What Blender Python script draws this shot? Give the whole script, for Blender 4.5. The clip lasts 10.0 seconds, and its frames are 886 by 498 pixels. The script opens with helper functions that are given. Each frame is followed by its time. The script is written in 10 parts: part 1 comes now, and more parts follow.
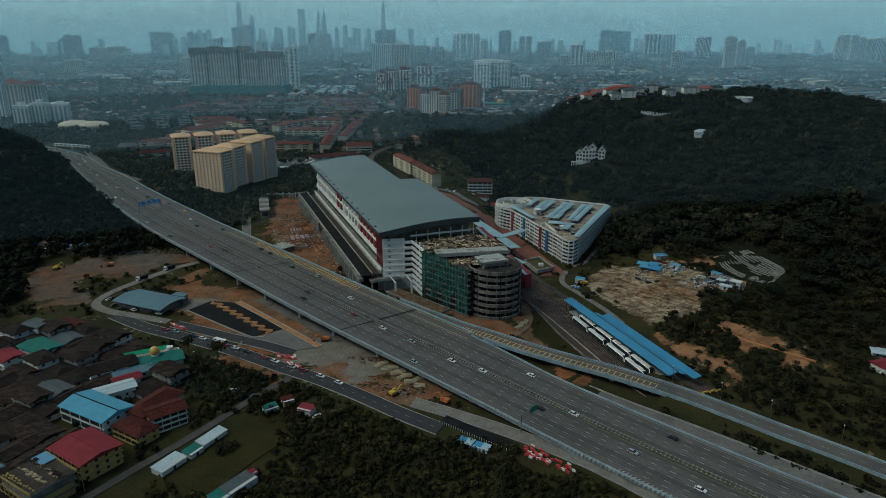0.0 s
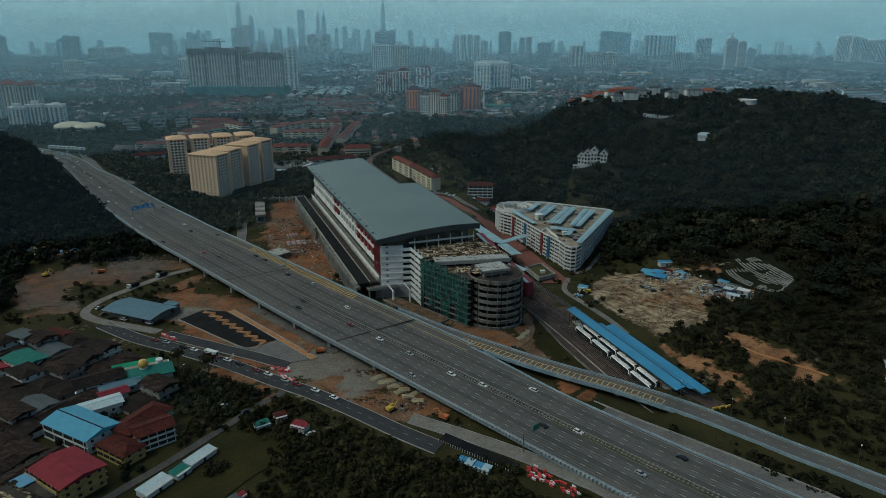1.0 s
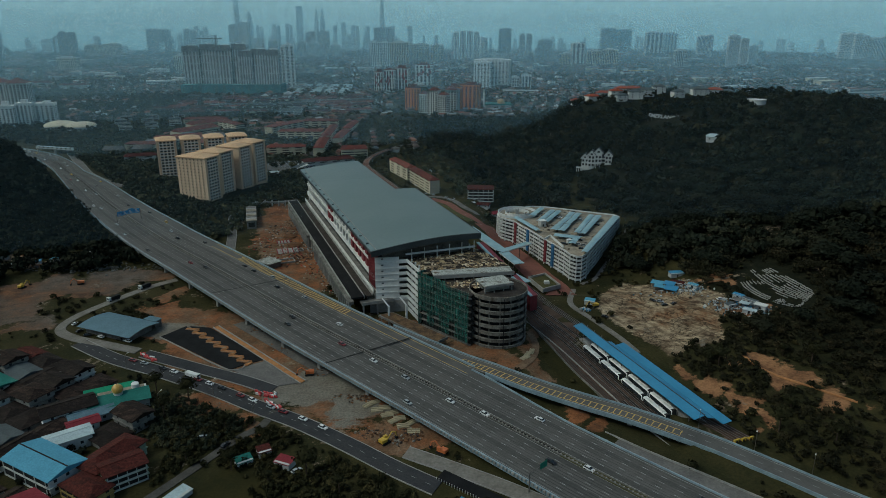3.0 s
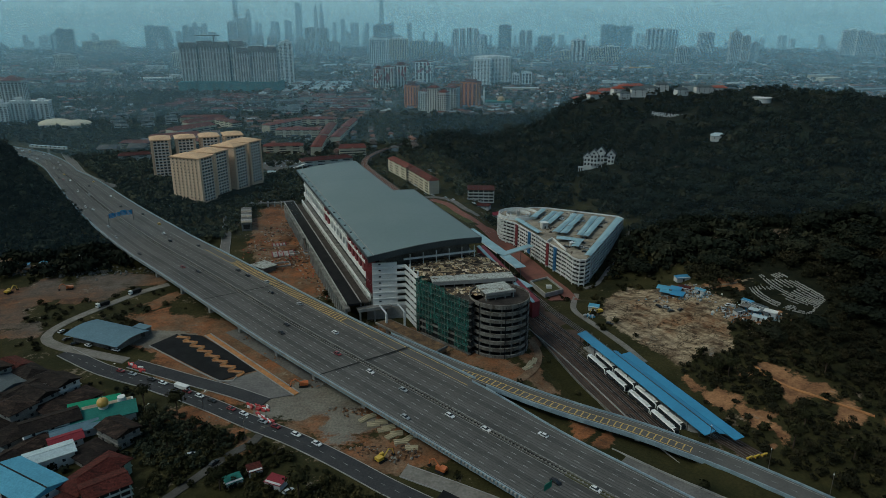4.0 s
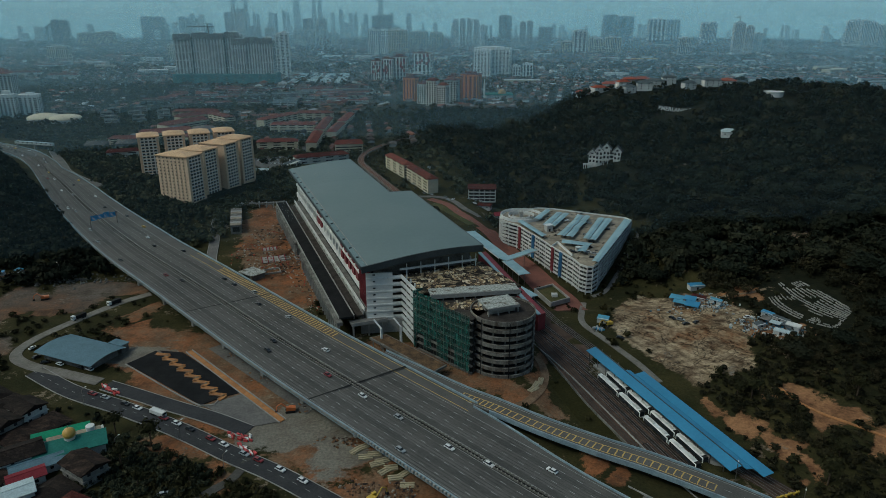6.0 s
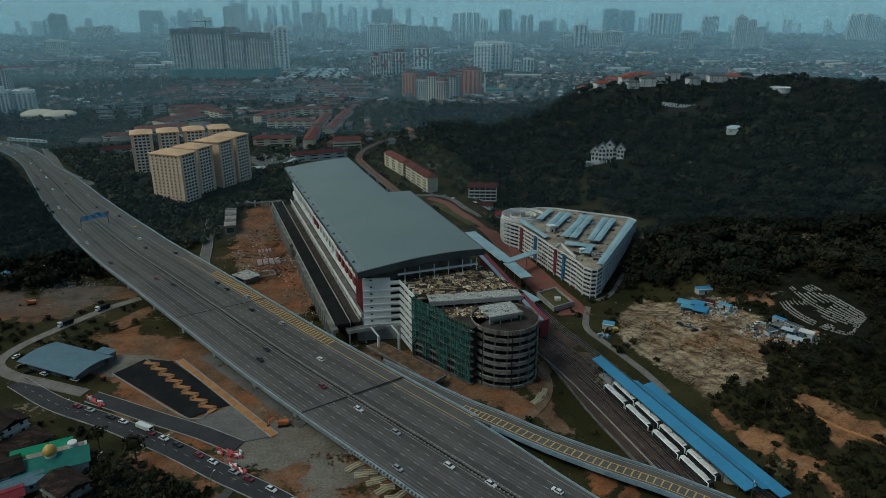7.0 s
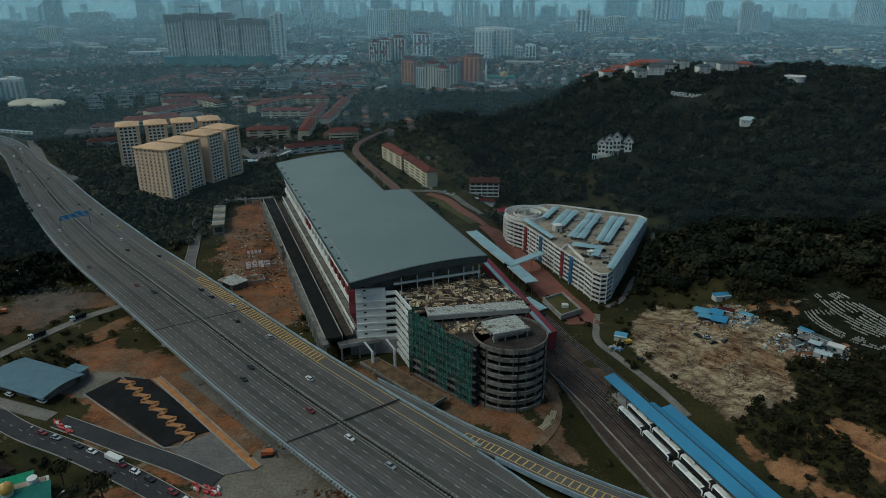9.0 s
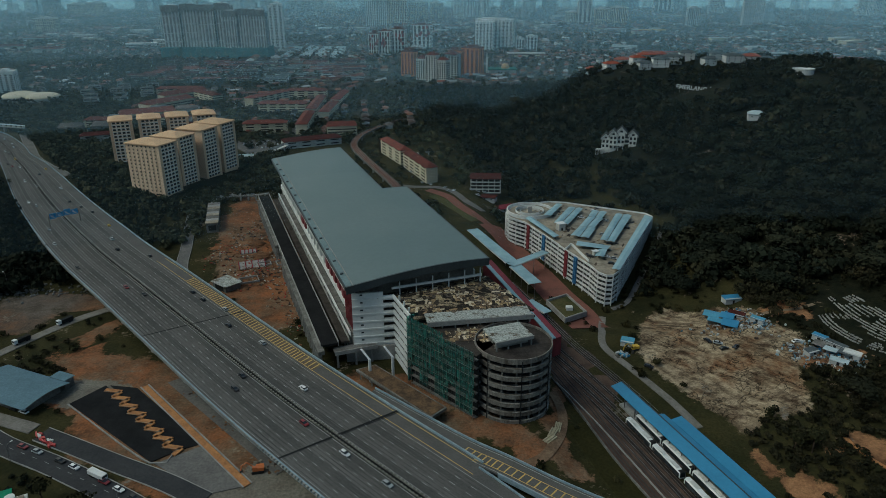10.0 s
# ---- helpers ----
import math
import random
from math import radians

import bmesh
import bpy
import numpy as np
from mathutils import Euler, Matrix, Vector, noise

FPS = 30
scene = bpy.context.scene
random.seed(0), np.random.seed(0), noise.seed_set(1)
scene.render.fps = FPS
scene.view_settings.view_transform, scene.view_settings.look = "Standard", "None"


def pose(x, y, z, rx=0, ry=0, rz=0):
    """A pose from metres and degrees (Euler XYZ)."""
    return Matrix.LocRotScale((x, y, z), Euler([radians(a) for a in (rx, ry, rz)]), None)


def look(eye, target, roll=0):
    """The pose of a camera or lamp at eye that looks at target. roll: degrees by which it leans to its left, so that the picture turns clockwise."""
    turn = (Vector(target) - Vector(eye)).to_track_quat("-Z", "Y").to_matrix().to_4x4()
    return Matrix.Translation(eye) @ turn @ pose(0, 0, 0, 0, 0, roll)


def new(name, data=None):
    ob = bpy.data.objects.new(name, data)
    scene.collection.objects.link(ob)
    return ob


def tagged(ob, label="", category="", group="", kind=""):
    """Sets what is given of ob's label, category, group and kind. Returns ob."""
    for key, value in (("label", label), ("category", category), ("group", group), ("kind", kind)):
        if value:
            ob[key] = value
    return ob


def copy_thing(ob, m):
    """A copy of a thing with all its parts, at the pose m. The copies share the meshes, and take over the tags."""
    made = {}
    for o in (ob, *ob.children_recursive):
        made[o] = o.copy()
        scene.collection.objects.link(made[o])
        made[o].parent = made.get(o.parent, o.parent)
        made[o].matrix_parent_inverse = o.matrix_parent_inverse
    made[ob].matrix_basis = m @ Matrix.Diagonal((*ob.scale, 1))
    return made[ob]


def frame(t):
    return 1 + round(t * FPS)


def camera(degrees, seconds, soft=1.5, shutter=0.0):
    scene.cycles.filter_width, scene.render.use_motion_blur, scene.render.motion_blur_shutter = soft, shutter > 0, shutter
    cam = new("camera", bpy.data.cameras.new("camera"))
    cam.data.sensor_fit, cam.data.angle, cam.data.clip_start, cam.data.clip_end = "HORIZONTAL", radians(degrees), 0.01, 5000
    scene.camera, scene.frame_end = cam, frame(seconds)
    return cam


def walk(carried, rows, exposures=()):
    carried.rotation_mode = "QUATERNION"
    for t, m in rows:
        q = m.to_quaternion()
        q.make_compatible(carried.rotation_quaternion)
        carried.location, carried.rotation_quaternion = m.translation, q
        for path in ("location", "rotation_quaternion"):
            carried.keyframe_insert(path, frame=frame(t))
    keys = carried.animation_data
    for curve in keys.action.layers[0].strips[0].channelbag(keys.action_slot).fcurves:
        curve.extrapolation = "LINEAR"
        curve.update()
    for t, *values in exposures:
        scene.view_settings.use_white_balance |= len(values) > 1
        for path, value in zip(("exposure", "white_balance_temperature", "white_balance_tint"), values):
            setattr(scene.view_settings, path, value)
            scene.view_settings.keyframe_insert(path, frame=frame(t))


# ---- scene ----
cam = camera(65.9, 10.0, soft=0.7)
# seconds, place in metres, turn in degrees
PATH = [
    (0.0, 0.05, -0.22, 165.60, 71.957, 0.020, -0.234),
    (0.5, 0.15, 6.14, 165.72, 72.012, -0.021, -0.240),
    (1.0, 0.27, 12.62, 165.84, 72.025, -0.053, -0.247),
    (1.5, 0.40, 19.21, 165.98, 72.003, -0.076, -0.254),
    (2.0, 0.54, 25.91, 166.12, 71.949, -0.091, -0.263),
    (2.5, 0.69, 32.71, 166.27, 71.870, -0.099, -0.272),
    (4.0, 1.17, 53.60, 166.71, 71.502, -0.089, -0.298),
    (4.5, 1.35, 60.70, 166.86, 71.344, -0.076, -0.306),
    (5.0, 1.52, 67.86, 166.99, 71.171, -0.060, -0.314),
    (5.5, 1.69, 75.07, 167.12, 70.983, -0.042, -0.320),
    (7.0, 2.21, 96.90, 167.43, 70.329, 0.019, -0.328),
    (7.5, 2.38, 104.21, 167.50, 70.078, 0.039, -0.326),
    (8.0, 2.54, 111.54, 167.55, 69.809, 0.058, -0.322),
    (8.5, 2.70, 118.86, 167.58, 69.519, 0.074, -0.315),
    (9.0, 2.85, 126.17, 167.59, 69.206, 0.087, -0.305),
    (9.5, 2.98, 133.46, 167.57, 68.868, 0.097, -0.292),
    (10.0, 3.11, 140.73, 167.52, 68.501, 0.101, -0.275),
]
walk(cam, [(t, pose(*row)) for t, *row in PATH], exposures=[(0.0, 0.35, 5850, -8), (10.0, 0.35, 5850, -8)])

# ---- world, sun ----
world = bpy.data.worlds.new("overcast_sky")
scene.world = world
world.use_nodes = True
wn = world.node_tree.nodes
sky = wn.new("ShaderNodeTexSky")
sky.sky_type = "NISHITA"
sky.sun_disc = False
sky.sun_elevation, sky.sun_rotation = radians(38), radians(-60)
sky.air_density, sky.dust_density, sky.ozone_density = 1.3, 4.0, 1.5
world.node_tree.links.new(sky.outputs[0], wn["Background"].inputs[0])
wn["Background"].inputs[1].default_value = 0.06
sun_data = bpy.data.lights.new("sun", "SUN")
sun_data.energy, sun_data.angle, sun_data.color = 0.8, radians(18), (1.0, 0.93, 0.84)
sun = new("sun", sun_data)
sun.matrix_world = look((-400, -250, 600), (0, 0, 0))

# ---- materials ----
def ramp2(nt, fac, a, b, lo=0.35, hi=0.65):
    r = nt.nodes.new("ShaderNodeValToRGB")
    r.color_ramp.elements[0].position, r.color_ramp.elements[1].position = lo, hi
    r.color_ramp.elements[0].color, r.color_ramp.elements[1].color = (*a, 1), (*b, 1)
    nt.links.new(fac, r.inputs[0])
    return r.outputs[0]


def noise_node(nt, vec, scale, detail=4.0, rough=0.6):
    n = nt.nodes.new("ShaderNodeTexNoise")
    n.inputs["Scale"].default_value, n.inputs["Detail"].default_value, n.inputs["Roughness"].default_value = scale, detail, rough
    nt.links.new(vec, n.inputs["Vector"])
    return n.outputs["Fac"]


def mixc(nt, fac, a, b, mode="MIX"):
    m = nt.nodes.new("ShaderNodeMix")
    m.data_type, m.blend_type = "RGBA", mode
    for v, k in ((fac, 0), (a, 6), (b, 7)):
        if isinstance(v, (int, float)):
            m.inputs[k].default_value = v
        elif isinstance(v, tuple):
            m.inputs[k].default_value = (*v, 1)
        else:
            nt.links.new(v, m.inputs[k])
    return m.outputs[2]


def blank(name, rough=0.8, metal=0.0):
    m = bpy.data.materials.new(name)
    m.use_nodes = True
    nt = m.node_tree
    p = nt.nodes["Principled BSDF"]
    p.inputs["Roughness"].default_value, p.inputs["Metallic"].default_value = rough, metal
    p.inputs["Specular IOR Level"].default_value = 0.08 if rough > 0.82 else 0.25 if rough > 0.6 else 0.5
    geo = nt.nodes.new("ShaderNodeNewGeometry")
    return m, nt, p, geo


def mat(name, a, b=None, scale=0.15, fine=1.5, rough=0.8, metal=0.0, bump=0.25, vary=0.0, island=0.0, grain=0.25):
    """Two colours mixed by broad stains, with finer grain over them; vary: by object, island: by loose piece."""
    m, nt, p, geo = blank(name, rough, metal)
    b = b or tuple(c * 0.75 for c in a)
    col = ramp2(nt, noise_node(nt, geo.outputs["Position"], scale), a, b)
    f = noise_node(nt, geo.outputs["Position"], fine, 3.0)
    g = ramp2(nt, f, (1 - grain,) * 3, (1 + grain,) * 3, 0.25, 0.75)
    col = mixc(nt, 1.0, col, g, "MULTIPLY")
    if vary:
        info = nt.nodes.new("ShaderNodeObjectInfo")
        col = mixc(nt, 1.0, col, ramp2(nt, info.outputs["Random"], (1 - vary,) * 3, (1 + vary,) * 3, 0, 1), "MULTIPLY")
    if island:
        col = mixc(nt, 1.0, col, ramp2(nt, geo.outputs["Random Per Island"], (1 - island,) * 3, (1 + island,) * 3, 0, 1), "MULTIPLY")
    nt.links.new(col, p.inputs["Base Color"])
    if bump:
        bn = nt.nodes.new("ShaderNodeBump")
        bn.inputs["Strength"].default_value, bn.inputs["Distance"].default_value = bump, 0.3
        nt.links.new(f, bn.inputs["Height"])
        nt.links.new(bn.outputs[0], p.inputs["Normal"])
    return m


def palette(name, colours, rough=0.8, grain=0.25):
    """Each loose piece takes one of the colours."""
    m, nt, p, geo = blank(name, rough)
    r = nt.nodes.new("ShaderNodeValToRGB")
    r.color_ramp.interpolation = "CONSTANT"
    e = r.color_ramp.elements
    while len(e) < len(colours):
        e.new(0.5)
    for k, c in enumerate(colours):
        e[k].position, e[k].color = k / len(colours), (*c, 1)
    nt.links.new(geo.outputs["Random Per Island"], r.inputs[0])
    f = noise_node(nt, geo.outputs["Position"], 0.6)
    nt.links.new(mixc(nt, 1.0, r.outputs[0], ramp2(nt, f, (1 - grain,) * 3, (1 + grain,) * 3, 0.3, 0.7), "MULTIPLY"), p.inputs["Base Color"])
    return m


def foliage(name, a, b, c):
    """Leaves: per-clump tones of a to b, with some trees of tone c."""
    m, nt, p, geo = blank(name, 0.85)
    p.inputs["Specular IOR Level"].default_value = 0.06
    col = ramp2(nt, geo.outputs["Random Per Island"], a, b, 0, 1)
    tone = nt.nodes.new("ShaderNodeAttribute")
    tone.attribute_name = "tone"
    col = mixc(nt, ramp2(nt, tone.outputs["Fac"], (0, 0, 0), (1, 1, 1), 0.55, 1.0), col, c)
    col = mixc(nt, 1.0, col, ramp2(nt, tone.outputs["Fac"], (0.72,) * 3, (1.25,) * 3, 0.0, 1.0), "MULTIPLY")
    big = noise_node(nt, geo.outputs["Position"], 0.015)
    col = mixc(nt, 1.0, col, ramp2(nt, big, (0.7,) * 3, (1.25,) * 3, 0.35, 0.65), "MULTIPLY")
    nt.links.new(col, p.inputs["Base Color"])
    return m


def streaked(name, a, b, rough=0.9, wide=1.1):
    """Upright streaks of two tones, as on hung netting or rain-stained walls."""
    m, nt, p, geo = blank(name, rough)
    mp = nt.nodes.new("ShaderNodeMapping")
    mp.inputs["Scale"].default_value = (wide, wide, 0.09)
    nt.links.new(geo.outputs["Position"], mp.inputs[0])
    col = ramp2(nt, noise_node(nt, mp.outputs[0], 1.0, 5, 0.7), a, b, 0.35, 0.68)
    f = noise_node(nt, geo.outputs["Position"], 1.3, 4, 0.7)
    nt.links.new(mixc(nt, 1.0, col, ramp2(nt, f, (0.7,) * 3, (1.3,) * 3, 0.3, 0.7), "MULTIPLY"), p.inputs["Base Color"])
    return m


def glassy(name, c, rough=0.15):
    m, nt, p, geo = blank(name, rough)
    f = noise_node(nt, geo.outputs["Position"], 0.4)
    nt.links.new(ramp2(nt, f, c, tuple(v * 1.8 for v in c)), p.inputs["Base Color"])
    return m


def flaked(m, scale, a, b, lo, hi):
    """Two torn tones with ragged borders, broken up by finer flakes."""
    nt = m.node_tree
    p, geo = nt.nodes["Principled BSDF"], nt.nodes.new("ShaderNodeNewGeometry")
    mp = nt.nodes.new("ShaderNodeMapping")
    mp.inputs["Rotation"].default_value, mp.inputs["Scale"].default_value = (0, 0, 0.2), (0.7, 1.5, 1)
    nt.links.new(geo.outputs["Position"], mp.inputs[0])
    col = ramp2(nt, noise_node(nt, mp.outputs[0], scale, 10, 0.72), a, b, lo, hi)
    fine = ramp2(nt, noise_node(nt, geo.outputs["Position"], 1.1, 6, 0.8), (0.35,) * 3, (1.4,) * 3, 0.36, 0.62)
    nt.links.new(mixc(nt, 1.0, col, fine, "MULTIPLY"), p.inputs["Base Color"])


ASPHALT = mat("highway_asphalt", (0.087, 0.084, 0.079), (0.116, 0.111, 0.103), 0.06, 1.6, 0.86, bump=0.1, grain=0.18)
WORN = mat("worn_lane", (0.103, 0.1, 0.094), (0.13, 0.125, 0.116), 0.04, 1.6, 0.86, bump=0.1, grain=0.18)
WORN_DARK = mat("darkened_lane", (0.066, 0.064, 0.062), (0.088, 0.085, 0.08), 0.04, 1.6, 0.86, bump=0.1, grain=0.18)
TRACKS = mat("tyre_darkened_asphalt", (0.06, 0.058, 0.056), (0.1, 0.096, 0.09), 0.03, 0.5, 0.86, bump=0.1, grain=0.3)
SHOULDER_BED = mat("dusty_shoulder", (0.15, 0.115, 0.08), (0.1, 0.08, 0.06), 0.15, 1.2, 0.92, grain=0.3)
NEW_ASPHALT = mat("fresh_asphalt", (0.009, 0.0095, 0.0105), (0.018, 0.018, 0.019), 0.12, 1.4, 0.9, bump=0.1)
LANE_ASPHALT = mat("village_asphalt", (0.036, 0.037, 0.04), (0.05, 0.05, 0.052), 0.1, 1.4, 0.88, bump=0.1)
OLD_ROAD = mat("worn_road", (0.11, 0.105, 0.1), (0.16, 0.15, 0.14), 0.1, 1.0, 0.9)
PALE_ROAD = mat("dusty_road", (0.2, 0.185, 0.165), (0.15, 0.137, 0.118), 0.12, 0.8, 0.95)
CONCRETE = mat("concrete", (0.33, 0.32, 0.3), (0.24, 0.23, 0.215), 0.12, 1.0, 0.9, grain=0.2)
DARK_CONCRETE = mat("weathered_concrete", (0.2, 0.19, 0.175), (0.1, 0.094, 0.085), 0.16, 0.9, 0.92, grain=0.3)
BARRIER = mat("blue_grey_barrier", (0.3, 0.38, 0.42), (0.2, 0.26, 0.3), 0.2, 1.5, 0.7)
WHITE = mat("white_paint", (0.72, 0.72, 0.7), (0.56, 0.56, 0.54), 0.1, 1.2, 0.7, grain=0.08)
OFFWHITE = mat("white_render", (0.6, 0.6, 0.57), (0.46, 0.45, 0.42), 0.12, 1.0, 0.8, grain=0.12)
LINE = mat("road_paint", (0.36, 0.36, 0.35), (0.17, 0.17, 0.165), 0.5, 3.0, 0.8, bump=0)
YELLOW = mat("yellow_paint", (0.55, 0.38, 0.11), (0.42, 0.29, 0.1), 0.4, 2.0, 0.8, bump=0)
ROOF_METAL = mat("grey_green_roof", (0.1, 0.139, 0.138), (0.12, 0.156, 0.153), 0.02, 0.5, 0.5, 0.0, bump=0.04, grain=0.06)
GUTTER_DARK = mat("dark_gutter", (0.04, 0.05, 0.055), (0.06, 0.07, 0.075), 0.2, 1.0, 0.6)
DARK_METAL = mat("dark_fascia", (0.03, 0.04, 0.045), (0.05, 0.06, 0.065), 0.1, 1.0, 0.5)
MAROON = mat("maroon_cladding", (0.22, 0.03, 0.04), (0.16, 0.025, 0.03), 0.15, 1.0, 0.6)
BLUE_PANEL = mat("blue_cladding", (0.04, 0.16, 0.33), (0.03, 0.12, 0.26), 0.15, 1.0, 0.6)
# Near-black for black parts, and for shade painted into cores and openings.
VOID = mat("black_and_shade", (0.02, 0.02, 0.02), (0.03, 0.03, 0.03), 0.2, 1.0, 0.9)
NET = streaked("green_safety_net", (0.06, 0.185, 0.155), (0.012, 0.05, 0.044))


def worn_through(m, lo, hi):
    """Lets the thin places of a hung net show what is behind it."""
    nt = m.node_tree
    p, out = nt.nodes["Principled BSDF"], nt.nodes["Material Output"]
    geo, mp = nt.nodes.new("ShaderNodeNewGeometry"), nt.nodes.new("ShaderNodeMapping")
    mp.inputs["Scale"].default_value = (0.45, 0.45, 0.16)
    nt.links.new(geo.outputs["Position"], mp.inputs[0])
    f = ramp2(nt, noise_node(nt, mp.outputs[0], 1.0, 6, 0.75), (lo,) * 3, (hi,) * 3, 0.38, 0.6)
    tr, mx = nt.nodes.new("ShaderNodeBsdfTransparent"), nt.nodes.new("ShaderNodeMixShader")
    nt.links.new(f, mx.inputs[0])
    nt.links.new(tr.outputs[0], mx.inputs[1])
    nt.links.new(p.outputs[0], mx.inputs[2])
    nt.links.new(mx.outputs[0], out.inputs[0])


worn_through(NET, 0.25, 0.95)
TAR = mat("tarred_deck", (0.032, 0.027, 0.024), (0.062, 0.052, 0.045), 0.2, 1.0, 0.95)
RUBBLE = mat("rubble_sheets", (0.03, 0.025, 0.02), (0.034, 0.028, 0.023), 0.16, 0.9, 0.95, bump=0.6, grain=0.35)
flaked(RUBBLE, 0.14, (0.026, 0.022, 0.018), (0.36, 0.28, 0.18), 0.5, 0.56)
BLUE_ROOF = mat("blue_sheet_roof", (0.05, 0.22, 0.38), (0.04, 0.18, 0.32), 0.06, 0.8, 0.5, bump=0.1, grain=0.08)
SHADE_BLUE = mat("pale_blue_shade_roof", (0.29, 0.42, 0.46), (0.2, 0.31, 0.35), 0.1, 1.0, 0.5, bump=0.1, grain=0.08)
DECK = mat("car_park_deck", (0.34, 0.29, 0.22), (0.18, 0.155, 0.12), 0.12, 0.8, 0.9)
PEACH = mat("peach_render", (0.74, 0.54, 0.37), (0.66, 0.47, 0.32), 0.08, 1.0, 0.8, grain=0.08)
PALE_PEACH = mat("pale_peach_render", (0.82, 0.79, 0.74), (0.75, 0.71, 0.65), 0.08, 1.0, 0.8, grain=0.08)
PEACH_ROOF = mat("ochre_roof", (0.62, 0.41, 0.24), (0.55, 0.35, 0.2), 0.1, 1.0, 0.8, grain=0.1)
PEACH_DARK = mat("brown_recess", (0.24, 0.15, 0.09), (0.2, 0.12, 0.075), 0.1, 1.0, 0.85)
CREAM = mat("cream_render", (0.58, 0.53, 0.4), (0.5, 0.45, 0.34), 0.03, 0.4, 0.8, grain=0.08)
ORANGE = mat("orange_render", (0.55, 0.17, 0.06), (0.47, 0.14, 0.05), 0.05, 0.5, 0.8, grain=0.08)
GREY_TOWER = mat("grey_unfinished_wall", (0.4, 0.43, 0.44), (0.62, 0.64, 0.64), 0.07, 0.4, 0.85)
TEAL_NET = mat("teal_net_base", (0.07, 0.2, 0.22), (0.05, 0.15, 0.16), 0.05, 0.4, 0.9)
TILE_RED = mat("red_tile_roof", (0.155, 0.048, 0.036), (0.1, 0.036, 0.03), 0.15, 1.5, 0.85, vary=0.25)
GLASS = glassy("window_glass", (0.02, 0.024, 0.027))
BALLAST = mat("track_ballast", (0.105, 0.07, 0.053), (0.064, 0.043, 0.034), 0.15, 1.2, 0.95, bump=0.5)
STEEL = mat("rail_steel", (0.22, 0.2, 0.185), (0.14, 0.12, 0.11), 0.3, 2.0, 0.45, 0.7)
SLEEPER = mat("dark_sleeper_bed", (0.04, 0.032, 0.028), (0.028, 0.023, 0.02), 0.3, 2.5, 0.95)
RAIL = mat("dark_rail", (0.035, 0.03, 0.028), (0.05, 0.043, 0.04), 0.3, 2.0, 0.6, 0.3)
ORANGE_DIRT = mat("orange_form_boards", (0.42, 0.2, 0.08), (0.3, 0.14, 0.06), 0.2, 1.2, 0.9)
TRUNK = mat("bark", (0.09, 0.065, 0.045), (0.05, 0.036, 0.026), 0.5, 3.0, 0.95)
LEAF = foliage("wood_leaves", (0.021, 0.0215, 0.0102), (0.031, 0.0305, 0.013), (0.05, 0.042, 0.017))
LEAF_MID = foliage("slope_leaves", (0.03, 0.037, 0.025), (0.05, 0.057, 0.034), (0.07, 0.064, 0.034))
LEAF_SCRUB = foliage("scrub_leaves", (0.016, 0.0162, 0.009), (0.025, 0.0235, 0.012), (0.036, 0.029, 0.0145))
LEAF_DARK = foliage("hill_leaves", (0.0128, 0.0162, 0.0104), (0.0182, 0.0222, 0.0137), (0.029, 0.0275, 0.015))
RUBBER = mat("tyre_rubber", (0.02, 0.02, 0.02), (0.03, 0.03, 0.03), 1.0, 4.0, 0.9)


# ---- mesh helpers ----
def box(bm, x0, y0, z0, x1, y1, z1):
    v = [bm.verts.new(p) for p in ((x0, y0, z0), (x1, y0, z0), (x1, y1, z0), (x0, y1, z0), (x0, y0, z1), (x1, y0, z1), (x1, y1, z1), (x0, y1, z1))]
    for f in ((3, 2, 1, 0), (4, 5, 6, 7), (0, 1, 5, 4), (1, 2, 6, 5), (2, 3, 7, 6), (3, 0, 4, 7)):
        bm.faces.new([v[k] for k in f])
    return bm


def prism(bm, pts, z0, z1):
    """A plan outline (anticlockwise) raised from z0 to z1; either may be a function of x, y."""
    lo = z0 if callable(z0) else (lambda x, y: z0)
    hi = z1 if callable(z1) else (lambda x, y: z1)
    a = [bm.verts.new((x, y, lo(x, y))) for x, y in pts]
    b = [bm.verts.new((x, y, hi(x, y))) for x, y in pts]
    bm.faces.new(a[::-1]), bm.faces.new(b)
    n = len(pts)
    for k in range(n):
        bm.faces.new((a[k], a[(k + 1) % n], b[(k + 1) % n], b[k]))
    return bm


def rod(bm, p, q, r, n=6):
    p, q = Vector(p), Vector(q)
    m = (q - p).to_track_quat("Z", "Y").to_matrix()
    ring = [m @ Vector((r * math.cos(6.2832 * k / n), r * math.sin(6.2832 * k / n), 0)) for k in range(n)]
    a, b = [bm.verts.new(p + v) for v in ring], [bm.verts.new(q + v) for v in ring]
    bm.faces.new(a[::-1]), bm.faces.new(b)
    for k in range(n):
        bm.faces.new((a[k], a[(k + 1) % n], b[(k + 1) % n], b[k]))
    return bm


def tube(bm, ro, ri, z0, z1, n=48, a0=0.0, a1=360.0):
    """A ring wall, whole or part of the way round."""
    full = a1 - a0 >= 359.9
    ang = [radians(a0 + (a1 - a0) * k / n) for k in range(n if full else n + 1)]
    rows = [[bm.verts.new((r * math.cos(a), r * math.sin(a), z)) for a in ang] for r, z in ((ro, z0), (ro, z1), (ri, z1), (ri, z0))]
    for k in range(n):
        j = (k + 1) % len(ang)
        for q in range(4):
            u, w = rows[q], rows[(q + 1) % 4]
            bm.faces.new((u[k], u[j], w[j], w[k]))
    if not full:
        bm.faces.new([r[0] for r in rows]), bm.faces.new([r[-1] for r in rows][::-1])
    return bm


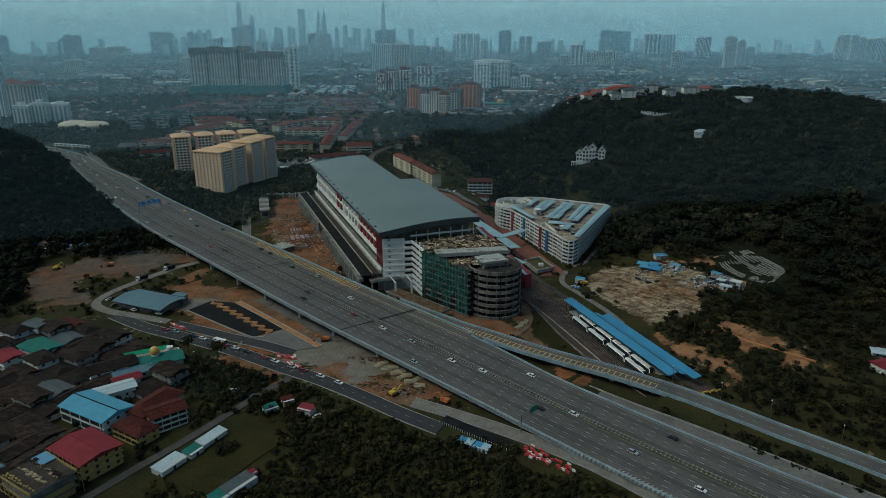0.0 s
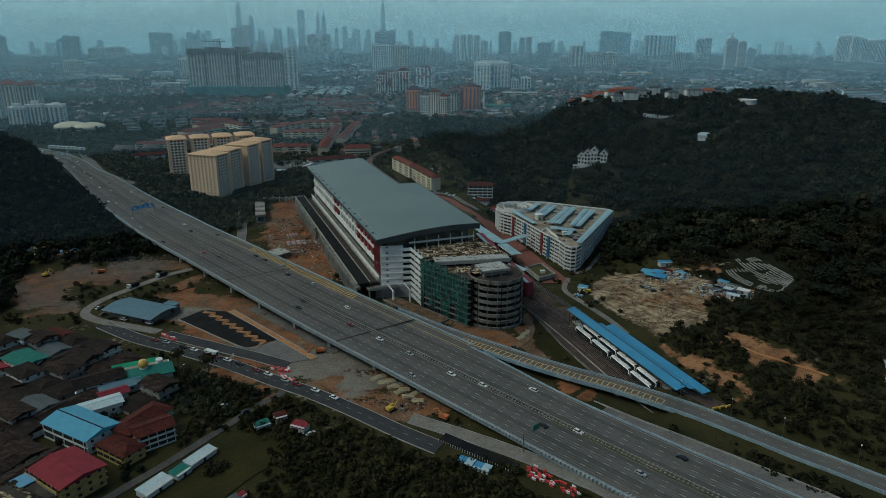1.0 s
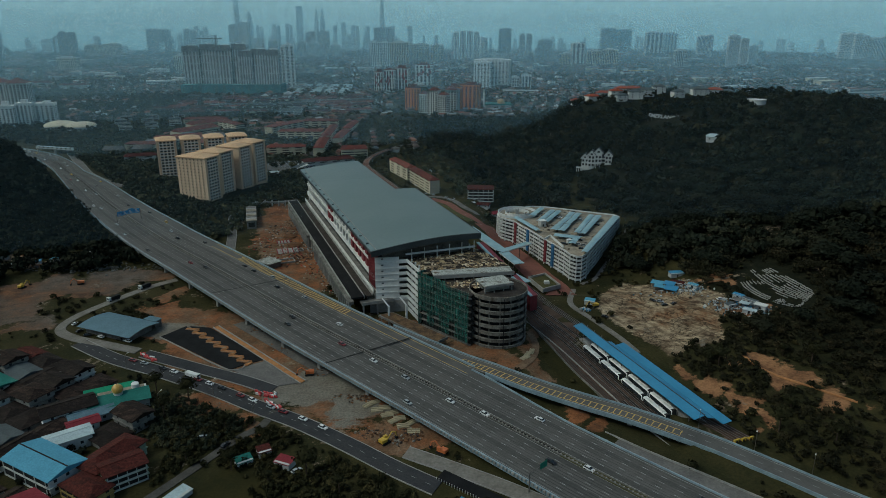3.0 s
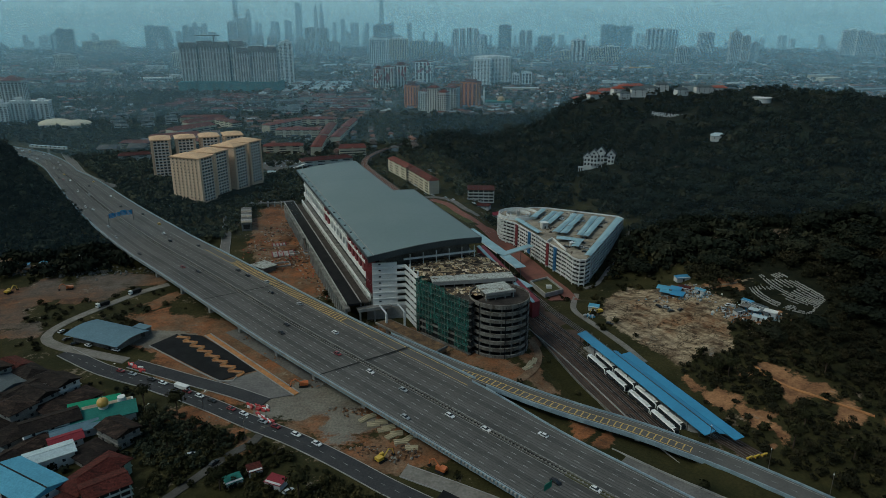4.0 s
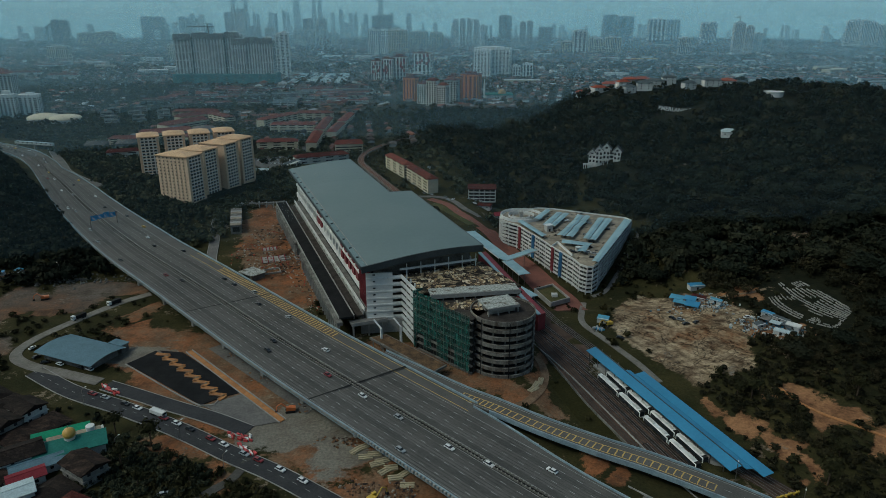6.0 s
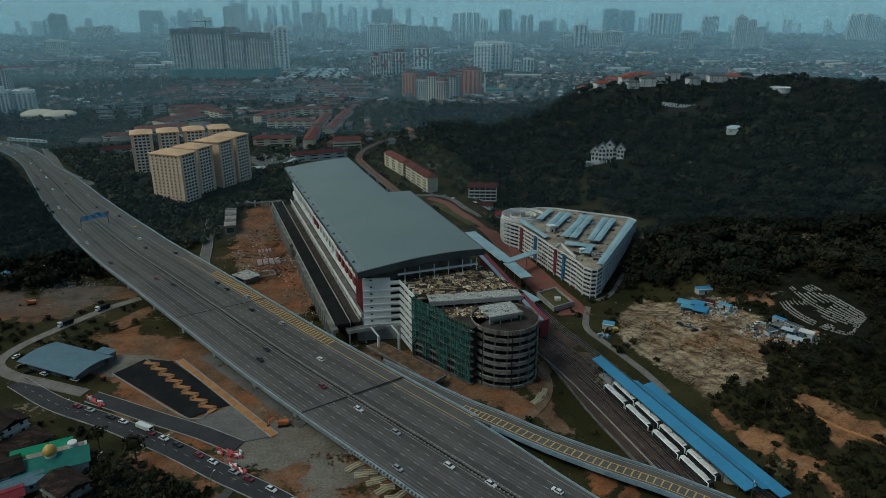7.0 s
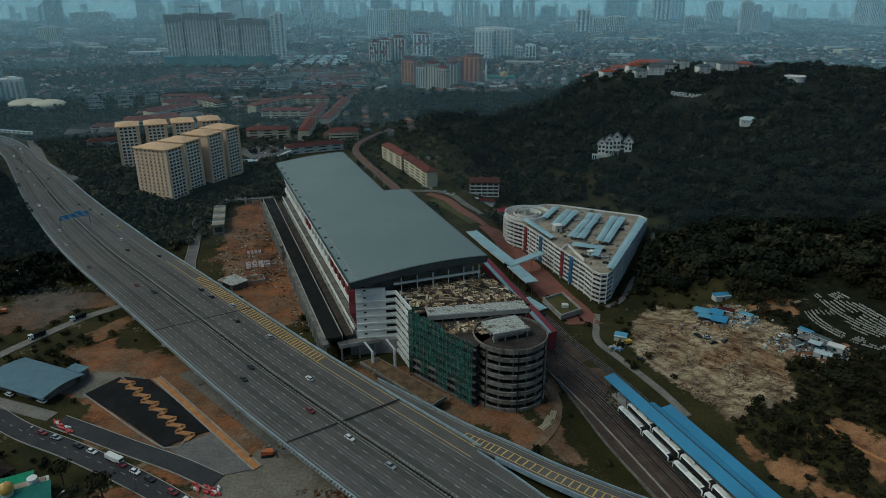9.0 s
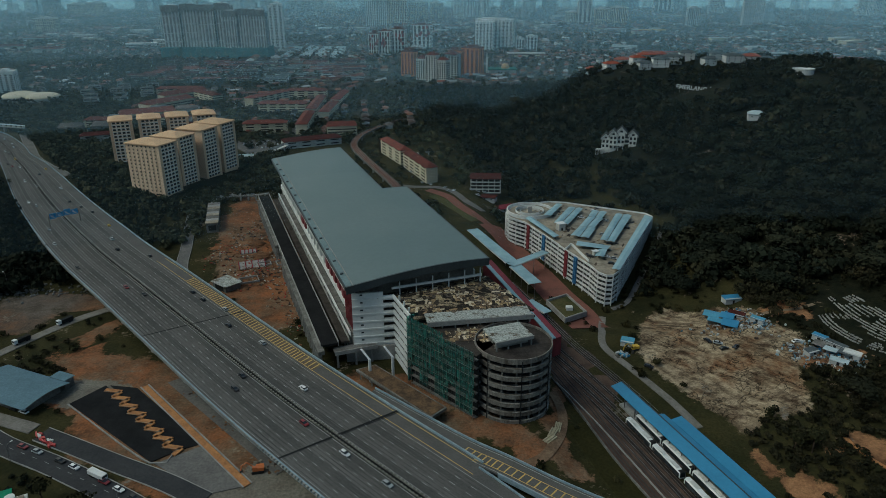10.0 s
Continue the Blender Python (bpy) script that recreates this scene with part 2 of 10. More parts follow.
def mesh_of(name, bm, material):
    bmesh.ops.recalc_face_normals(bm, faces=bm.faces)
    me = bpy.data.meshes.new(name)
    bm.to_mesh(me)
    bm.free()
    me.materials.append(material)
    return me


def part(name, bm, material, parent=None, label=""):
    ob = new(name, mesh_of(name, bm, material))
    if parent:
        ob.parent = parent
    return tagged(ob, label)


def boxpart(name, b, material, parent=None, label=""):
    return part(name, box(bmesh.new(), *b), material, parent, label)


def piece(name, me, parent, m=None):
    ob = new(name, me)
    ob.parent = parent
    if m is not None:
        ob.matrix_basis = m
    return ob


def thing(name, x, y, z, az, label, category, group="", kind=""):
    e = new(name)
    e.matrix_basis = pose(x, y, z, 0, 0, az)
    e.empty_display_size = 0.5
    return tagged(e, label, category, group, kind)


def mesh_np(name, V, Q, material, tone=None):
    """A mesh of quads out of arrays."""
    me = bpy.data.meshes.new(name)
    V, Q = np.asarray(V, dtype=np.float32), np.asarray(Q, dtype=np.int32)
    me.vertices.add(len(V)), me.loops.add(Q.size), me.polygons.add(len(Q))
    me.vertices.foreach_set("co", V.ravel())
    me.loops.foreach_set("vertex_index", Q.ravel())
    me.polygons.foreach_set("loop_start", np.arange(0, Q.size, 4, dtype=np.int32))
    me.polygons.foreach_set("loop_total", np.full(len(Q), 4, dtype=np.int32))
    me.update(calc_edges=True)
    if tone is not None:
        me.attributes.new("tone", "FLOAT", "POINT").data.foreach_set("value", np.asarray(tone, dtype=np.float32))
    me.materials.append(material)
    return me


def spline(pts, step=4.0):
    """A smooth line through the points, at even steps, as an array."""
    P = np.array(pts, dtype=float)
    P = np.vstack([2 * P[0] - P[1], P, 2 * P[-1] - P[-2]])
    out = []
    for k in range(1, len(P) - 2):
        n = max(2, int(np.linalg.norm(P[k + 1] - P[k]) / step))
        for t in np.arange(n) / n:
            a, b, c, d = P[k - 1:k + 3]
            out.append(0.5 * (2 * b + (c - a) * t + (2 * a - 5 * b + 4 * c - d) * t * t + (3 * b - a - 3 * c + d) * t ** 3))
    out.append(P[-2])
    return np.array(out)


HIGHWAY = None


def side(line):
    """The level unit vector to the left of a line that is followed from its start."""
    d = np.gradient(line[:, :2], axis=0)
    d /= np.linalg.norm(d, axis=1)[:, None]
    wide = np.interp(line[:, 0], [-640, -471, -437, -389, -344, -270], [0.55, 0.56, 0.72, 0.85, 0.92, 1.0]) if line is HIGHWAY else 1.0 + 0 * d[:, 0]
    return np.stack([-d[:, 1], d[:, 0], 0 * d[:, 0]], axis=1) * wide[:, None]


def sweep(bm, line, profile, s0=0, s1=None):
    """A closed profile of (offset to the left, height) drawn along a line."""
    L = line[s0:s1]
    N = side(line)[s0:s1]
    rows = [[bm.verts.new(p + n * o + np.array((0, 0, h))) for o, h in profile] for p, n in zip(L, N)]
    k = len(profile)
    for a, b in zip(rows, rows[1:]):
        for q in range(k):
            bm.faces.new((a[q], a[(q + 1) % k], b[(q + 1) % k], b[q]))
    bm.faces.new(rows[0]), bm.faces.new(rows[-1][::-1])
    return bm


def rect(o0, o1, h0, h1):
    return [(o0, h0), (o1, h0), (o1, h1), (o0, h1)]


# ---- lines of the plan ----
PARK = [(103, 450), (111, 447), (118, 450), (171, 541), (167, 550), (116, 573), (72, 572), (58, 560), (58, 550), (73, 523), (87, 481)]

# the highway's edge on the side of the village; the deck lies to the left of it
HIGHWAY = spline([(-830, 939, 3), (-740, 905, 3), (-656, 865, 3.2), (-568, 814, 4), (-504, 756, 4.6), (-450, 693, 5.2), (-365, 590, 7), (-303, 521, 8), (-249, 465.5, 8.7), (-199, 419.5, 9.1), (-148, 372.5, 9.2),
                  (-97, 326, 8.8), (-58, 293, 7.8), (-18, 261, 6), (21, 230, 3.8), (56, 202, 2), (95, 171, 0.8), (150, 128, 0.4), (260, 45, 0.2)], 4.0)
RAMP = spline([(-30, 334, 7.2), (10, 305, 6), (28, 294, 5.6), (48, 281, 5.2), (70, 269, 4.6), (90, 260, 3.6), (107, 251, 2.6), (125, 241, 1.2), (143, 228, 0.3), (160, 214, 0.0),
               (178, 200, -0.2), (240, 148, -0.4)], 3.0)
VILLAGE_ROAD = spline([(-215, 330, 0.15), (-185, 313, 0.15), (-153, 300, 0.15), (-118, 284, 0.15), (-88, 268, 0.15), (-66, 257, 0.15), (-41, 242, 0.15), (-20, 228, 0.15), (0, 216, 0.15)], 4.0)
SERVICE_ROAD = spline([(-14, 237, 0.15), (11, 225, 0.15), (32, 214, 0.15), (55, 200, 0.2), (74, 186, 0.3), (100, 164, 0.3), (150, 122, 0.2)], 4.0)
NEW_ROAD = spline([(-170, 318, 0.3), (-150, 310, 0.3), (-128, 301, 0.3), (-105, 292, 0.3), (-86, 283, 0.3)], 4.0)
ACCESS_ROAD = spline([(-195, 420, 0.15), (-209, 407, 0.15), (-224, 385, 0.15), (-236, 362, 0.15), (-236, 346, 0.15), (-222, 336, 0.15), (-200, 329, 0.15), (-175, 321, 0.15)], 3.0)
LANE = spline([(-80, 266, 0.12), (-84, 254, 0.12), (-92, 246, 0.12), (-104, 228, 0.12), (-118, 208, 0.12), (-132, 190, 0.12), (-150, 165, 0.12)], 3.0)
LRT = spline([(-8, 540, 8.5), (-37, 617, 8.6), (-59, 667, 8.6), (-80, 715, 8.6), (-94, 754, 8.6), (-94, 791, 8.6), (-83, 827, 8.6), (-65, 860, 8.6), (-44, 890, 8.6), (-31, 918, 8.6)], 6.0)
TRACK_A = spline([(36, 450, -2.6), (52, 410, -2.6), (64, 380, -2.6), (78, 352, -2.6), (90, 325, -2.6), (112, 268, -2.6), (122, 246, -2.6)], 3.0)


def bell(x, y, cx, cy, sx, sy, h, turn=0.0):
    c, s = math.cos(radians(turn)), math.sin(radians(turn))
    dx, dy = x - cx, y - cy
    u, w = c * dx + s * dy, -s * dx + c * dy
    return h * np.exp(-0.5 * ((u / sx) ** 2 + (w / sy) ** 2))


def near_line(x, y, line):
    """Distance of the points to a line, and the line's height there."""
    x, y = np.atleast_1d(x).ravel(), np.atleast_1d(y).ravel()
    best, hz = np.full(x.shape, 1e9), np.zeros(x.shape)
    L = line[::3]
    for p in L:
        d = np.hypot(x - p[0], y - p[1])
        m = d < best
        best[m], hz[m] = d[m], p[2]
    return best, hz


def smooth(t):
    t = np.clip(t, 0, 1)
    return t * t * (3 - 2 * t)


CENTRE = HIGHWAY + side(HIGHWAY) * 24.0


def height(x, y):
    """The ground."""
    x, y = np.atleast_1d(np.asarray(x, float)).ravel(), np.atleast_1d(np.asarray(y, float)).ravel()
    z = bell(x, y, 440, 800, 170, 125, 72) + bell(x, y, 275, 900, 100, 55, 44) + bell(x, y, 110, 1010, 110, 120, 22)
    z += bell(x, y, 420, 480, 120, 150, 40) + bell(x, y, 640, 600, 160, 200, 34)
    z -= bell(x, y, 312, 828, 42, 24, 15)
    z += bell(x, y, -640, 600, 110, 120, 52) + bell(x, y, -480, 480, 70, 60, 20)
    z += bell(x, y, -255, 640, 50, 60, 11) + bell(x, y, -535, 672, 46, 50, 32) + bell(x, y, -430, 585, 60, 34, 36, 50)
    z -= 10 * smooth((y - 392) / 32) * smooth((x - 30) / 34) * (1 - smooth((x - 150) / 60)) * (1 - smooth((y - 900) / 300))
    z -= 3.2 * smooth((x - 45) / 20) * smooth((y - 215) / 25) * (1 - smooth((x - 135) / 40))
    far = smooth((y - 1000) / 400)
    z += far * 3.0 * np.sin(x / 230.0) * np.cos(y / 310.0)
    d, hz = near_line(x, y, CENTRE)
    grade = smooth((d - 27) / 22)
    dr, hr = near_line(x, y, RAMP)
    gr = smooth((dr - 8) / 14)
    z = np.where(x > 112, z * gr + (hr - 0.7) * (1 - gr), z)
    left = (x < -330) | (x > 60)
    z = np.where(left, z * grade + (hz - 1.2) * (1 - grade), z * smooth((d - 20) / 30))
    return z


def ground_z(x, y):
    return float(height(x, y)[0])


# ---- ground ----
SOIL = [(-286, 394, 26, 18), (-282, 370, 20, 14), (-264, 352, 14, 10), (-252, 414, 34, 14), (-226, 432, 36, 9), (-238, 396, 14, 8), (-176, 372, 22, 9), (-190, 394, 8, 10), (-150, 350, 38, 24), (-120, 325, 40, 24), (-85, 300, 34, 18), (-45, 270, 30, 13), (-15, 250, 20, 9),
        (-132, 500, 26, 62), (-100, 430, 18, 30), (-112, 470, 20, 40), (-142, 545, 28, 52), (-154, 580, 24, 30), (198, 362, 12, 8), (204, 404, 14, 3), (66, 263, 10, 4), (82, 254, 10, 4), (30, 312, 22, 7), (56, 306, 6, 10), (137, 302, 4, 9), (143, 287, 4, 10), (150, 270, 4, 10), (157, 254, 4, 8), (179, 302, 9, 10), (188, 287, 14, 7), (203, 272, 12, 6), (192, 264, 10, 4), (152, 291, 5, 7), (161, 273, 6, 5), (58, 332, 4, 20), (52, 312, 8, 6), (20, 318, 24, 8), (-25, 350, 22, 9), (0, 335, 20, 10), (-108, 273, 20, 6), (-90, 262, 8, 5)]
ROCK = [(119, 410), (133, 428), (144, 433), (164, 423), (172, 423), (184, 411), (187, 397), (197, 384), (194, 373), (188, 368), (182, 358), (179, 349), (172, 327), (161, 328), (152, 330), (144, 321), (136, 317), (133, 324), (125, 340), (119, 352), (113, 365), (110, 376)]
STONE = [(-330, 452, 30, 8)]
PAVED = [(-75, 288, 22, 13), (-175, 345, 30, 8), (-56, 278, 20, 9), (-40, 266, 16, 8)]


def blob(x, y, shapes, wob):
    m = np.zeros_like(x)
    wx = np.array([noise.noise((a * 0.03, b * 0.03, 11)) + 0.5 * noise.noise((a * 0.09, b * 0.09, 5)) for a, b in zip(x, y)]) if len(x) else x
    wy = np.array([noise.noise((a * 0.03, b * 0.03, 17)) + 0.5 * noise.noise((a * 0.09, b * 0.09, 9)) for a, b in zip(x, y)]) if len(x) else x
    x, y = x + 16 * wx, y + 13 * wy
    for cx, cy, rx, ry in shapes:
        m = np.maximum(m, 1.25 - np.hypot((x - cx) / rx, (y - cy) / ry))
    return np.clip(m * 2.2 + wob, 0, 1)


def poly_depth(pts, x, y):
    """How far the points lie inside an outline (negative: outside)."""
    best = np.full(x.shape, 1e9)
    for (x0, y0), (x1, y1) in zip(pts, list(pts[1:]) + [pts[0]]):
        dx, dy = x1 - x0, y1 - y0
        f = np.clip(((x - x0) * dx + (y - y0) * dy) / (dx * dx + dy * dy), 0, 1)
        best = np.minimum(best, np.hypot(x - x0 - f * dx, y - y0 - f * dy))
    return np.where(within(pts, x, y), best, -best)


def within(pts, x, y):
    """True for the points inside the outline."""
    hit = np.zeros(x.shape, bool)
    for (x0, y0), (x1, y1) in zip(pts, list(pts[1:]) + [pts[0]]):
        if y0 != y1:
            hit ^= ((y0 > y) != (y1 > y)) & (x < (x1 - x0) * (y - y0) / (y1 - y0) + x0)
    return hit


def build_ground():
    def axis(parts):
        return np.unique(np.concatenate([np.arange(a, b, s) for a, b, s in parts]))
    xs = axis([(-4600, -1000, 150), (-1000, -400, 25), (-400, 300, 4), (300, 900, 15), (900, 4601, 150)])
    ys = axis([(-600, 100, 50), (100, 620, 4), (620, 1100, 10), (1100, 5001, 100)])
    X, Y = np.meshgrid(xs, ys)
    x, y = X.ravel(), Y.ravel()
    z = height(x, y)
    rough = np.array([noise.noise((a * 0.05, b * 0.05, 0)) + 0.6 * noise.noise((a * 0.17, b * 0.17, 3)) for a, b in zip(x, y)])
    inner = (y > 100) & (y < 640) & (np.abs(x) < 420)
    hw, _ = near_line(x, y, CENTRE)
    z = z + np.where(inner & (hw > 30), rough * 0.25, 0) - 0.05
    idx = np.arange(len(x)).reshape(X.shape)
    Q = np.stack([idx[:-1, :-1], idx[:-1, 1:], idx[1:, 1:], idx[1:, :-1]], axis=-1).reshape(-1, 4)
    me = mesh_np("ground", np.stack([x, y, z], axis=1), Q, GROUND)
    for key, shapes in (("soil", SOIL), ("stone", STONE), ("paved", PAVED)):
        cover = blob(x, y, shapes, rough * 0.6)
        if key == "stone":
            cover = np.where(x > 0, np.clip(0.5 + poly_depth(ROCK, x, y) / 7 + rough * 0.5, 0, 1), cover)
        me.attributes.new(key, "FLOAT", "POINT").data.foreach_set("value", cover.astype(np.float32))
    me.polygons.foreach_set("use_smooth", np.ones(len(Q), dtype=bool))
    return tagged(new("ground", me), "uneven grass and bare orange soil of a building site", "ground", kind="structure")


def ground_material():
    m, nt, p, geo = blank("ground_cover", 0.95)
    pos = geo.outputs["Position"]
    grass = ramp2(nt, noise_node(nt, pos, 0.05), (0.022, 0.0225, 0.009), (0.045, 0.039, 0.015))
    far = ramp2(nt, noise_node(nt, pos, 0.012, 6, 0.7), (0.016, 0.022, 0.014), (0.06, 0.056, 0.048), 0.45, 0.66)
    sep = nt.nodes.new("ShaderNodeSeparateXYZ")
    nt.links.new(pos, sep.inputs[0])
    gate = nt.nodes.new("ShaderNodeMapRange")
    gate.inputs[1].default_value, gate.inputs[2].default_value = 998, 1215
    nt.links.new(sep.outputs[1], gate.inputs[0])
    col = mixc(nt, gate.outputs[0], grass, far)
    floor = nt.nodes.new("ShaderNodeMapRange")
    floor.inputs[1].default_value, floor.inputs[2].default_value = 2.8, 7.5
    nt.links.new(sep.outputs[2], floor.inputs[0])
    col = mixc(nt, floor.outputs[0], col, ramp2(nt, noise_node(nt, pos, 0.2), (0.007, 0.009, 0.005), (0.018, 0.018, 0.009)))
    fine = noise_node(nt, pos, 0.4, 5, 0.7)
    soil = mixc(nt, ramp2(nt, noise_node(nt, pos, 0.025, 7, 0.7), (0, 0, 0), (1, 1, 1), 0.4, 0.6), ramp2(nt, noise_node(nt, pos, 0.07, 8, 0.7), (0.25, 0.1, 0.042), (0.075, 0.042, 0.024), 0.42, 0.62), ramp2(nt, noise_node(nt, pos, 0.11, 7, 0.7), (0.19, 0.14, 0.092), (0.13, 0.075, 0.042), 0.4, 0.6))
    east = nt.nodes.new("ShaderNodeMapRange")
    east.inputs[1].default_value, east.inputs[2].default_value = 92, 119
    nt.links.new(sep.outputs[0], east.inputs[0])
    soil = mixc(nt, east.outputs[0], soil, ramp2(nt, noise_node(nt, pos, 0.08, 8, 0.7), (0.3, 0.155, 0.075), (0.1, 0.046, 0.024), 0.42, 0.64))
    smp = nt.nodes.new("ShaderNodeMapping")
    smp.inputs["Rotation"].default_value, smp.inputs["Scale"].default_value = (0, 0, -0.6), (0.8, 1.15, 1)
    nt.links.new(pos, smp.inputs[0])
    westg = nt.nodes.new("ShaderNodeMapRange")
    westg.inputs[1].default_value, westg.inputs[2].default_value = -179, -203
    nt.links.new(sep.outputs[0], westg.inputs[0])
    soil = mixc(nt, westg.outputs[0], soil, mixc(nt, ramp2(nt, noise_node(nt, pos, 0.03, 5, 0.7), (0, 0, 0), (1, 1, 1), 0.42, 0.58), ramp2(nt, noise_node(nt, pos, 0.09, 8, 0.7), (0.17, 0.085, 0.045), (0.075, 0.045, 0.03), 0.4, 0.62), ramp2(nt, noise_node(nt, pos, 0.12, 7, 0.7), (0.13, 0.11, 0.09), (0.08, 0.062, 0.048), 0.4, 0.6)))
    stone = ramp2(nt, noise_node(nt, smp.outputs[0], 0.09, 9, 0.75), (0.36, 0.29, 0.2), (0.075, 0.05, 0.032), 0.44, 0.62)
    stone = mixc(nt, ramp2(nt, noise_node(nt, pos, 0.035, 4, 0.6), (0, 0, 0), (1, 1, 1), 0.5, 0.62), stone, ramp2(nt, noise_node(nt, pos, 0.2, 6, 0.7), (0.16, 0.085, 0.045), (0.26, 0.19, 0.12), 0.4, 0.65))
    vor = nt.nodes.new("ShaderNodeTexVoronoi")
    vor.feature = "DISTANCE_TO_EDGE"
    vor.inputs["Scale"].default_value = 0.075
    wob = nt.nodes.new("ShaderNodeVectorMath")
    wob.operation = "MULTIPLY_ADD"
    wn3 = nt.nodes.new("ShaderNodeTexNoise")
    wn3.inputs["Scale"].default_value, wn3.inputs["Detail"].default_value = 0.12, 5
    nt.links.new(pos, wn3.inputs["Vector"])
    nt.links.new(wn3.outputs["Color"], wob.inputs[0])
    wob.inputs[1].default_value = (44, 44, 44)
    nt.links.new(pos, wob.inputs[2])
    nt.links.new(wob.outputs[0], vor.inputs["Vector"])
    crack = ramp2(nt, vor.outputs["Distance"], (0.16,) * 3, (1.0,) * 3, 0.0, 0.075)
    crack = mixc(nt, ramp2(nt, noise_node(nt, pos, 0.06, 4, 0.6), (0, 0, 0), (1, 1, 1), 0.4, 0.5), (1.0, 1.0, 1.0), crack)
    stone = mixc(nt, 1.0, stone, crack, "MULTIPLY")
    turned, bed = nt.nodes.new("ShaderNodeMapping"), nt.nodes.new("ShaderNodeMapping")
    turned.inputs["Rotation"].default_value, bed.inputs["Scale"].default_value = (0, 0, 0.98), (0.07, 0.24, 0.2)
    nt.links.new(pos, turned.inputs[0])
    nt.links.new(turned.outputs[0], bed.inputs[0])
    stone = mixc(nt, 1.0, stone, ramp2(nt, noise_node(nt, bed.outputs[0], 1.0, 6, 0.65), (0.5, 0.45, 0.4), (1.15, 1.12, 1.06), 0.4, 0.56), "MULTIPLY")
    paved = ramp2(nt, noise_node(nt, pos, 0.08, 7, 0.7), (0.2, 0.185, 0.155), (0.13, 0.11, 0.085))
    for key, c in (("soil", soil), ("stone", stone), ("paved", paved)):
        at = nt.nodes.new("ShaderNodeAttribute")
        at.attribute_name = key
        ad = nt.nodes.new("ShaderNodeMath")
        ad.operation = "ADD"
        nt.links.new(at.outputs["Fac"], ad.inputs[0])
        sc = nt.nodes.new("ShaderNodeMath")
        sc.operation = "MULTIPLY_ADD"
        sc.inputs[1].default_value, sc.inputs[2].default_value = 1.5, -0.75
        nt.links.new(fine, sc.inputs[0])
        nt.links.new(sc.outputs[0], ad.inputs[1])
        col = mixc(nt, ramp2(nt, ad.outputs[0], (0, 0, 0), (1, 1, 1), 0.38, 0.62), col, c)
    col = mixc(nt, 1.0, col, ramp2(nt, noise_node(nt, pos, 0.9, 4, 0.7), (0.65,) * 3, (1.3,) * 3, 0.3, 0.7), "MULTIPLY")
    nt.links.new(col, p.inputs["Base Color"])
    b = nt.nodes.new("ShaderNodeBump")
    b.inputs["Strength"].default_value, b.inputs["Distance"].default_value = 0.6, 0.8
    nt.links.new(fine, b.inputs["Height"])
    nt.links.new(b.outputs[0], p.inputs["Normal"])
    return m


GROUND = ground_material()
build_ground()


# ---- highway ----
def dashes(bm, line, offset, on, off, wide, up=0.03, first=0, last=None):
    """Broken paint along a line."""
    N = side(line)
    run = np.concatenate([[0], np.cumsum(np.linalg.norm(np.diff(line, axis=0), axis=1))])
    s = run[first]
    end = run[last] if last is not None else run[-1]
    while s + on < end:
        q = []
        for t in (s, s + on):
            p = np.array([np.interp(t, run, line[:, k]) for k in range(3)])
            n = np.array([np.interp(t, run, N[:, k]) for k in range(3)])
            q += [p + n * (offset - wide / 2), p + n * (offset + wide / 2)]
        v = [bm.verts.new(c + np.array((0, 0, up))) for c in q]
        bm.faces.new((v[0], v[2], v[3], v[1]))
        s += on + off
    return bm


def at_x(line, x):
    return int(np.argmin(np.abs(line[:, 0] - x)))


def median_side(q, run):
    i = min(int(np.searchsorted(run, q)), len(HIGHWAY) - 1)
    return HWN[i]


HWN = side(HIGHWAY)


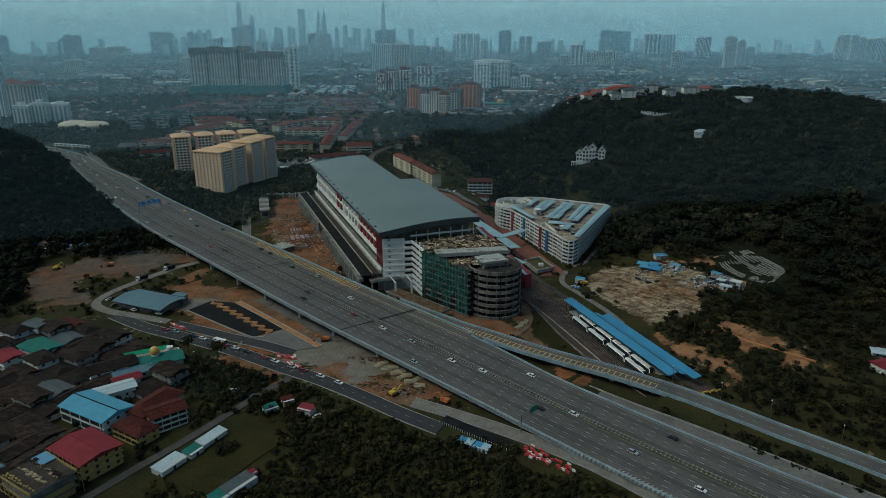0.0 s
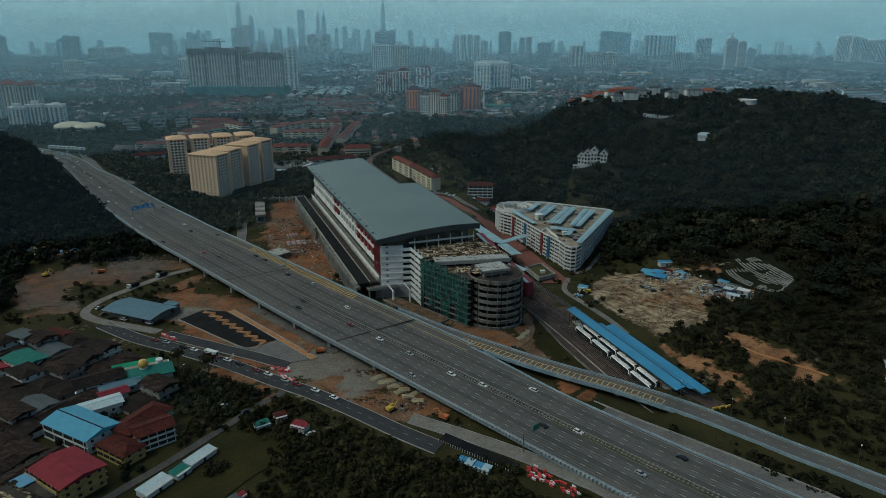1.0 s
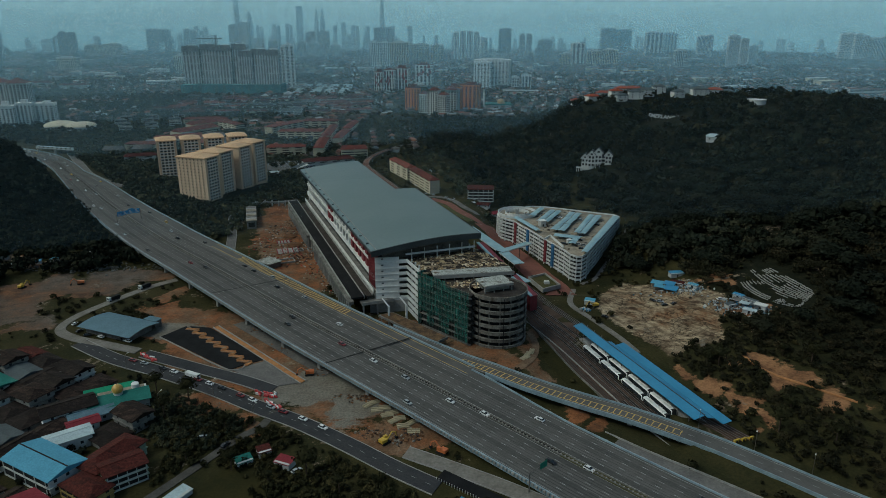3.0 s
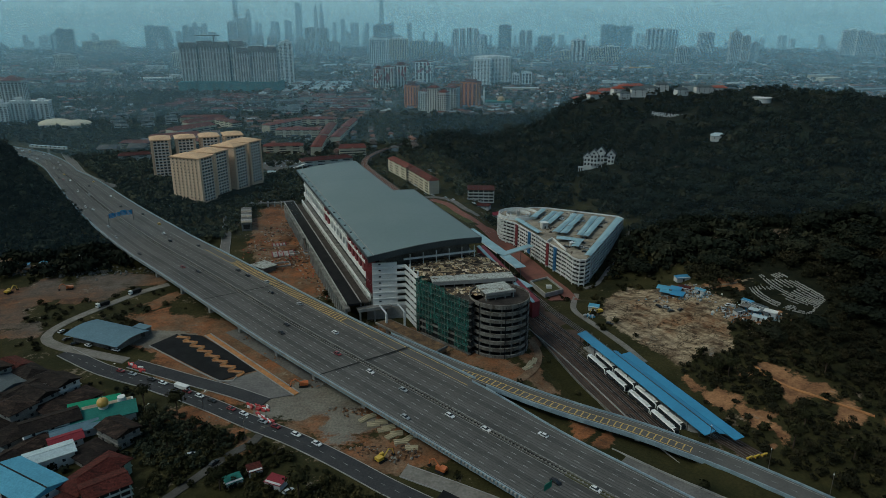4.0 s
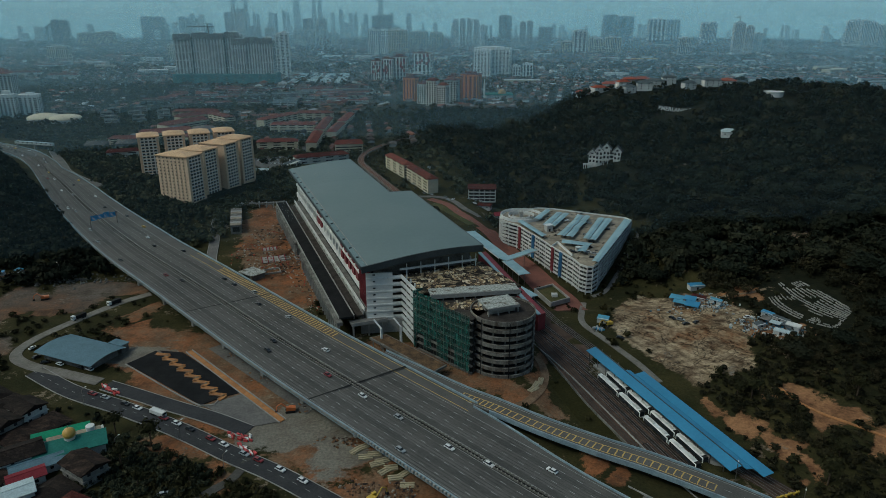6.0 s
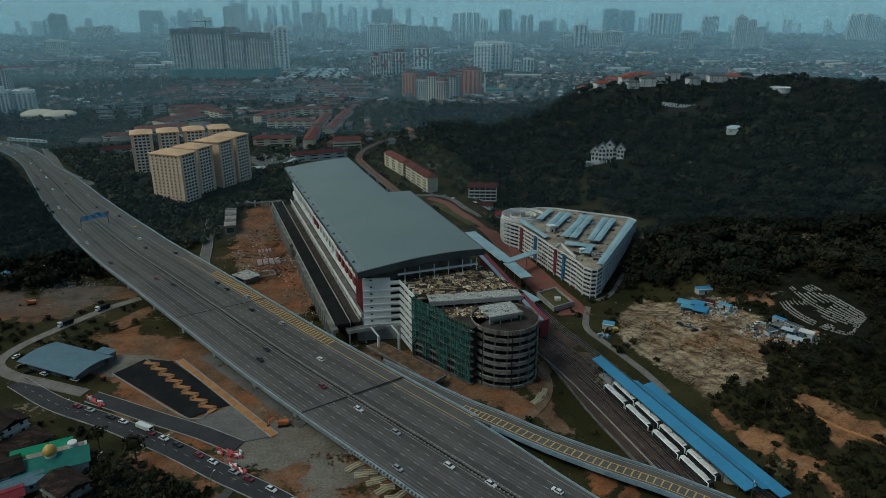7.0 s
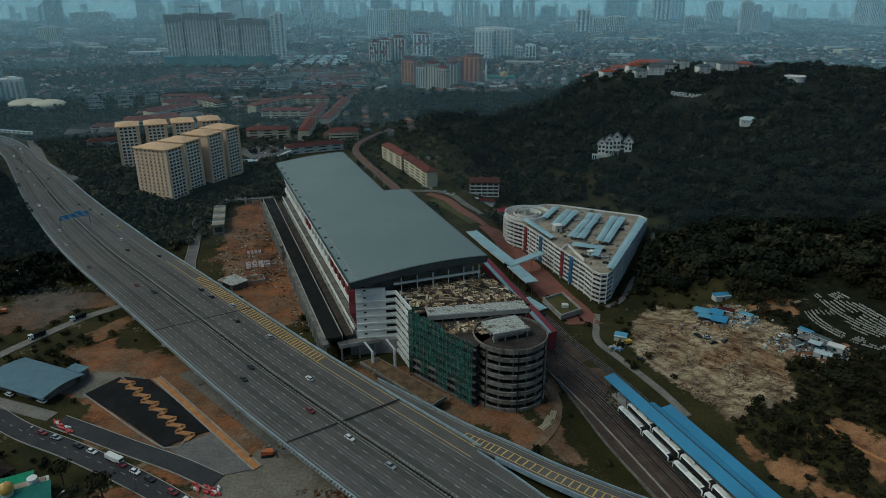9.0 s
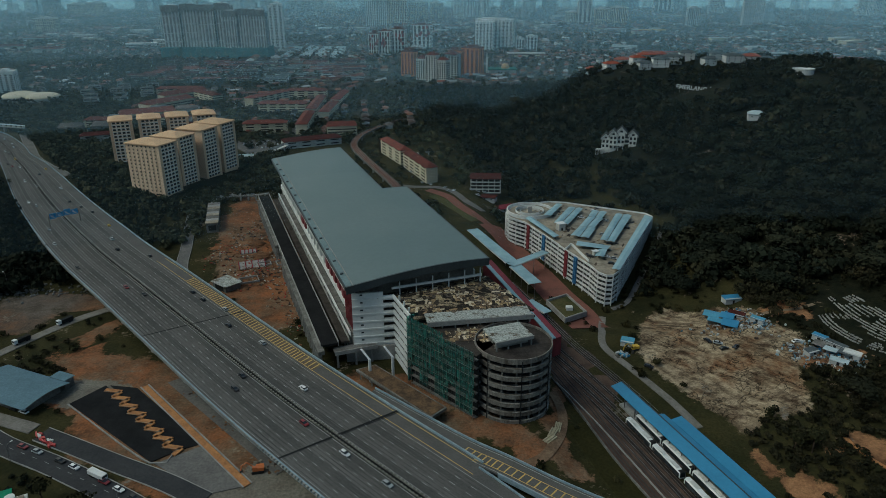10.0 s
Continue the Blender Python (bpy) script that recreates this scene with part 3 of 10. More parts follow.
def build_highway():
    hw = tagged(new("highway"), "wide grey elevated dual carriageway on concrete piers", "highway", kind="structure")
    gore, m0 = at_x(HIGHWAY, -9), at_x(HIGHWAY, 40)
    part("deck", sweep(bmesh.new(), HIGHWAY, [(0, 0), (0, -0.8), (3, -2.2), (40, -2.2), (43, -0.8), (43, 0)]), ASPHALT, hw)
    part("merging_lane", sweep(bmesh.new(), HIGHWAY, [(43, 0), (43, -1.8), (48.5, -1.4), (50.2, -0.4), (50.2, 0)], 0, gore), ASPHALT, hw)
    part("parapet", sweep(bmesh.new(), HIGHWAY, [(-0.5, -1.6), (-0.5, 1.0), (0.0, 1.0), (0.02, 0.01), (0.02, -1.6)]), BARRIER, hw, "blue-grey painted parapet")
    part("parapet", sweep(bmesh.new(), HIGHWAY, rect(50.2, 50.7, -1.4, 1.1), 0, gore), BARRIER, hw, "blue-grey painted parapet")
    tip = at_x(HIGHWAY, 40)
    taper, rail = bmesh.new(), bmesh.new()
    for bm, prof in ((taper, lambda w: [(42.9, 0.0), (42.9, -1.6), (w, -0.8), (w, 0.0)]), (rail, lambda w: rect(w, w + 0.5, -1.4, 0.9))):
        rows = []
        for i in range(gore - 1, tip + 1):
            w = 43.0 + 4.2 * (1 - smooth((i - gore + 1) / (tip - gore + 1)))
            rows.append([bm.verts.new(HIGHWAY[i] + HWN[i] * o + np.array((0, 0, h))) for o, h in prof(w)])
        for a, b in zip(rows, rows[1:]):
            for k in range(4):
                bm.faces.new((a[k], a[(k + 1) % 4], b[(k + 1) % 4], b[k]))
        bm.faces.new(rows[0]), bm.faces.new(rows[-1][::-1])
    part("tapering_lane", taper, ASPHALT, hw)
    part("parapet", rail, BARRIER, hw, "blue-grey painted parapet")
    part("parapet", sweep(bmesh.new(), HIGHWAY, rect(43.0, 43.5, -1.4, 0.9), tip), BARRIER, hw, "blue-grey painted parapet")
    part("median_strip", sweep(bmesh.new(), HIGHWAY, rect(21.7, 24.1, 0, 0.03), 0, m0 + 1), NEW_ASPHALT, hw, "dark gap between the carriageways")
    part("median_strip", sweep(bmesh.new(), HIGHWAY, rect(21.3, 24.6, 0, 0.15), m0), GRASS, hw, "grass strip between the carriageways")
    for o in (21.9, 23.6):
        part("median_barrier", sweep(bmesh.new(), HIGHWAY, [(o, 0), (o + 0.4, 0), (o + 0.28, 0.8), (o + 0.12, 0.8)]), DARK_CONCRETE, hw)
    bmk = bmesh.new()
    kr = np.concatenate([[0], np.cumsum(np.linalg.norm(np.diff(HIGHWAY, axis=0), axis=1))])
    for q in np.arange(kr[at_x(HIGHWAY, -330)], kr[at_x(HIGHWAY, 150)], 1.9):
        p = np.array([np.interp(q, kr, HIGHWAY[:, c]) for c in range(3)])
        n = median_side(q, kr)
        for o in (22.1, 23.8):
            c = p + n * o
            box(bmk, c[0] - 0.28, c[1] - 0.28, c[2] + 0.75, c[0] + 0.28, c[1] + 0.28, c[2] + 1.0)
    tagged(part("median_marker", bmk, CONCRETE, hw, "row of small pale markers along the median"), kind="stuff")
    for o in (1.3, 21.2, 24.8):
        part("edge_line", sweep(bmesh.new(), HIGHWAY, rect(o, o + 0.2, 0, 0.02)), LINE, hw)
    part("edge_line", sweep(bmesh.new(), HIGHWAY, rect(41.9, 42.1, 0, 0.02)), LINE, hw)
    for o in (43.4, 48.9):
        part("shoulder_line", sweep(bmesh.new(), HIGHWAY, rect(o, o + 0.3, 0, 0.02), at_x(HIGHWAY, -215), gore), YELLOW, hw, "yellow shoulder line")
    for o in (4.7, 8.1, 11.5, 14.9, 18.2, 28.3, 31.8, 35.2, 38.6):
        part("lane_line", dashes(bmesh.new(), HIGHWAY, o, 2.6, 5.2, 0.26), LINE, hw)
    for o0, o1, m in ((1.6, 4.5, WORN), (8.3, 11.3, WORN_DARK), (11.7, 14.7, WORN), (18.4, 21.0, WORN_DARK), (25.1, 28.1, WORN_DARK), (28.5, 31.6, WORN), (35.4, 38.4, WORN_DARK)):
        part("lane_surface", sweep(bmesh.new(), HIGHWAY, rect(o0, o1, -0.05, 0.006)), m, hw)
    # black tyre tracks in the middle of the lanes
    for o in (3.1, 6.4, 9.8, 13.2, 16.6, 19.7, 26.7, 30.1, 33.5, 36.9, 40.2):
        for g in (-0.75, 0.75):
            part("tyre_track", sweep(bmesh.new(), HIGHWAY, rect(o + g - 0.22, o + g + 0.22, -0.05, 0.012)), TRACKS, hw)
    # pickets on the parapet
    bm = bmesh.new()
    N = side(HIGHWAY)
    run = np.concatenate([[0], np.cumsum(np.linalg.norm(np.diff(HIGHWAY, axis=0), axis=1))])
    s0, s1 = run[at_x(HIGHWAY, -290)], run[at_x(HIGHWAY, 110)]
    me = mesh_of("parapet_block", box(bmesh.new(), -0.45, -0.5, 0, 0.45, 0.5, 1.05), CONCRETE)
    s, k = s0, 0
    while s < s1 and k < 290:
        p = np.array([np.interp(s, run, HIGHWAY[:, c]) for c in range(3)])
        n = np.array([np.interp(s, run, N[:, c]) for c in range(3)])
        q = p - n * 0.75
        ob = piece("parapet_block", me, hw, pose(q[0], q[1], q[2] - 0.2, 0, 0, math.degrees(math.atan2(n[1], n[0])) - 90))
        s += 1.85
        k += 1
    bm.free()
    # joints across the deck
    for x, wide in ((-60, 50), (-153, 50), (-276, 50)):
        i = at_x(HIGHWAY, x)
        p, n = HIGHWAY[i], N[i]
        d = np.array((n[1], -n[0], 0))
        bmj = bmesh.new()
        v = [bmj.verts.new(p + n * o + d * (0.5 * e + o * 0.36) + np.array((0, 0, 0.045))) for o, e in ((0.2, -1), (wide, -1), (wide, 1), (0.2, 1))]
        bmj.faces.new(v)
        part("expansion_joint", bmj, VOID, hw)
    # piers
    for x in (-330, -290, -250, -211, -180, -150, -122, -94, -66, -38, -10, 16, 38):
        i = at_x(HIGHWAY, x)
        p, n = HIGHWAY[i], N[i]
        az = math.degrees(math.atan2(n[1], n[0]))
        for o in (3.5, 16, 31, 46):
            c = p + n * o
            g = ground_z(c[0], c[1]) - 0.5
            top = p[2] - 2.2
            if top - g < 1.0:
                continue
            bmp = bmesh.new()
            box(bmp, -1.1, -0.9, g, 1.1, 0.9, top)
            box(bmp, -2.6, -1.1, top - 1.3, 2.6, 1.1, top)
            piece("pier", mesh_of("pier", bmp, CONCRETE), hw, pose(c[0], c[1], 0, 0, 0, az))
    # hatched shoulder
    bmh = bmesh.new()
    i0, i1 = at_x(HIGHWAY, -183), at_x(HIGHWAY, -86)
    for i in np.arange(i0, i1, 0.62):
        j, f = int(i), i - int(i)
        p, n = HIGHWAY[j] * (1 - f) + HIGHWAY[j + 1] * f, N[j]
        d = np.array((n[1], -n[0], 0))
        v = [bmh.verts.new(p + n * o + d * e + np.array((0, 0, 0.035))) for o, e in ((43.9, -0.32), (48.6, -0.32), (48.6, 0.32), (43.9, 0.32))]
        bmh.faces.new(v)
    part("hatching", bmh, YELLOW, hw, "yellow hatched shoulder")
    part("shoulder_bed", sweep(bmesh.new(), HIGHWAY, rect(43.8, 48.8, -0.05, 0.02), i0, i1 + 1), SHOULDER_BED, hw, "dusty brown bed of the hatched shoulder")
    return hw


GRASS = mat("verge_grass", (0.05, 0.055, 0.022), (0.09, 0.075, 0.034), 0.1, 1.0, 0.95, bump=0.5)
build_highway()


def build_ramp():
    r = tagged(new("slip_road"), "curving elevated slip road with a yellow hatched lane", "slip road", kind="structure")
    e = at_x(RAMP, 116)
    part("deck", sweep(bmesh.new(), RAMP, [(-5, 0), (-5, -0.8), (-3, -1.8), (3, -1.8), (5, -0.8), (5, 0)], 0, e + 1), ASPHALT, r)
    part("embankment_road", sweep(bmesh.new(), RAMP, rect(-5, 5, -5, 0), e), ASPHALT, r)
    for s in (-1, 1):
        part("parapet", sweep(bmesh.new(), RAMP, rect(s * 5.2 - 0.2, s * 5.2 + 0.2, -1.5, 1.0), at_x(RAMP, 27) if s < 0 else 0), BARRIER, r, "blue-grey painted parapet")
        part("edge_line", sweep(bmesh.new(), RAMP, rect(s * 4.2 - 0.12, s * 4.2 + 0.12, 0, 0.03)), LINE, r)
    for o in (1.2, -2.9):
        part("hatch_edge", sweep(bmesh.new(), RAMP, rect(o - 0.15, o + 0.15, 0, 0.03), at_x(RAMP, 15), e), YELLOW, r)
    part("lane_line", dashes(bmesh.new(), RAMP, 0, 2.6, 4.5, 0.2, first=e), LINE, r)
    N = side(RAMP)
    bm = bmesh.new()
    for i in np.arange(at_x(RAMP, 15), e, 0.95):
        j, f = int(i), i - int(i)
        p, n = RAMP[j] * (1 - f) + RAMP[j + 1] * f, N[j]
        d = np.array((n[1], -n[0], 0))
        bm.faces.new([bm.verts.new(p + n * o + d * (q + o * 0.25) + np.array((0, 0, 0.035))) for o, q in ((-2.9, -0.28), (1.2, -0.28), (1.2, 0.28), (-2.9, 0.28))])
    part("hatching", bm, YELLOW, r, "yellow hatched lane")
    for x in (40, 66, 92):
        i = at_x(RAMP, x)
        p, n = RAMP[i], N[i]
        g = ground_z(p[0], p[1]) - 0.5
        bmp = bmesh.new()
        box(bmp, -1.0, -1.0, g, 1.0, 1.0, p[2] - 1.8)
        box(bmp, -3.0, -1.1, p[2] - 2.9, 3.0, 1.1, p[2] - 1.8)
        piece("pier", mesh_of("pier", bmp, CONCRETE), r, pose(p[0], p[1], 0, 0, 0, math.degrees(math.atan2(n[1], n[0]))))


build_ramp()


def road(name, line, wide, material, label, kerb=True, centre=False):
    r = tagged(new(name), label, "road", kind="structure")
    L = line.copy()
    L[:, 2] = height(L[:, 0], L[:, 1]) + 0.28
    part("carriageway", sweep(bmesh.new(), L, rect(-wide / 2, wide / 2, -0.6, 0)), material, r)
    if kerb:
        for s in (-1, 1):
            part("kerb", sweep(bmesh.new(), L, rect(s * (wide / 2 + 0.15) - 0.15, s * (wide / 2 + 0.15) + 0.15, -0.5, 0.18)), CONCRETE, r)
    if centre:
        part("lane_line", dashes(bmesh.new(), L, 0, 2.5, 4.5, 0.18), LINE, r)
    return r


road("village_road", VILLAGE_ROAD, 8.5, LANE_ASPHALT, "dark two-lane village road with kerbs", True, True)
road("new_road", NEW_ROAD, 7.5, LANE_ASPHALT, "freshly laid unopened asphalt road")
road("service_road", SERVICE_ROAD, 7.0, PALE_ROAD, "pale dusty service road beside the highway")
road("access_road", ACCESS_ROAD, 6.0, PALE_ROAD, "dusty site access road", False)
road("village_lane", LANE, 4.2, mat("dusty_lane", (0.085, 0.08, 0.072), (0.06, 0.056, 0.05), 0.12, 1.2, 0.92, grain=0.25), "narrow worn village lane", False)


# ---- terminal ----
def vault(v):
    """Height of the terminal's roof across its width."""
    return 42.5 + 5.0 * math.sin(math.pi * min(max((v + 6) / 118, 0), 1))


def vault_sheet(bm, v0, v1, u0, u1, lift, thick, nv=24, nu=8):
    for lo, hi in ((lift, lift + thick),):
        g = [[[bm.verts.new((v0 + (v1 - v0) * i / nv, u0 + (u1 - u0) * j / nu, vault(v0 + (v1 - v0) * i / nv) + h)) for j in range(nu + 1)] for i in range(nv + 1)] for h in (lo, hi)]
        for i in range(nv):
            for j in range(nu):
                bm.faces.new((g[1][i][j], g[1][i + 1][j], g[1][i + 1][j + 1], g[1][i][j + 1]))
                bm.faces.new((g[0][i][j], g[0][i][j + 1], g[0][i + 1][j + 1], g[0][i + 1][j]))
        for i in range(nv):
            for j in (0, nu):
                bm.faces.new((g[0][i][j], g[0][i + 1][j], g[1][i + 1][j], g[1][i][j]))
        for j in range(nu):
            for i in (0, nv):
                bm.faces.new((g[0][i][j], g[0][i][j + 1], g[1][i][j + 1], g[1][i][j]))
    return bm


def build_terminal():
    t = thing("transport_terminal", -41, 371, 0, 22.3, "long transport terminal under a curved grey-green metal roof", "terminal")
    roof = part("roof", vault_sheet(bmesh.new(), -6, 71, -6, 122, 0, 0.6), ROOF_METAL, t, "curved grey-green sheet metal roof")
    part("roof", vault_sheet(bmesh.new(), -6, 53, 122, 243, 0, 0.6), ROOF_METAL, t, "curved grey-green sheet metal roof")
    part("gutter", vault_sheet(bmesh.new(), -5.9, -2.7, -6, 243, 0.3, 0.35, 2), mat("gutter_metal", (0.1, 0.15, 0.155), (0.13, 0.185, 0.19), 0.1, 1.0, 0.5, bump=0.05), t, "grey-green box gutter")
    part("gutter_edge", vault_sheet(bmesh.new(), -2.7, -2.3, -6, 243, 0.6, 0.5, 1), CONCRETE, t, "pale upstand of the gutter")
    for k in range(14):
        boxpart("roof_vent", (-5.2, 8 + k * 16.5, vault(-4.2) + 0.2, -3.6, 9 + k * 16.5, vault(-4.2) + 1.3), GUTTER_DARK, t, "dark gutter outlet")
    part("fascia", vault_sheet(bmesh.new(), -6.1, 71.1, -6.5, -5.6, -3.2, 3.9, 24, 1), DARK_METAL, t, "dark curved end fascia")
    part("fascia", vault_sheet(bmesh.new(), 70.9, 71.5, -6, 122, -1.6, 2.3, 1), DARK_METAL, t)
    part("fascia", vault_sheet(bmesh.new(), -6.5, -5.9, -6, 243, -1.2, 1.9, 1), DARK_METAL, t)
    part("fascia", vault_sheet(bmesh.new(), 52.9, 53.5, 122, 243, -1.6, 2.3, 1), DARK_METAL, t)
    part("fascia", vault_sheet(bmesh.new(), 53, 71.4, 121.7, 122.3, -1.6, 2.3, 8, 1), DARK_METAL, t)
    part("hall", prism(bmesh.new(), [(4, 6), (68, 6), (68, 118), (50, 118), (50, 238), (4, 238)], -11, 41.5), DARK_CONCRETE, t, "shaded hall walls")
    # gallery side: white bands, glass and maroon panels
    boxpart("lower_wall", (-2.5, 0, 0, 4, 238, 13), OFFWHITE, t, "white lower wall")
    boxpart("ledge", (-3.4, 0, 13, 4, 238, 14.2), DARK_CONCRETE, t, "grey concourse ledge")
    boxpart("ledge_rail", (-3.8, 0, 13, -3.4, 238, 15.4), WHITE, t, "white rail wall")
    boxpart("gallery_glass", (0.6, 4, 14.2, 4, 236, 40), GLASS, t, "dark gallery glazing")
    boxpart("band", (-1.2, 2, 19, 0.9, 238, 22.5), WHITE, t)
    boxpart("band", (-1.0, 2, 28.5, 0.9, 238, 30.5), WHITE, t)
    boxpart("band", (-1.6, 2, 35.5, 0.9, 238, 41), MAROON, t)
    for k in range(24):
        y = 3 + k * 9.8
        m = MAROON if k < 7 or k in (13, 14) else WHITE
        boxpart("panel", (-0.9, y, 22.5, 0.8, y + (5.2 if m is MAROON else 3.0), 35.5), m, t)
    for k in range(7):
        boxpart("mullion", (-1.7, 2 + k * 2.4, 14.2, -0.9, 2.5 + k * 2.4, 41), MAROON, t)
    for k in range(25):
        boxpart("column", (-4.2, 3 + k * 9.6, 0, -3.4, 4 + k * 9.6, 13), CONCRETE, t)
    # terrace along the gallery
    boxpart("terrace", (-9.2, -2, 10.9, -4.4, 232, 12.0), TAR, t, "grey terrace slab")
    boxpart("terrace_wall", (-5.0, -2, 12, -4.6, 232, 13.2), CONCRETE, t)
    # windows of the far side
    boxpart("side_glass", (68, 8, 6, 68.4, 116, 40), GLASS, t)
    for k in range(5):
        boxpart("side_band", (68, 6, -2 + k * 8.5, 69.2, 118, 2 + k * 8.5), OFFWHITE, t)
    boxpart("front_beam", (18, -4.5, 37.5, 68, -3.6, 38.6), WHITE, t, "white beam under the roof's end")
    for k in range(6):
        boxpart("front_post", (22 + k * 9, -4.4, 33, 22.5 + k * 9, -3.8, 41 + 0.2 * k), WHITE, t)
    boxpart("plant_box", (20, 238, 0, 48, 243, 36), MAROON, t)
    boxpart("rear_wall", (0, 236, 0, 50, 239, 40), OFFWHITE, t)


build_terminal()


def build_viaduct():
    t = thing("elevated_road", -41, 371, 0, 22.3, "black asphalt elevated road beside the terminal on columns", "elevated road", kind="structure")
    boxpart("deck", (-17, -3, 11.4, -9.4, 236, 12.6), NEW_ASPHALT, t)
    for x in (-17.4, -9.5):
        boxpart("parapet", (x, -3, 10.8, x + 0.35, 236, 13.5), CONCRETE, t)
    me = mesh_of("column", box(box(bmesh.new(), -0.7, -0.7, 0, 0.7, 0.7, 10.2), -1.2, -1, 10.0, 7, 1, 11.4), CONCRETE)
    for k in range(20):
        piece("column", me, t, pose(-16.8, 2 + k * 12, 0))
    p = thing("side_viaduct", -41, 371, 0, 22.3, "unfinished concrete colonnade beside the elevated road", "viaduct", kind="structure")
    for y0, y1 in ((-8, 110), (134, 236)):
        boxpart("beam", (-23.2, y0, 10.2, -19.8, y1, 12.2), DARK_CONCRETE, p)
    me = mesh_of("column", box(bmesh.new(), -0.6, -0.7, 0, 0.6, 0.7, 10.2), CONCRETE)
    for k in range(41):
        if not 110 < -6 + k * 6 < 134:
            piece("column", me, p, pose(-22.4, -6 + k * 6, 0))


build_viaduct()

# car park block at the terminal's front, with its own outline
ANNEX = [(-41, 371), (-20, 373.5), (-9.5, 352), (19, 328), (50, 361), (28, 396)]


UPPER = [(-41, 371), (-20, 373.5), (-9, 353), (49, 361), (28, 396)]




def offset_pts(pts, d):
    """The outline moved inwards by d along the edges' normals."""
    out, n = [], len(pts)
    for k in range(n):
        p0, p1, p2 = (np.array(pts[(k + j - 1) % n], float) for j in range(3))
        a, b = p1 - p0, p2 - p1
        na, nb = np.array((-a[1], a[0])) / np.linalg.norm(a), np.array((-b[1], b[0])) / np.linalg.norm(b)
        m = na + nb
        out.append(tuple(p1 + m / (m @ m) * 2 * d * 1.0))
    return out


def wall_frame(a, b, z=0.0):
    """A pose at a with x along the wall to b and y into the block."""
    return pose(a[0], a[1], z, 0, 0, math.degrees(math.atan2(b[1] - a[1], b[0] - a[0])))


def build_annex():
    t = tagged(new("multi_storey_block"), "half-demolished multi-storey block with white bands and a debris-strewn roof", "building")
    t.matrix_basis = pose(0, 0, 0)
    ring = ANNEX
    # The cores' near-black colour stands in for shade between the floors.
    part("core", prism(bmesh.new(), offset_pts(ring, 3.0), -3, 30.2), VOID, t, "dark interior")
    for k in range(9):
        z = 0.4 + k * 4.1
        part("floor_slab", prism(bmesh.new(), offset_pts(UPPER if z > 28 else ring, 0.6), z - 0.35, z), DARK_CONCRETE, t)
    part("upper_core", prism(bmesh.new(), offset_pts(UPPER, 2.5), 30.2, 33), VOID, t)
    part("lower_deck", prism(bmesh.new(), offset_pts(ring, 0.5), 30.2, 30.9), TAR, t, "lower tarred deck")
    part("roof_deck", prism(bmesh.new(), offset_pts(UPPER, 0.3), 33.2, 34), RUBBLE, t, "roof deck covered with torn sheets and debris")
    # white closed wall
    a, b, c, d = ANNEX[:4]
    w = tagged(new("white_wall"), "white panelled end wall")
    w.parent, w.matrix_basis = t, wall_frame(a, b)
    ln = math.hypot(b[0] - a[0], b[1] - a[1])
    boxpart("wall_panel", (0, -0.3, 8, ln - 5.5, 0.8, 37), WHITE, w)
    for k in range(7):
        boxpart("string_course", (0, -0.6, 9 + k * 4.1, ln, -0.3, 9.7 + k * 4.1), WHITE, w)
        boxpart("band", (ln - 5.6, -0.3, 8.2 + k * 4.1, ln, 0.8, 10.4 + k * 4.1), WHITE, w)
        boxpart("slot_window", (4.0, -0.38, 11.2 + k * 4.1, 5.4, -0.28, 12.0 + k * 4.1), GLASS, w)
    boxpart("podium", (-4, -1.2, 0, ln + 2, 0.6, 8), CONCRETE, w)
    # slanting side: bands with dark gaps
    w = tagged(new("banded_wall"), "white parapet bands with open decks between")
    w.parent, w.matrix_basis = t, wall_frame(b, c)
    ln = math.hypot(c[0] - b[0], c[1] - b[1])
    for k in range(9):
        z = 0.6 + k * 4.1
        boxpart("band", (-0.3, -0.7, z, ln - 3, 0.1, z + 2.0), WHITE, w)
        for j in range(1, 4):
            boxpart("column", (j * ln / 4 - 0.4, 0.1, z + 2.0, j * ln / 4 + 0.4, 0.9, z + 4.1), OFFWHITE, w)
    # netted side
    w = tagged(new("netted_wall"), "scaffold hung with torn green safety net")
    w.parent, w.matrix_basis = t, wall_frame(c, d)
    ln = math.hypot(d[0] - c[0], d[1] - c[1])
    for k in range(8):
        boxpart("deck_edge", (-1, -0.3, k * 4.1 + 0.2, ln, 1.2, k * 4.1 + 0.9), DARK_CONCRETE, w)
    # Near-black sheet wall: painted shade seen through the net.
    boxpart("shaded_wall", (-1, 0.9, -2, ln, 1.4, 30), VOID, w, "near-black wall painted as shade behind the net")
    rnd = random.Random(4)
    nx, nz = 16, 3
    for i in range(nx):
        for k in range(nz):
            if rnd.random() < 0.03 or (k == 0 and rnd.random() < 0.22):
                continue
            dx = (ln + 2) / nx
            x0 = -2.5 + i * dx
            z0 = 1.0 + k * 10.8 + (rnd.uniform(0, 3) if k == 0 else 0)
            z1 = 1.0 + (k + 1) * 10.8 + (2.2 if k == 2 and i < 9 else 0)
            bm = bmesh.new()
            fold = [rnd.uniform(-0.3, 0.2) for _ in range(6)]
            q = [[bm.verts.new((x0 - 0.25 + (dx + 0.5) * u / 5, -1.0 - 0.12 * (i % 2) + fold[u] + rnd.uniform(-0.14, 0.14), z0 + (z1 - z0) * v / 8)) for v in range(9)] for u in range(6)]
            for u in range(5):
                for v in range(8):
                    if rnd.random() > 0.035:
                        bm.faces.new((q[u][v], q[u + 1][v], q[u + 1][v + 1], q[u][v + 1]))
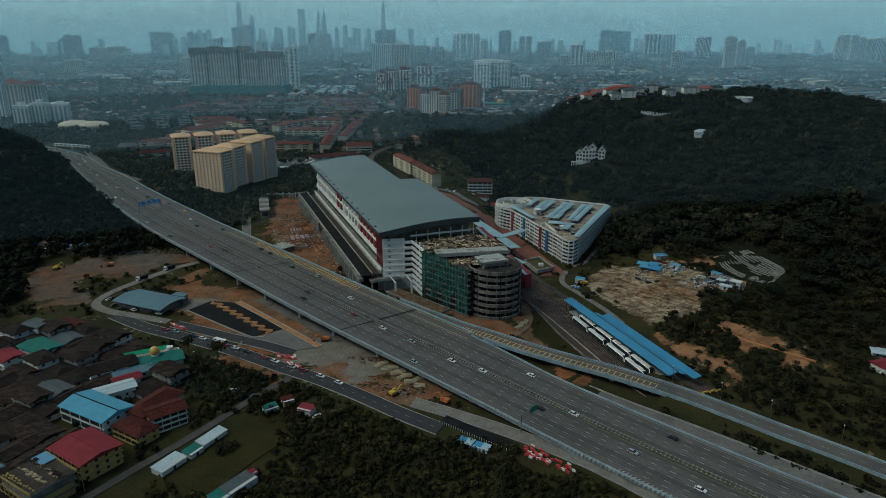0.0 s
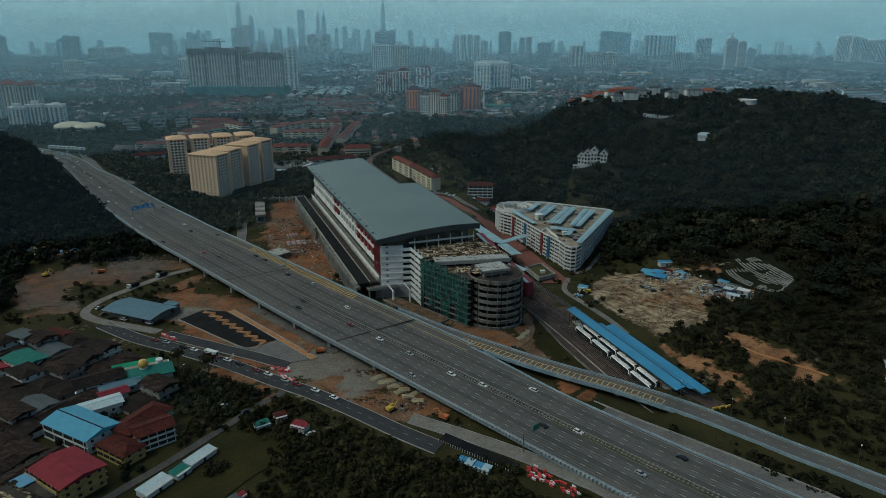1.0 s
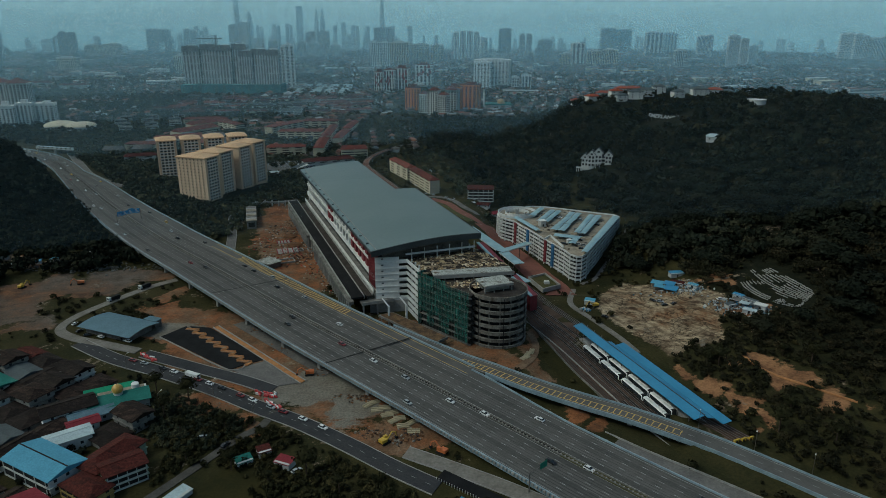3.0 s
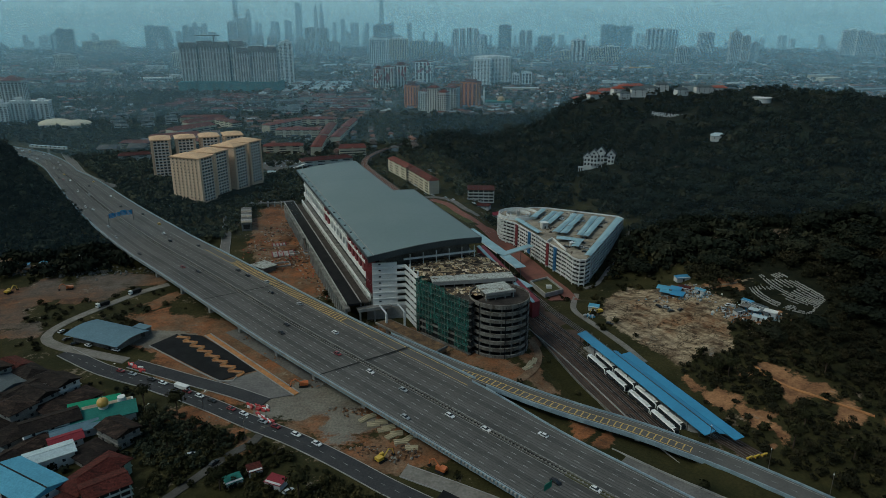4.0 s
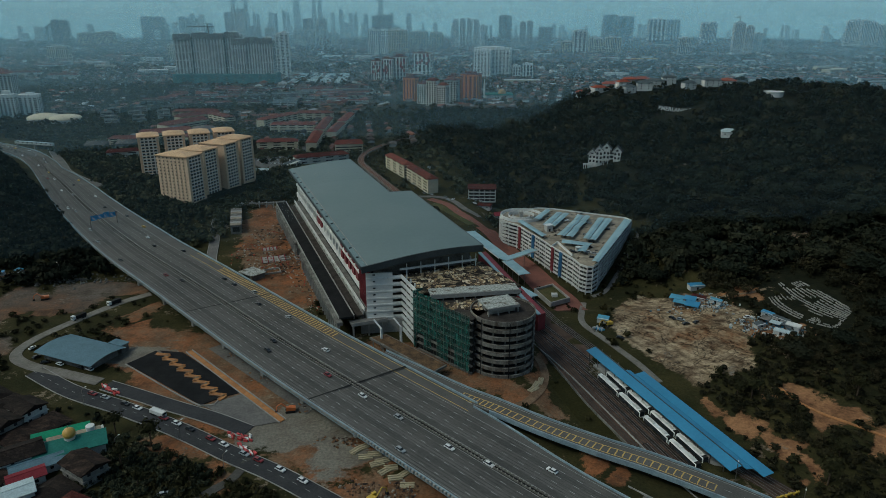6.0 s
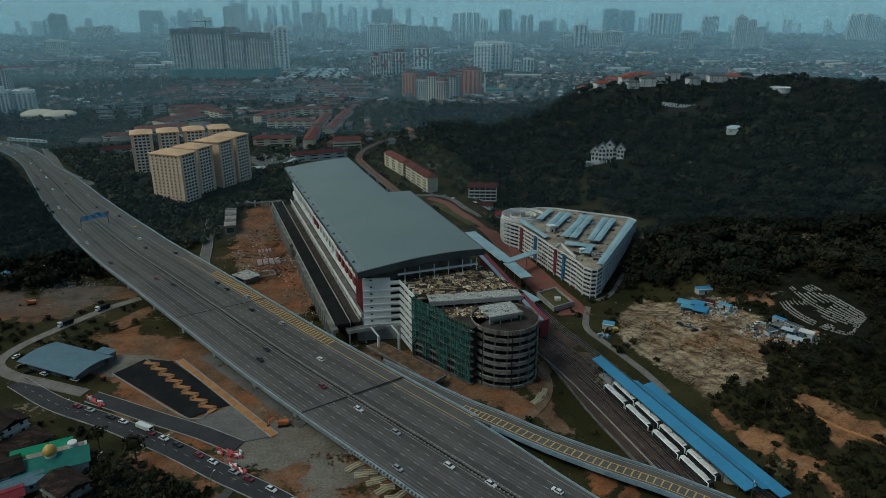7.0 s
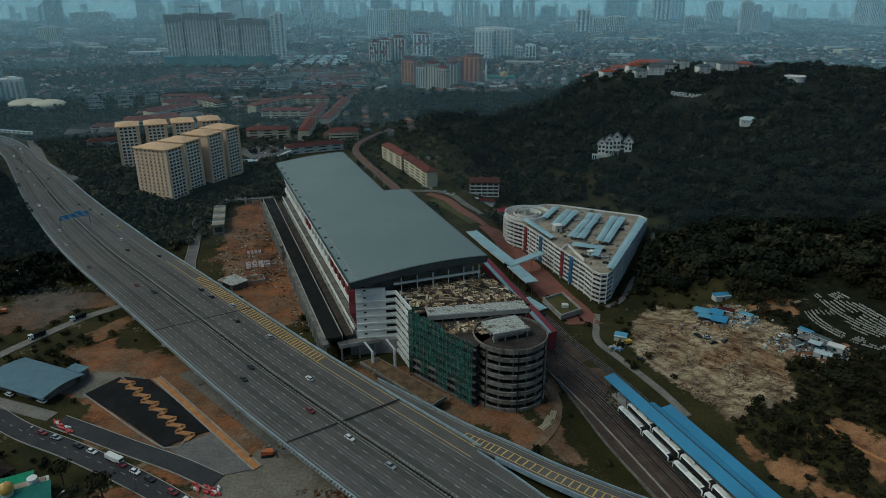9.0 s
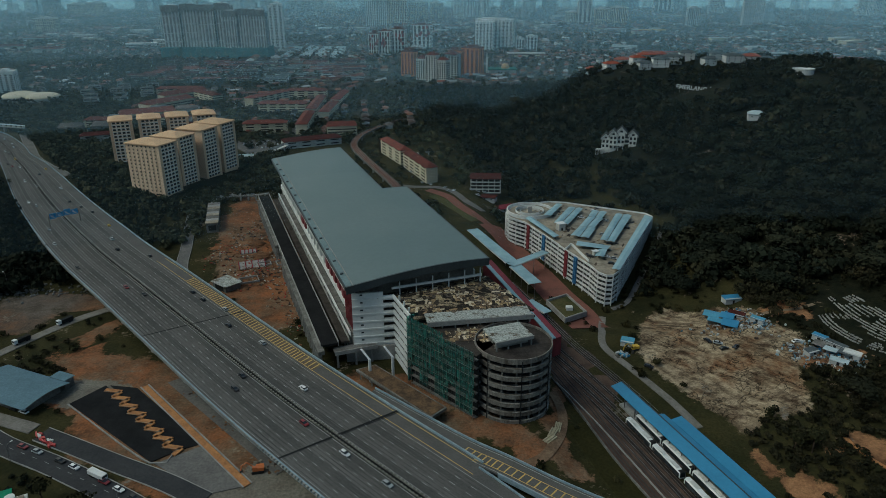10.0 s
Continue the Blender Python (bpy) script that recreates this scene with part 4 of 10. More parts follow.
            part("net_sheet", bm, NET, w)
    pole = mesh_of("scaffold_pole", rod(bmesh.new(), (0, 0, 0), (0, 0, 35.5), 0.07), STEEL)
    for i in range(17):
        piece("scaffold_pole", pole, w, pose(-2.5 + i * (ln + 2) / nx, -1.5, -1))
    rail = mesh_of("scaffold_rail", rod(bmesh.new(), (-2.5, 0, 0), (ln, 0, 0), 0.07), STEEL)
    for k in range(9):
        piece("scaffold_rail", rail, w, pose(0, -1.5, 1.5 + k * 4))
    # return of the net on the banded wall's end
    boxpart("net_return", (-3.2, -0.9, 1, -2.4, 5.0, 35), NET, w)
    # debris on the roof deck
    deb = tagged(new("roof_debris"), "heap of torn plywood sheets and broken slabs on the roof", "debris", kind="stuff")
    bm = bmesh.new()
    for _ in range(5200):
        x, y = rnd.uniform(-38, 48), rnd.uniform(340, 394)
        high = inside(offset_pts(UPPER, 1.2), x, y)
        if not high and not inside(offset_pts(ANNEX, 1.5), x, y):
            continue
        thick = noise.noise((x * 0.07, y * 0.1, 2)) + 0.5 * noise.noise((x * 0.25, y * 0.25, 6))
        if thick < (-0.12 if high else 0.05) + rnd.gauss(0, 0.12):
            continue
        s, h = rnd.uniform(0.15, 1.0) ** 2 * 2.2 + 0.2, rnd.uniform(0.03, 0.1)
        m = pose(x, y, (34.0 if high else 30.9) + rnd.uniform(0, 0.2), rnd.uniform(-4, 4), rnd.uniform(-4, 4), 8 + rnd.gauss(0, 14) + rnd.choice([0, 90]))
        n0 = len(bm.verts)
        box(bm, -s, -s * rnd.uniform(0.2, 0.7), 0, s, s * rnd.uniform(0.2, 0.5), h)
        bm.verts.ensure_lookup_table()
        for v in bm.verts[n0:]:
            v.co = m @ v.co
    part("sheets", bm, DEBRIS, deb)
    # low roof strip along the netted side and stair head
    s = tagged(new("roof_strip"), "pale weathered roof strip along the block's edge")
    s.parent, s.matrix_basis = t, wall_frame((-9, 353), (49, 361), 34)
    boxpart("slab", (6, -1.0, 0.1, 56, 6.5, 0.9), STRIP, s)
    boxpart("edge_beam", (6, -1.4, -1.6, 57, -1.0, 0.7), CONCRETE, s)
    for k in range(9):
        boxpart("column", (7 + k * 6, -0.9, -3.2, 7.6 + k * 6, -0.3, -1.6), CONCRETE, s)
    st = thing("stair_pavilion", 33.5, 343, 31, 18, "open concrete stair head with a pale flaking flat roof", "pavilion")
    boxpart("roof", (-9, -6, 4.0, 9, 6, 4.7), STRIP, st)
    boxpart("edge_beam", (-9.2, -6.2, 3.2, 9.2, -5.8, 4.75), CONCRETE, st)
    for x in (-8.6, -3, 3, 8.2):
        for y in (-5.6, 5.2):
            boxpart("post", (x, y, 0, x + 0.5, y + 0.5, 4.0), CONCRETE, st)
    boxpart("wall", (-8, -3.4, 0, 8, -3.0, 1.6), CONCRETE, st)
    boxpart("core_wall", (-7, 0.5, 0, 7, 4.5, 4.0), DARK_CONCRETE, st)


def inside(pts, x, y):
    hit = False
    for (x0, y0), (x1, y1) in zip(pts, list(pts[1:]) + [pts[0]]):
        if (y0 > y) != (y1 > y) and x < (x1 - x0) * (y - y0) / (y1 - y0) + x0:
            hit = not hit
    return hit


STRIP = mat("flaking_roof_strip", (0.36, 0.4, 0.38), (0.4, 0.31, 0.19), 0.12, 0.8, 0.9, grain=0.3)
flaked(STRIP, 0.22, (0.36, 0.37, 0.34), (0.1, 0.075, 0.05), 0.54, 0.62)
DEBRIS = palette("debris_sheets", [(0.4, 0.3, 0.17), (0.05, 0.04, 0.03), (0.55, 0.46, 0.33), (0.1, 0.08, 0.065), (0.26, 0.18, 0.1), (0.03, 0.025, 0.02), (0.06, 0.045, 0.035), (0.16, 0.11, 0.07)], 0.95, 0.5)
build_annex()


def build_drum():
    t = thing("spiral_ramp_tower", 36, 334, 0, 0, "round unfinished concrete parking ramp of stacked bands", "ramp tower")
    # Near-black core wall paints the shade between the drum's bands.
    part("inner_drum", tube(bmesh.new(), 12.5, 12.0, -6, 30.2, 40), VOID, t, "core wall in near-black painted as inner shade")
    for k in range(8):
        z = -4.2 + k * 4.32
        part("deck_ring", tube(bmesh.new(), 16.6, 11.3, z - 0.5, z, 48), BAND, t, "stained slab edge")
        part("band", tube(bmesh.new(), 16.85, 16.35, z - 0.5, z + 1.35, 56), BAND, t, "stained concrete parapet band")
        part("band_lip", tube(bmesh.new(), 16.95, 16.3, z + 1.35, z + 1.65, 56), BAND_LIP, t, "pale worn coping")
    part("top_deck", rod(bmesh.new(), (0, 0, 30.3), (0, 0, 30.9), 16.8, 48), TAR, t, "dark tarred top deck")
    part("top_parapet", tube(bmesh.new(), 17.0, 16.5, 29.6, 32.0, 56), BAND, t, "broken top parapet")
    me = mesh_of("column", box(bmesh.new(), -0.35, -0.35, -7, 0.35, 0.35, 30.6), DARK_CONCRETE)
    for k in range(16):
        a = 6.2832 * k / 16
        piece("column", me, t, pose(15.6 * math.cos(a), 15.6 * math.sin(a), 0, 0, 0, math.degrees(a)))
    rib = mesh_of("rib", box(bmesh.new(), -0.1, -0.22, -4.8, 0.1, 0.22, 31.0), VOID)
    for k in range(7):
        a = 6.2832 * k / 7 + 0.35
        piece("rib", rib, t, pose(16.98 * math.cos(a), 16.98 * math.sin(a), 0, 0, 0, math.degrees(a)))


BAND = streaked("stained_band", (0.24, 0.225, 0.2), (0.07, 0.058, 0.048), 0.92, 0.3)
BAND_LIP = mat("worn_coping", (0.33, 0.31, 0.275), (0.1, 0.082, 0.065), 0.25, 1.5, 0.9, grain=0.3)
build_drum()

# ---- rings of parapet bands ----
def band_ring(bm, pts, d0, d1, z0, z1):
    a, b = offset_pts(pts, d0), offset_pts(pts, d1)
    n = len(pts)
    rows = [[bm.verts.new((*p, z)) for p in q] for q, z in ((a, z0), (a, z1), (b, z1), (b, z0))]
    for k in range(n):
        j = (k + 1) % n
        for q in range(4):
            u, w = rows[q], rows[(q + 1) % 4]
            bm.faces.new((u[k], u[j], w[j], w[k]))
    return bm


# ---- railway ----
def build_railway():
    t = tagged(new("railway"), "ballasted railway tracks running into the terminal", "railway", kind="structure")
    L = TRACK_A.copy()
    part("ballast_bed", sweep(bmesh.new(), L, [(-15, -2.0), (18, -2.0), (17, 0), (-14, 0)]), BALLAST, t)
    for o in (-12, -8.2, -4.4, -0.6, 4.2, 12.5, 15.2):
        part("sleeper_bed", sweep(bmesh.new(), L, rect(o - 1.25, o + 1.25, -0.2, 0.05)), SLEEPER, t)
        for g in (-0.72, 0.72):
            part("rail", sweep(bmesh.new(), L, rect(o + g - 0.14, o + g + 0.14, 0, 0.2)), STEEL, t)
    # guard walls
    part("guard_wall", sweep(bmesh.new(), L, rect(-15.4, -14.9, -1.5, 0.9)), CONCRETE, t)
    return t


build_railway()


def build_platform():
    p0, p1 = np.array((93.0, 333.0)), np.array((128.0, 250.0))
    d = p1 - p0
    az = math.degrees(math.atan2(d[1], d[0]))
    ln = float(np.linalg.norm(d))
    t = thing("station_platform", p0[0], p0[1], -2.6, az, "railway platform under a long blue sheet roof", "platform")
    boxpart("platform_slab", (-6, -4, 0, ln, 6, 1.1), CONCRETE, t)
    for y0, y1, x0, x1, z0, z1 in ((-4.6, 1.2, -12, ln - 5, 6.4, 7.6), (1.2, 4.6, 12, ln - 3, 7.5, 6.8), (4.7, 9.8, 16, ln + 2, 6.9, 7.5)):
        bm = bmesh.new()
        v = [bm.verts.new(c) for c in ((x0, y0, z0), (x1, y0, z0), (x1, y1, z1), (x0, y1, z1), (x0, y0, z0 + 0.2), (x1, y0, z0 + 0.2), (x1, y1, z1 + 0.2), (x0, y1, z1 + 0.2))]
        for f in ((3, 2, 1, 0), (4, 5, 6, 7), (0, 1, 5, 4), (1, 2, 6, 5), (2, 3, 7, 6), (3, 0, 4, 7)):
            bm.faces.new([v[k] for k in f])
        part("roof", bm, BLUE_ROOF, t, "bright blue sheet roof")
    bm = box(bmesh.new(), -12, 0.9, 7.75, ln - 5, 1.4, 7.95)
    part("ridge_cap", bm, DARK_METAL, t)
    post = mesh_of("post", box(bmesh.new(), -0.15, -0.15, 0, 0.15, 0.15, 6.6), STEEL)
    for x in np.arange(-10, ln - 4, 7.0):
        for y in (-3.6, 4.0):
            piece("post", post, t, pose(x, y, 0.2))


build_platform()


def build_train(name, x, y, az, cars):
    for k in range(cars):
        gap = 17.1 * k
        c, s = math.cos(radians(az)), math.sin(radians(az))
        t = thing(name, x + c * gap, y + s * gap, -2.4, az, "white light rail carriage with dark windows on the track", "train carriage", "parked carriages")
        bm = box(bmesh.new(), 0.3, -1.35, 0.7, 16.6, 1.35, 3.6)
        bmesh.ops.bevel(bm, geom=[e for e in bm.edges if abs(e.verts[0].co.x - e.verts[1].co.x) > 1], offset=0.45, segments=3, affect="EDGES")
        part("body", bm, WHITE, t)
        for sy in (-1, 1):
            boxpart("window_band", (0.8, sy * 1.36 - 0.04, 1.2, 16.1, sy * 1.36 + 0.04, 3.05), GLASS, t)
        boxpart("roof_unit", (2.5, -0.8, 3.6, 6.5, 0.8, 3.95), OFFWHITE, t)
        boxpart("roof_unit", (10, -0.8, 3.6, 14, 0.8, 3.95), OFFWHITE, t)
        boxpart("end_glass", (16.5, -1.2, 1.2, 16.68, 1.2, 3.45), GLASS, t)
        boxpart("front_hood", (15.2, -1.1, 3.45, 16.62, 1.1, 3.68), VOID, t, "black end hood")
        boxpart("gangway", (-0.25, -0.9, 0.9, 0.3, 0.9, 3.3), VOID, t)
        for bx in (2.5, 13.5):
            boxpart("bogie", (bx - 1.2, -1.1, 0.15, bx + 1.2, 1.1, 0.75), RUBBER, t)


AZ_T = math.degrees(math.atan2(259 - 324, 112 - 87))
build_train("train_carriage", 87.2, 325.5, AZ_T, 2)
build_train("train_carriage", 100.0, 292.0, AZ_T, 2)
build_train("train_carriage", 92.3, 327.5, AZ_T, 4)


# ---- apartment blocks ----
def apartment(name, x, y, z, az, w, d, h, floors, bays, wall, roof, label, group, gap=None, faces=(0, 1, 2, 3)):
    """A slab of flats: a body, a proud roof and a window for each bay and floor."""
    t = thing(name, x, y, z, az, label, "apartment block", group)
    bm = box(bmesh.new(), -w / 2, -d / 2, -4, w / 2, d / 2, h)
    part("wall", bm, wall, t)
    for sx in (-1, 1):
        boxpart("corner_pier", (w / 2 - 2.4 if sx > 0 else -w / 2 + 0.02, -d / 2 - 0.6, -4, w / 2 - 0.02 if sx > 0 else -w / 2 + 2.4, -d / 2 + 0.1, h), wall, t)
    bm = bmesh.new()
    o = 0.9
    lo = [bm.verts.new((sx * (w / 2 + o), sy * (d / 2 + o), h)) for sx, sy in ((-1, -1), (1, -1), (1, 1), (-1, 1))]
    mi = [bm.verts.new((sx * (w / 2 + o), sy * (d / 2 + o), h + 0.8)) for sx, sy in ((-1, -1), (1, -1), (1, 1), (-1, 1))]
    hi = [bm.verts.new((sx * w * 0.2, sy * d * 0.2, h + 3.2)) for sx, sy in ((-1, -1), (1, -1), (1, 1), (-1, 1))]
    bm.faces.new(lo[::-1]), bm.faces.new(hi)
    for a, b in ((lo, mi), (mi, hi)):
        for k in range(4):
            bm.faces.new((a[k], a[(k + 1) % 4], b[(k + 1) % 4], b[k]))
    part("roof", bm, roof, t)
    fh = h / floors
    for sy, ax, ln in [((-1, 0, w), (1, 0, w), (-1, 1, d), (1, 1, d))[k] for k in faces]:
        nb = max(2, round(bays * ln / w))
        run = ln - 5.0 if ax == 0 else ln - 3.0
        cell = run / nb
        pw, ph = (cell * 0.33, fh * 0.54) if ax == 0 else (cell * 0.13, fh * 0.42)
        pane = mesh_of("window", box(bmesh.new(), -pw, -0.3, 0, pw, 0.12, ph), GLASS)
        stack = mesh_of("window_bay", box(bmesh.new(), -cell * 0.5, -0.22, 0.6, cell * 0.5, 0.1, h - 1.4) if ax == 0 else box(bmesh.new(), -cell * 0.2, -0.22, 0.6, cell * 0.2, 0.1, h - 1.4), gap or (PALE_PEACH if ax == 0 else wall))
        for b in range(nb):
            c = -run / 2 + (b + 0.5) * cell
            piece("window_bay", stack, t, pose(c, sy * d / 2, 0, 0, 0, 0 if sy < 0 else 180) if ax == 0 else pose(sy * w / 2, c, 0, 0, 0, -90 if sy < 0 else 90))
        ledge = mesh_of("window_ledge", box(bmesh.new(), -run / 2, -0.55, -0.5, run / 2, 0.1, -0.12), wall)
        for f in range(floors):
            if ax == 0:
                piece("window_ledge", ledge, t, pose(0, sy * d / 2, f * fh + fh * 0.32, 0, 0, 0 if sy < 0 else 180))
            for b in range(nb):
                c = -run / 2 + (b + 0.5) * cell
                zz = f * fh + fh * 0.32
                m = pose(c, sy * d / 2, zz, 0, 0, 0 if sy < 0 else 180) if ax == 0 else pose(sy * w / 2, c, zz, 0, 0, -90 if sy < 0 else 90)
                piece("window", pane, t, m)
    return t


U = np.array((math.cos(radians(66)), math.sin(radians(66))))
W = np.array((-U[1], U[0]))
for k in range(4):
    c = np.array((-237.0, 590.0)) + U * (13 + k * 25.8) + W * (17 + (2.5 if k % 2 else 0))
    apartment("apartment_block", c[0], c[1], 8, 66, 19.4, 34 if k == 0 else 28, 43.5 + (1.2 if k > 1 else 0), 14, 4, PEACH, PEACH_ROOF, "peach rendered apartment block with an ochre roof", "peach apartment blocks", faces=(0, 2) if k == 0 else (0,))
    if k < 3:
        j = c + U * 13.4 + W * 2
        ob = boxpart("link_wall", (-3.8, -4, -6, 3.8, 10, 41), PEACH_DARK)
        ob.matrix_basis = pose(j[0], j[1], 8, 0, 0, 66)
        tagged(ob, "recessed brown wall joining two apartment blocks", "wall", "apartment links")
for k in range(4):
    c = np.array((-330.0, 700.0)) + np.array((0.93, 0.36)) * (8 + k * 26.5)
    apartment("apartment_block", c[0], c[1], 4, 20, 21, 24, 46.5, 14, 4, PEACH, PEACH_ROOF, "peach rendered apartment block with an ochre roof", "peach apartment blocks", faces=(0, 2))


# ---- city behind ----
DARKGREY_CORE = mat("unglazed_floors", (0.14, 0.155, 0.16), (0.25, 0.265, 0.27), 0.08, 0.6, 0.9)
GREY = mat("grey_render", (0.5, 0.5, 0.49), (0.42, 0.42, 0.41), 0.03, 0.4, 0.8, grain=0.08)

def terraces():
    """Rows of low houses over the plain: walls and hipped roofs."""
    rg = np.random.default_rng(5)
    V0 = np.array([(-1, -1, 0), (1, -1, 0), (1, 1, 0), (-1, 1, 0), (-1, -1, 1), (1, -1, 1), (1, 1, 1), (-1, 1, 1)], float)
    QW = np.array([(0, 1, 5, 4), (1, 2, 6, 5), (2, 3, 7, 6), (3, 0, 4, 7)])
    R0 = np.array([(-1, -1, 0), (1, -1, 0), (1, 1, 0), (-1, 1, 0), (-0.86, -0.05, 1), (0.86, -0.05, 1), (0.86, 0.05, 1), (-0.86, 0.05, 1)], float)
    QR = np.vstack([QW, [(4, 5, 6, 7)]])
    rows = []
    cell = 150.0
    for iy in range(5, 29):
        for ix in range(-24, 25):
            cx, cy = (ix + rg.uniform(0.2, 0.8)) * cell, 100 + (iy + rg.uniform(0.2, 0.8)) * cell
            if abs(cx) > cy * 0.82 + 150:
                continue
            if cy < 1050 and cx > -60:
                continue
            if cy < 1150 and (cx < -420 or 0 < cx < 500):
                continue
            if rg.random() < (0.7 if cx < -430 and cy < 1650 else 0.14):
                continue
            ang = rg.uniform(0, math.pi)
            if -420 < cx < 0 and cy < 1600:
                ang = math.radians(rg.choice([8, 98, 60]))
            pitch = rg.uniform(22, 30)
            big = rg.random() < 0.12
            for r in range(-3, 4):
                for s in range(-4, 5):
                    if rg.random() < 0.5:
                        continue
                    lu, lv = s * 20 + rg.uniform(-1, 1), r * pitch
                    x = cx + math.cos(ang) * lu - math.sin(ang) * lv
                    y = cy + math.sin(ang) * lu + math.cos(ang) * lv
                    hl, hd, hh = rg.uniform(4.0, 8.5), rg.uniform(3.6, 5.2), rg.uniform(3.5, 6.0)
                    if big:
                        hl, hd, hh = rg.uniform(9, 16), rg.uniform(7, 10), rg.uniform(7, 12)
                        if s % 2 or r % 2:
                            continue
                    if y < 830:
                        continue
                    rows.append((x, y, hl, hd, hh, ang))
    A = np.array(rows)
    z = height(A[:, 0], A[:, 1])
    d, _ = near_line(A[:, 0], A[:, 1], CENTRE)
    keep = (d > 60) & (z < 14)
    A, z = A[keep], z[keep]
    c, s = np.cos(A[:, 5])[:, None], np.sin(A[:, 5])[:, None]

    def lay(base, over, z0, hgt):
        px, py = base[None, :, 0] * (A[:, 2] + over)[:, None], base[None, :, 1] * (A[:, 3] + over)[:, None]
        return np.stack([A[:, 0][:, None] + c * px - s * py, A[:, 1][:, None] + s * px + c * py, z0[:, None] + base[None, :, 2] * hgt[:, None]], axis=-1).reshape(-1, 3)
    n = len(A)
    q = lambda Q: (Q[None] + 8 * np.arange(n)[:, None, None]).reshape(-1, 4)
    t = tagged(new("housing_estate"), "rows of low terraced houses spread over the plain", "houses", kind="stuff")
    for nm, V, Q, m in (("house_walls", lay(V0, 0, z - 2, A[:, 4] + 2), q(QW), WALLS), ("house_roofs", lay(R0, 0.7, z + A[:, 4], A[:, 3] * 0.45), q(QR), ROOFS)):
        ob = new(nm, mesh_np(nm, V, Q, m))
        ob.parent = t
        tagged(ob, kind="stuff")


WALLS = palette("distant_house_walls", [(0.3, 0.28, 0.25), (0.2, 0.18, 0.16), (0.6, 0.6, 0.58), (0.12, 0.11, 0.1), (0.24, 0.19, 0.15), (0.15, 0.14, 0.13), (0.1, 0.09, 0.085)])
ROOFS = palette("distant_house_roofs", [(0.2, 0.07, 0.048), (0.12, 0.06, 0.046), (0.08, 0.055, 0.046), (0.1, 0.09, 0.084), (0.21, 0.095, 0.06), (0.07, 0.064, 0.06), (0.36, 0.37, 0.37), (0.06, 0.045, 0.04), (0.14, 0.07, 0.052), (0.08, 0.1, 0.115)])
terraces()


# ---- trees ----
def crown_arrays(seed, quads=70, lump=0.34, n=2):
    """A crown of unit radius: a lumpy core and many small leaf clumps, as quads."""
    rg = np.random.default_rng(seed)
    # core: a cube blown up to a ball, three quads to a side
    V, Q = [], []
    for axis in range(3):
        for sgn in (-1, 1):
            b = len(V)
            for i in range(n + 1):
                for j in range(n + 1):
                    p = np.zeros(3)
                    p[axis], p[(axis + 1) % 3], p[(axis + 2) % 3] = sgn, 2 * i / n - 1, 2 * j / n - 1
                    p /= np.linalg.norm(p)
                    V.append(p)
            for i in range(n):
                for j in range(n):
                    a = b + i * (n + 1) + j
                    Q.append((a, a + n + 1, a + n + 2, a + 1) if sgn > 0 else (a, a + 1, a + n + 2, a + n + 1))
    V = np.array(V)
    bumps = rg.normal(size=(7, 3))
    bumps /= np.linalg.norm(bumps, axis=1)[:, None]
    bumps[:, 2] = np.abs(bumps[:, 2])

    def swell(P):
        return 0.72 + lump * np.max(np.exp(6 * (P @ bumps.T - 1)), axis=1)
    V = V * swell(V)[:, None] * 0.6
    V[:, 2] *= 0.72
    V, Q = list(V), list(Q)
    P = rg.normal(size=(quads, 3))
    P /= np.linalg.norm(P, axis=1)[:, None]
    P[:, 2] = np.where(P[:, 2] < -0.35, -P[:, 2], P[:, 2])
    R = swell(P)
    for p, r in zip(P, R):
        nrm = p + rg.normal(size=3) * 0.45
        nrm /= np.linalg.norm(nrm)
        t = np.cross(nrm, rg.normal(size=3))
        t /= np.linalg.norm(t)
        w = np.cross(nrm, t)
        s = rg.uniform(0.1, 0.25) * (0.5 if quads > 100 else 1.0 if quads > 40 else 1.25 if quads > 20 else 1.7)
        c = p * r * rg.uniform(0.72, 1.12) * np.array((1, 1, 0.74))
        b = len(V)
        for e, f in ((-1, -0.6), (0.7, -1), (1, 0.7), (-0.6, 1)):
            V.append(c + t * s * e + w * s * f + nrm * s * rg.uniform(-0.5, 0.3))
        Q.append((b, b + 1, b + 2, b + 3))
    return np.array(V), np.array(Q)


def wood(name, X, Y, Z, R, squash, tone, variants, label, kind="stuff", leaf=None):
    """Many crowns joined into one object."""
    rg = np.random.default_rng(len(X))
    pick = rg.integers(0, len(variants), len(X))
    VV, QQ, TT, base = [], [], [], 0
    for k, (V, Q) in enumerate(variants):
        sel = np.where(pick == k)[0]
        if not len(sel):
            continue
        a = rg.uniform(0, 6.283, len(sel))
        c, s = np.cos(a)[:, None], np.sin(a)[:, None]
        r = R[sel][:, None]
        x = X[sel][:, None] + r * (c * V[None, :, 0] - s * V[None, :, 1])
        y = Y[sel][:, None] + r * (s * V[None, :, 0] + c * V[None, :, 1])
        zz = Z[sel][:, None] + r * squash[sel][:, None] * V[None, :, 2]
        VV.append(np.stack([x, y, zz], axis=-1).reshape(-1, 3))
        QQ.append((Q[None] + base + len(V) * np.arange(len(sel))[:, None, None]).reshape(-1, 4))
        TT.append(np.repeat(tone[sel], len(V)))
        base += len(V) * len(sel)
    ob = new(name, mesh_np(name, np.vstack(VV), np.vstack(QQ), leaf or LEAF, np.concatenate(TT)))
    return tagged(ob, label, "woods", kind=kind)


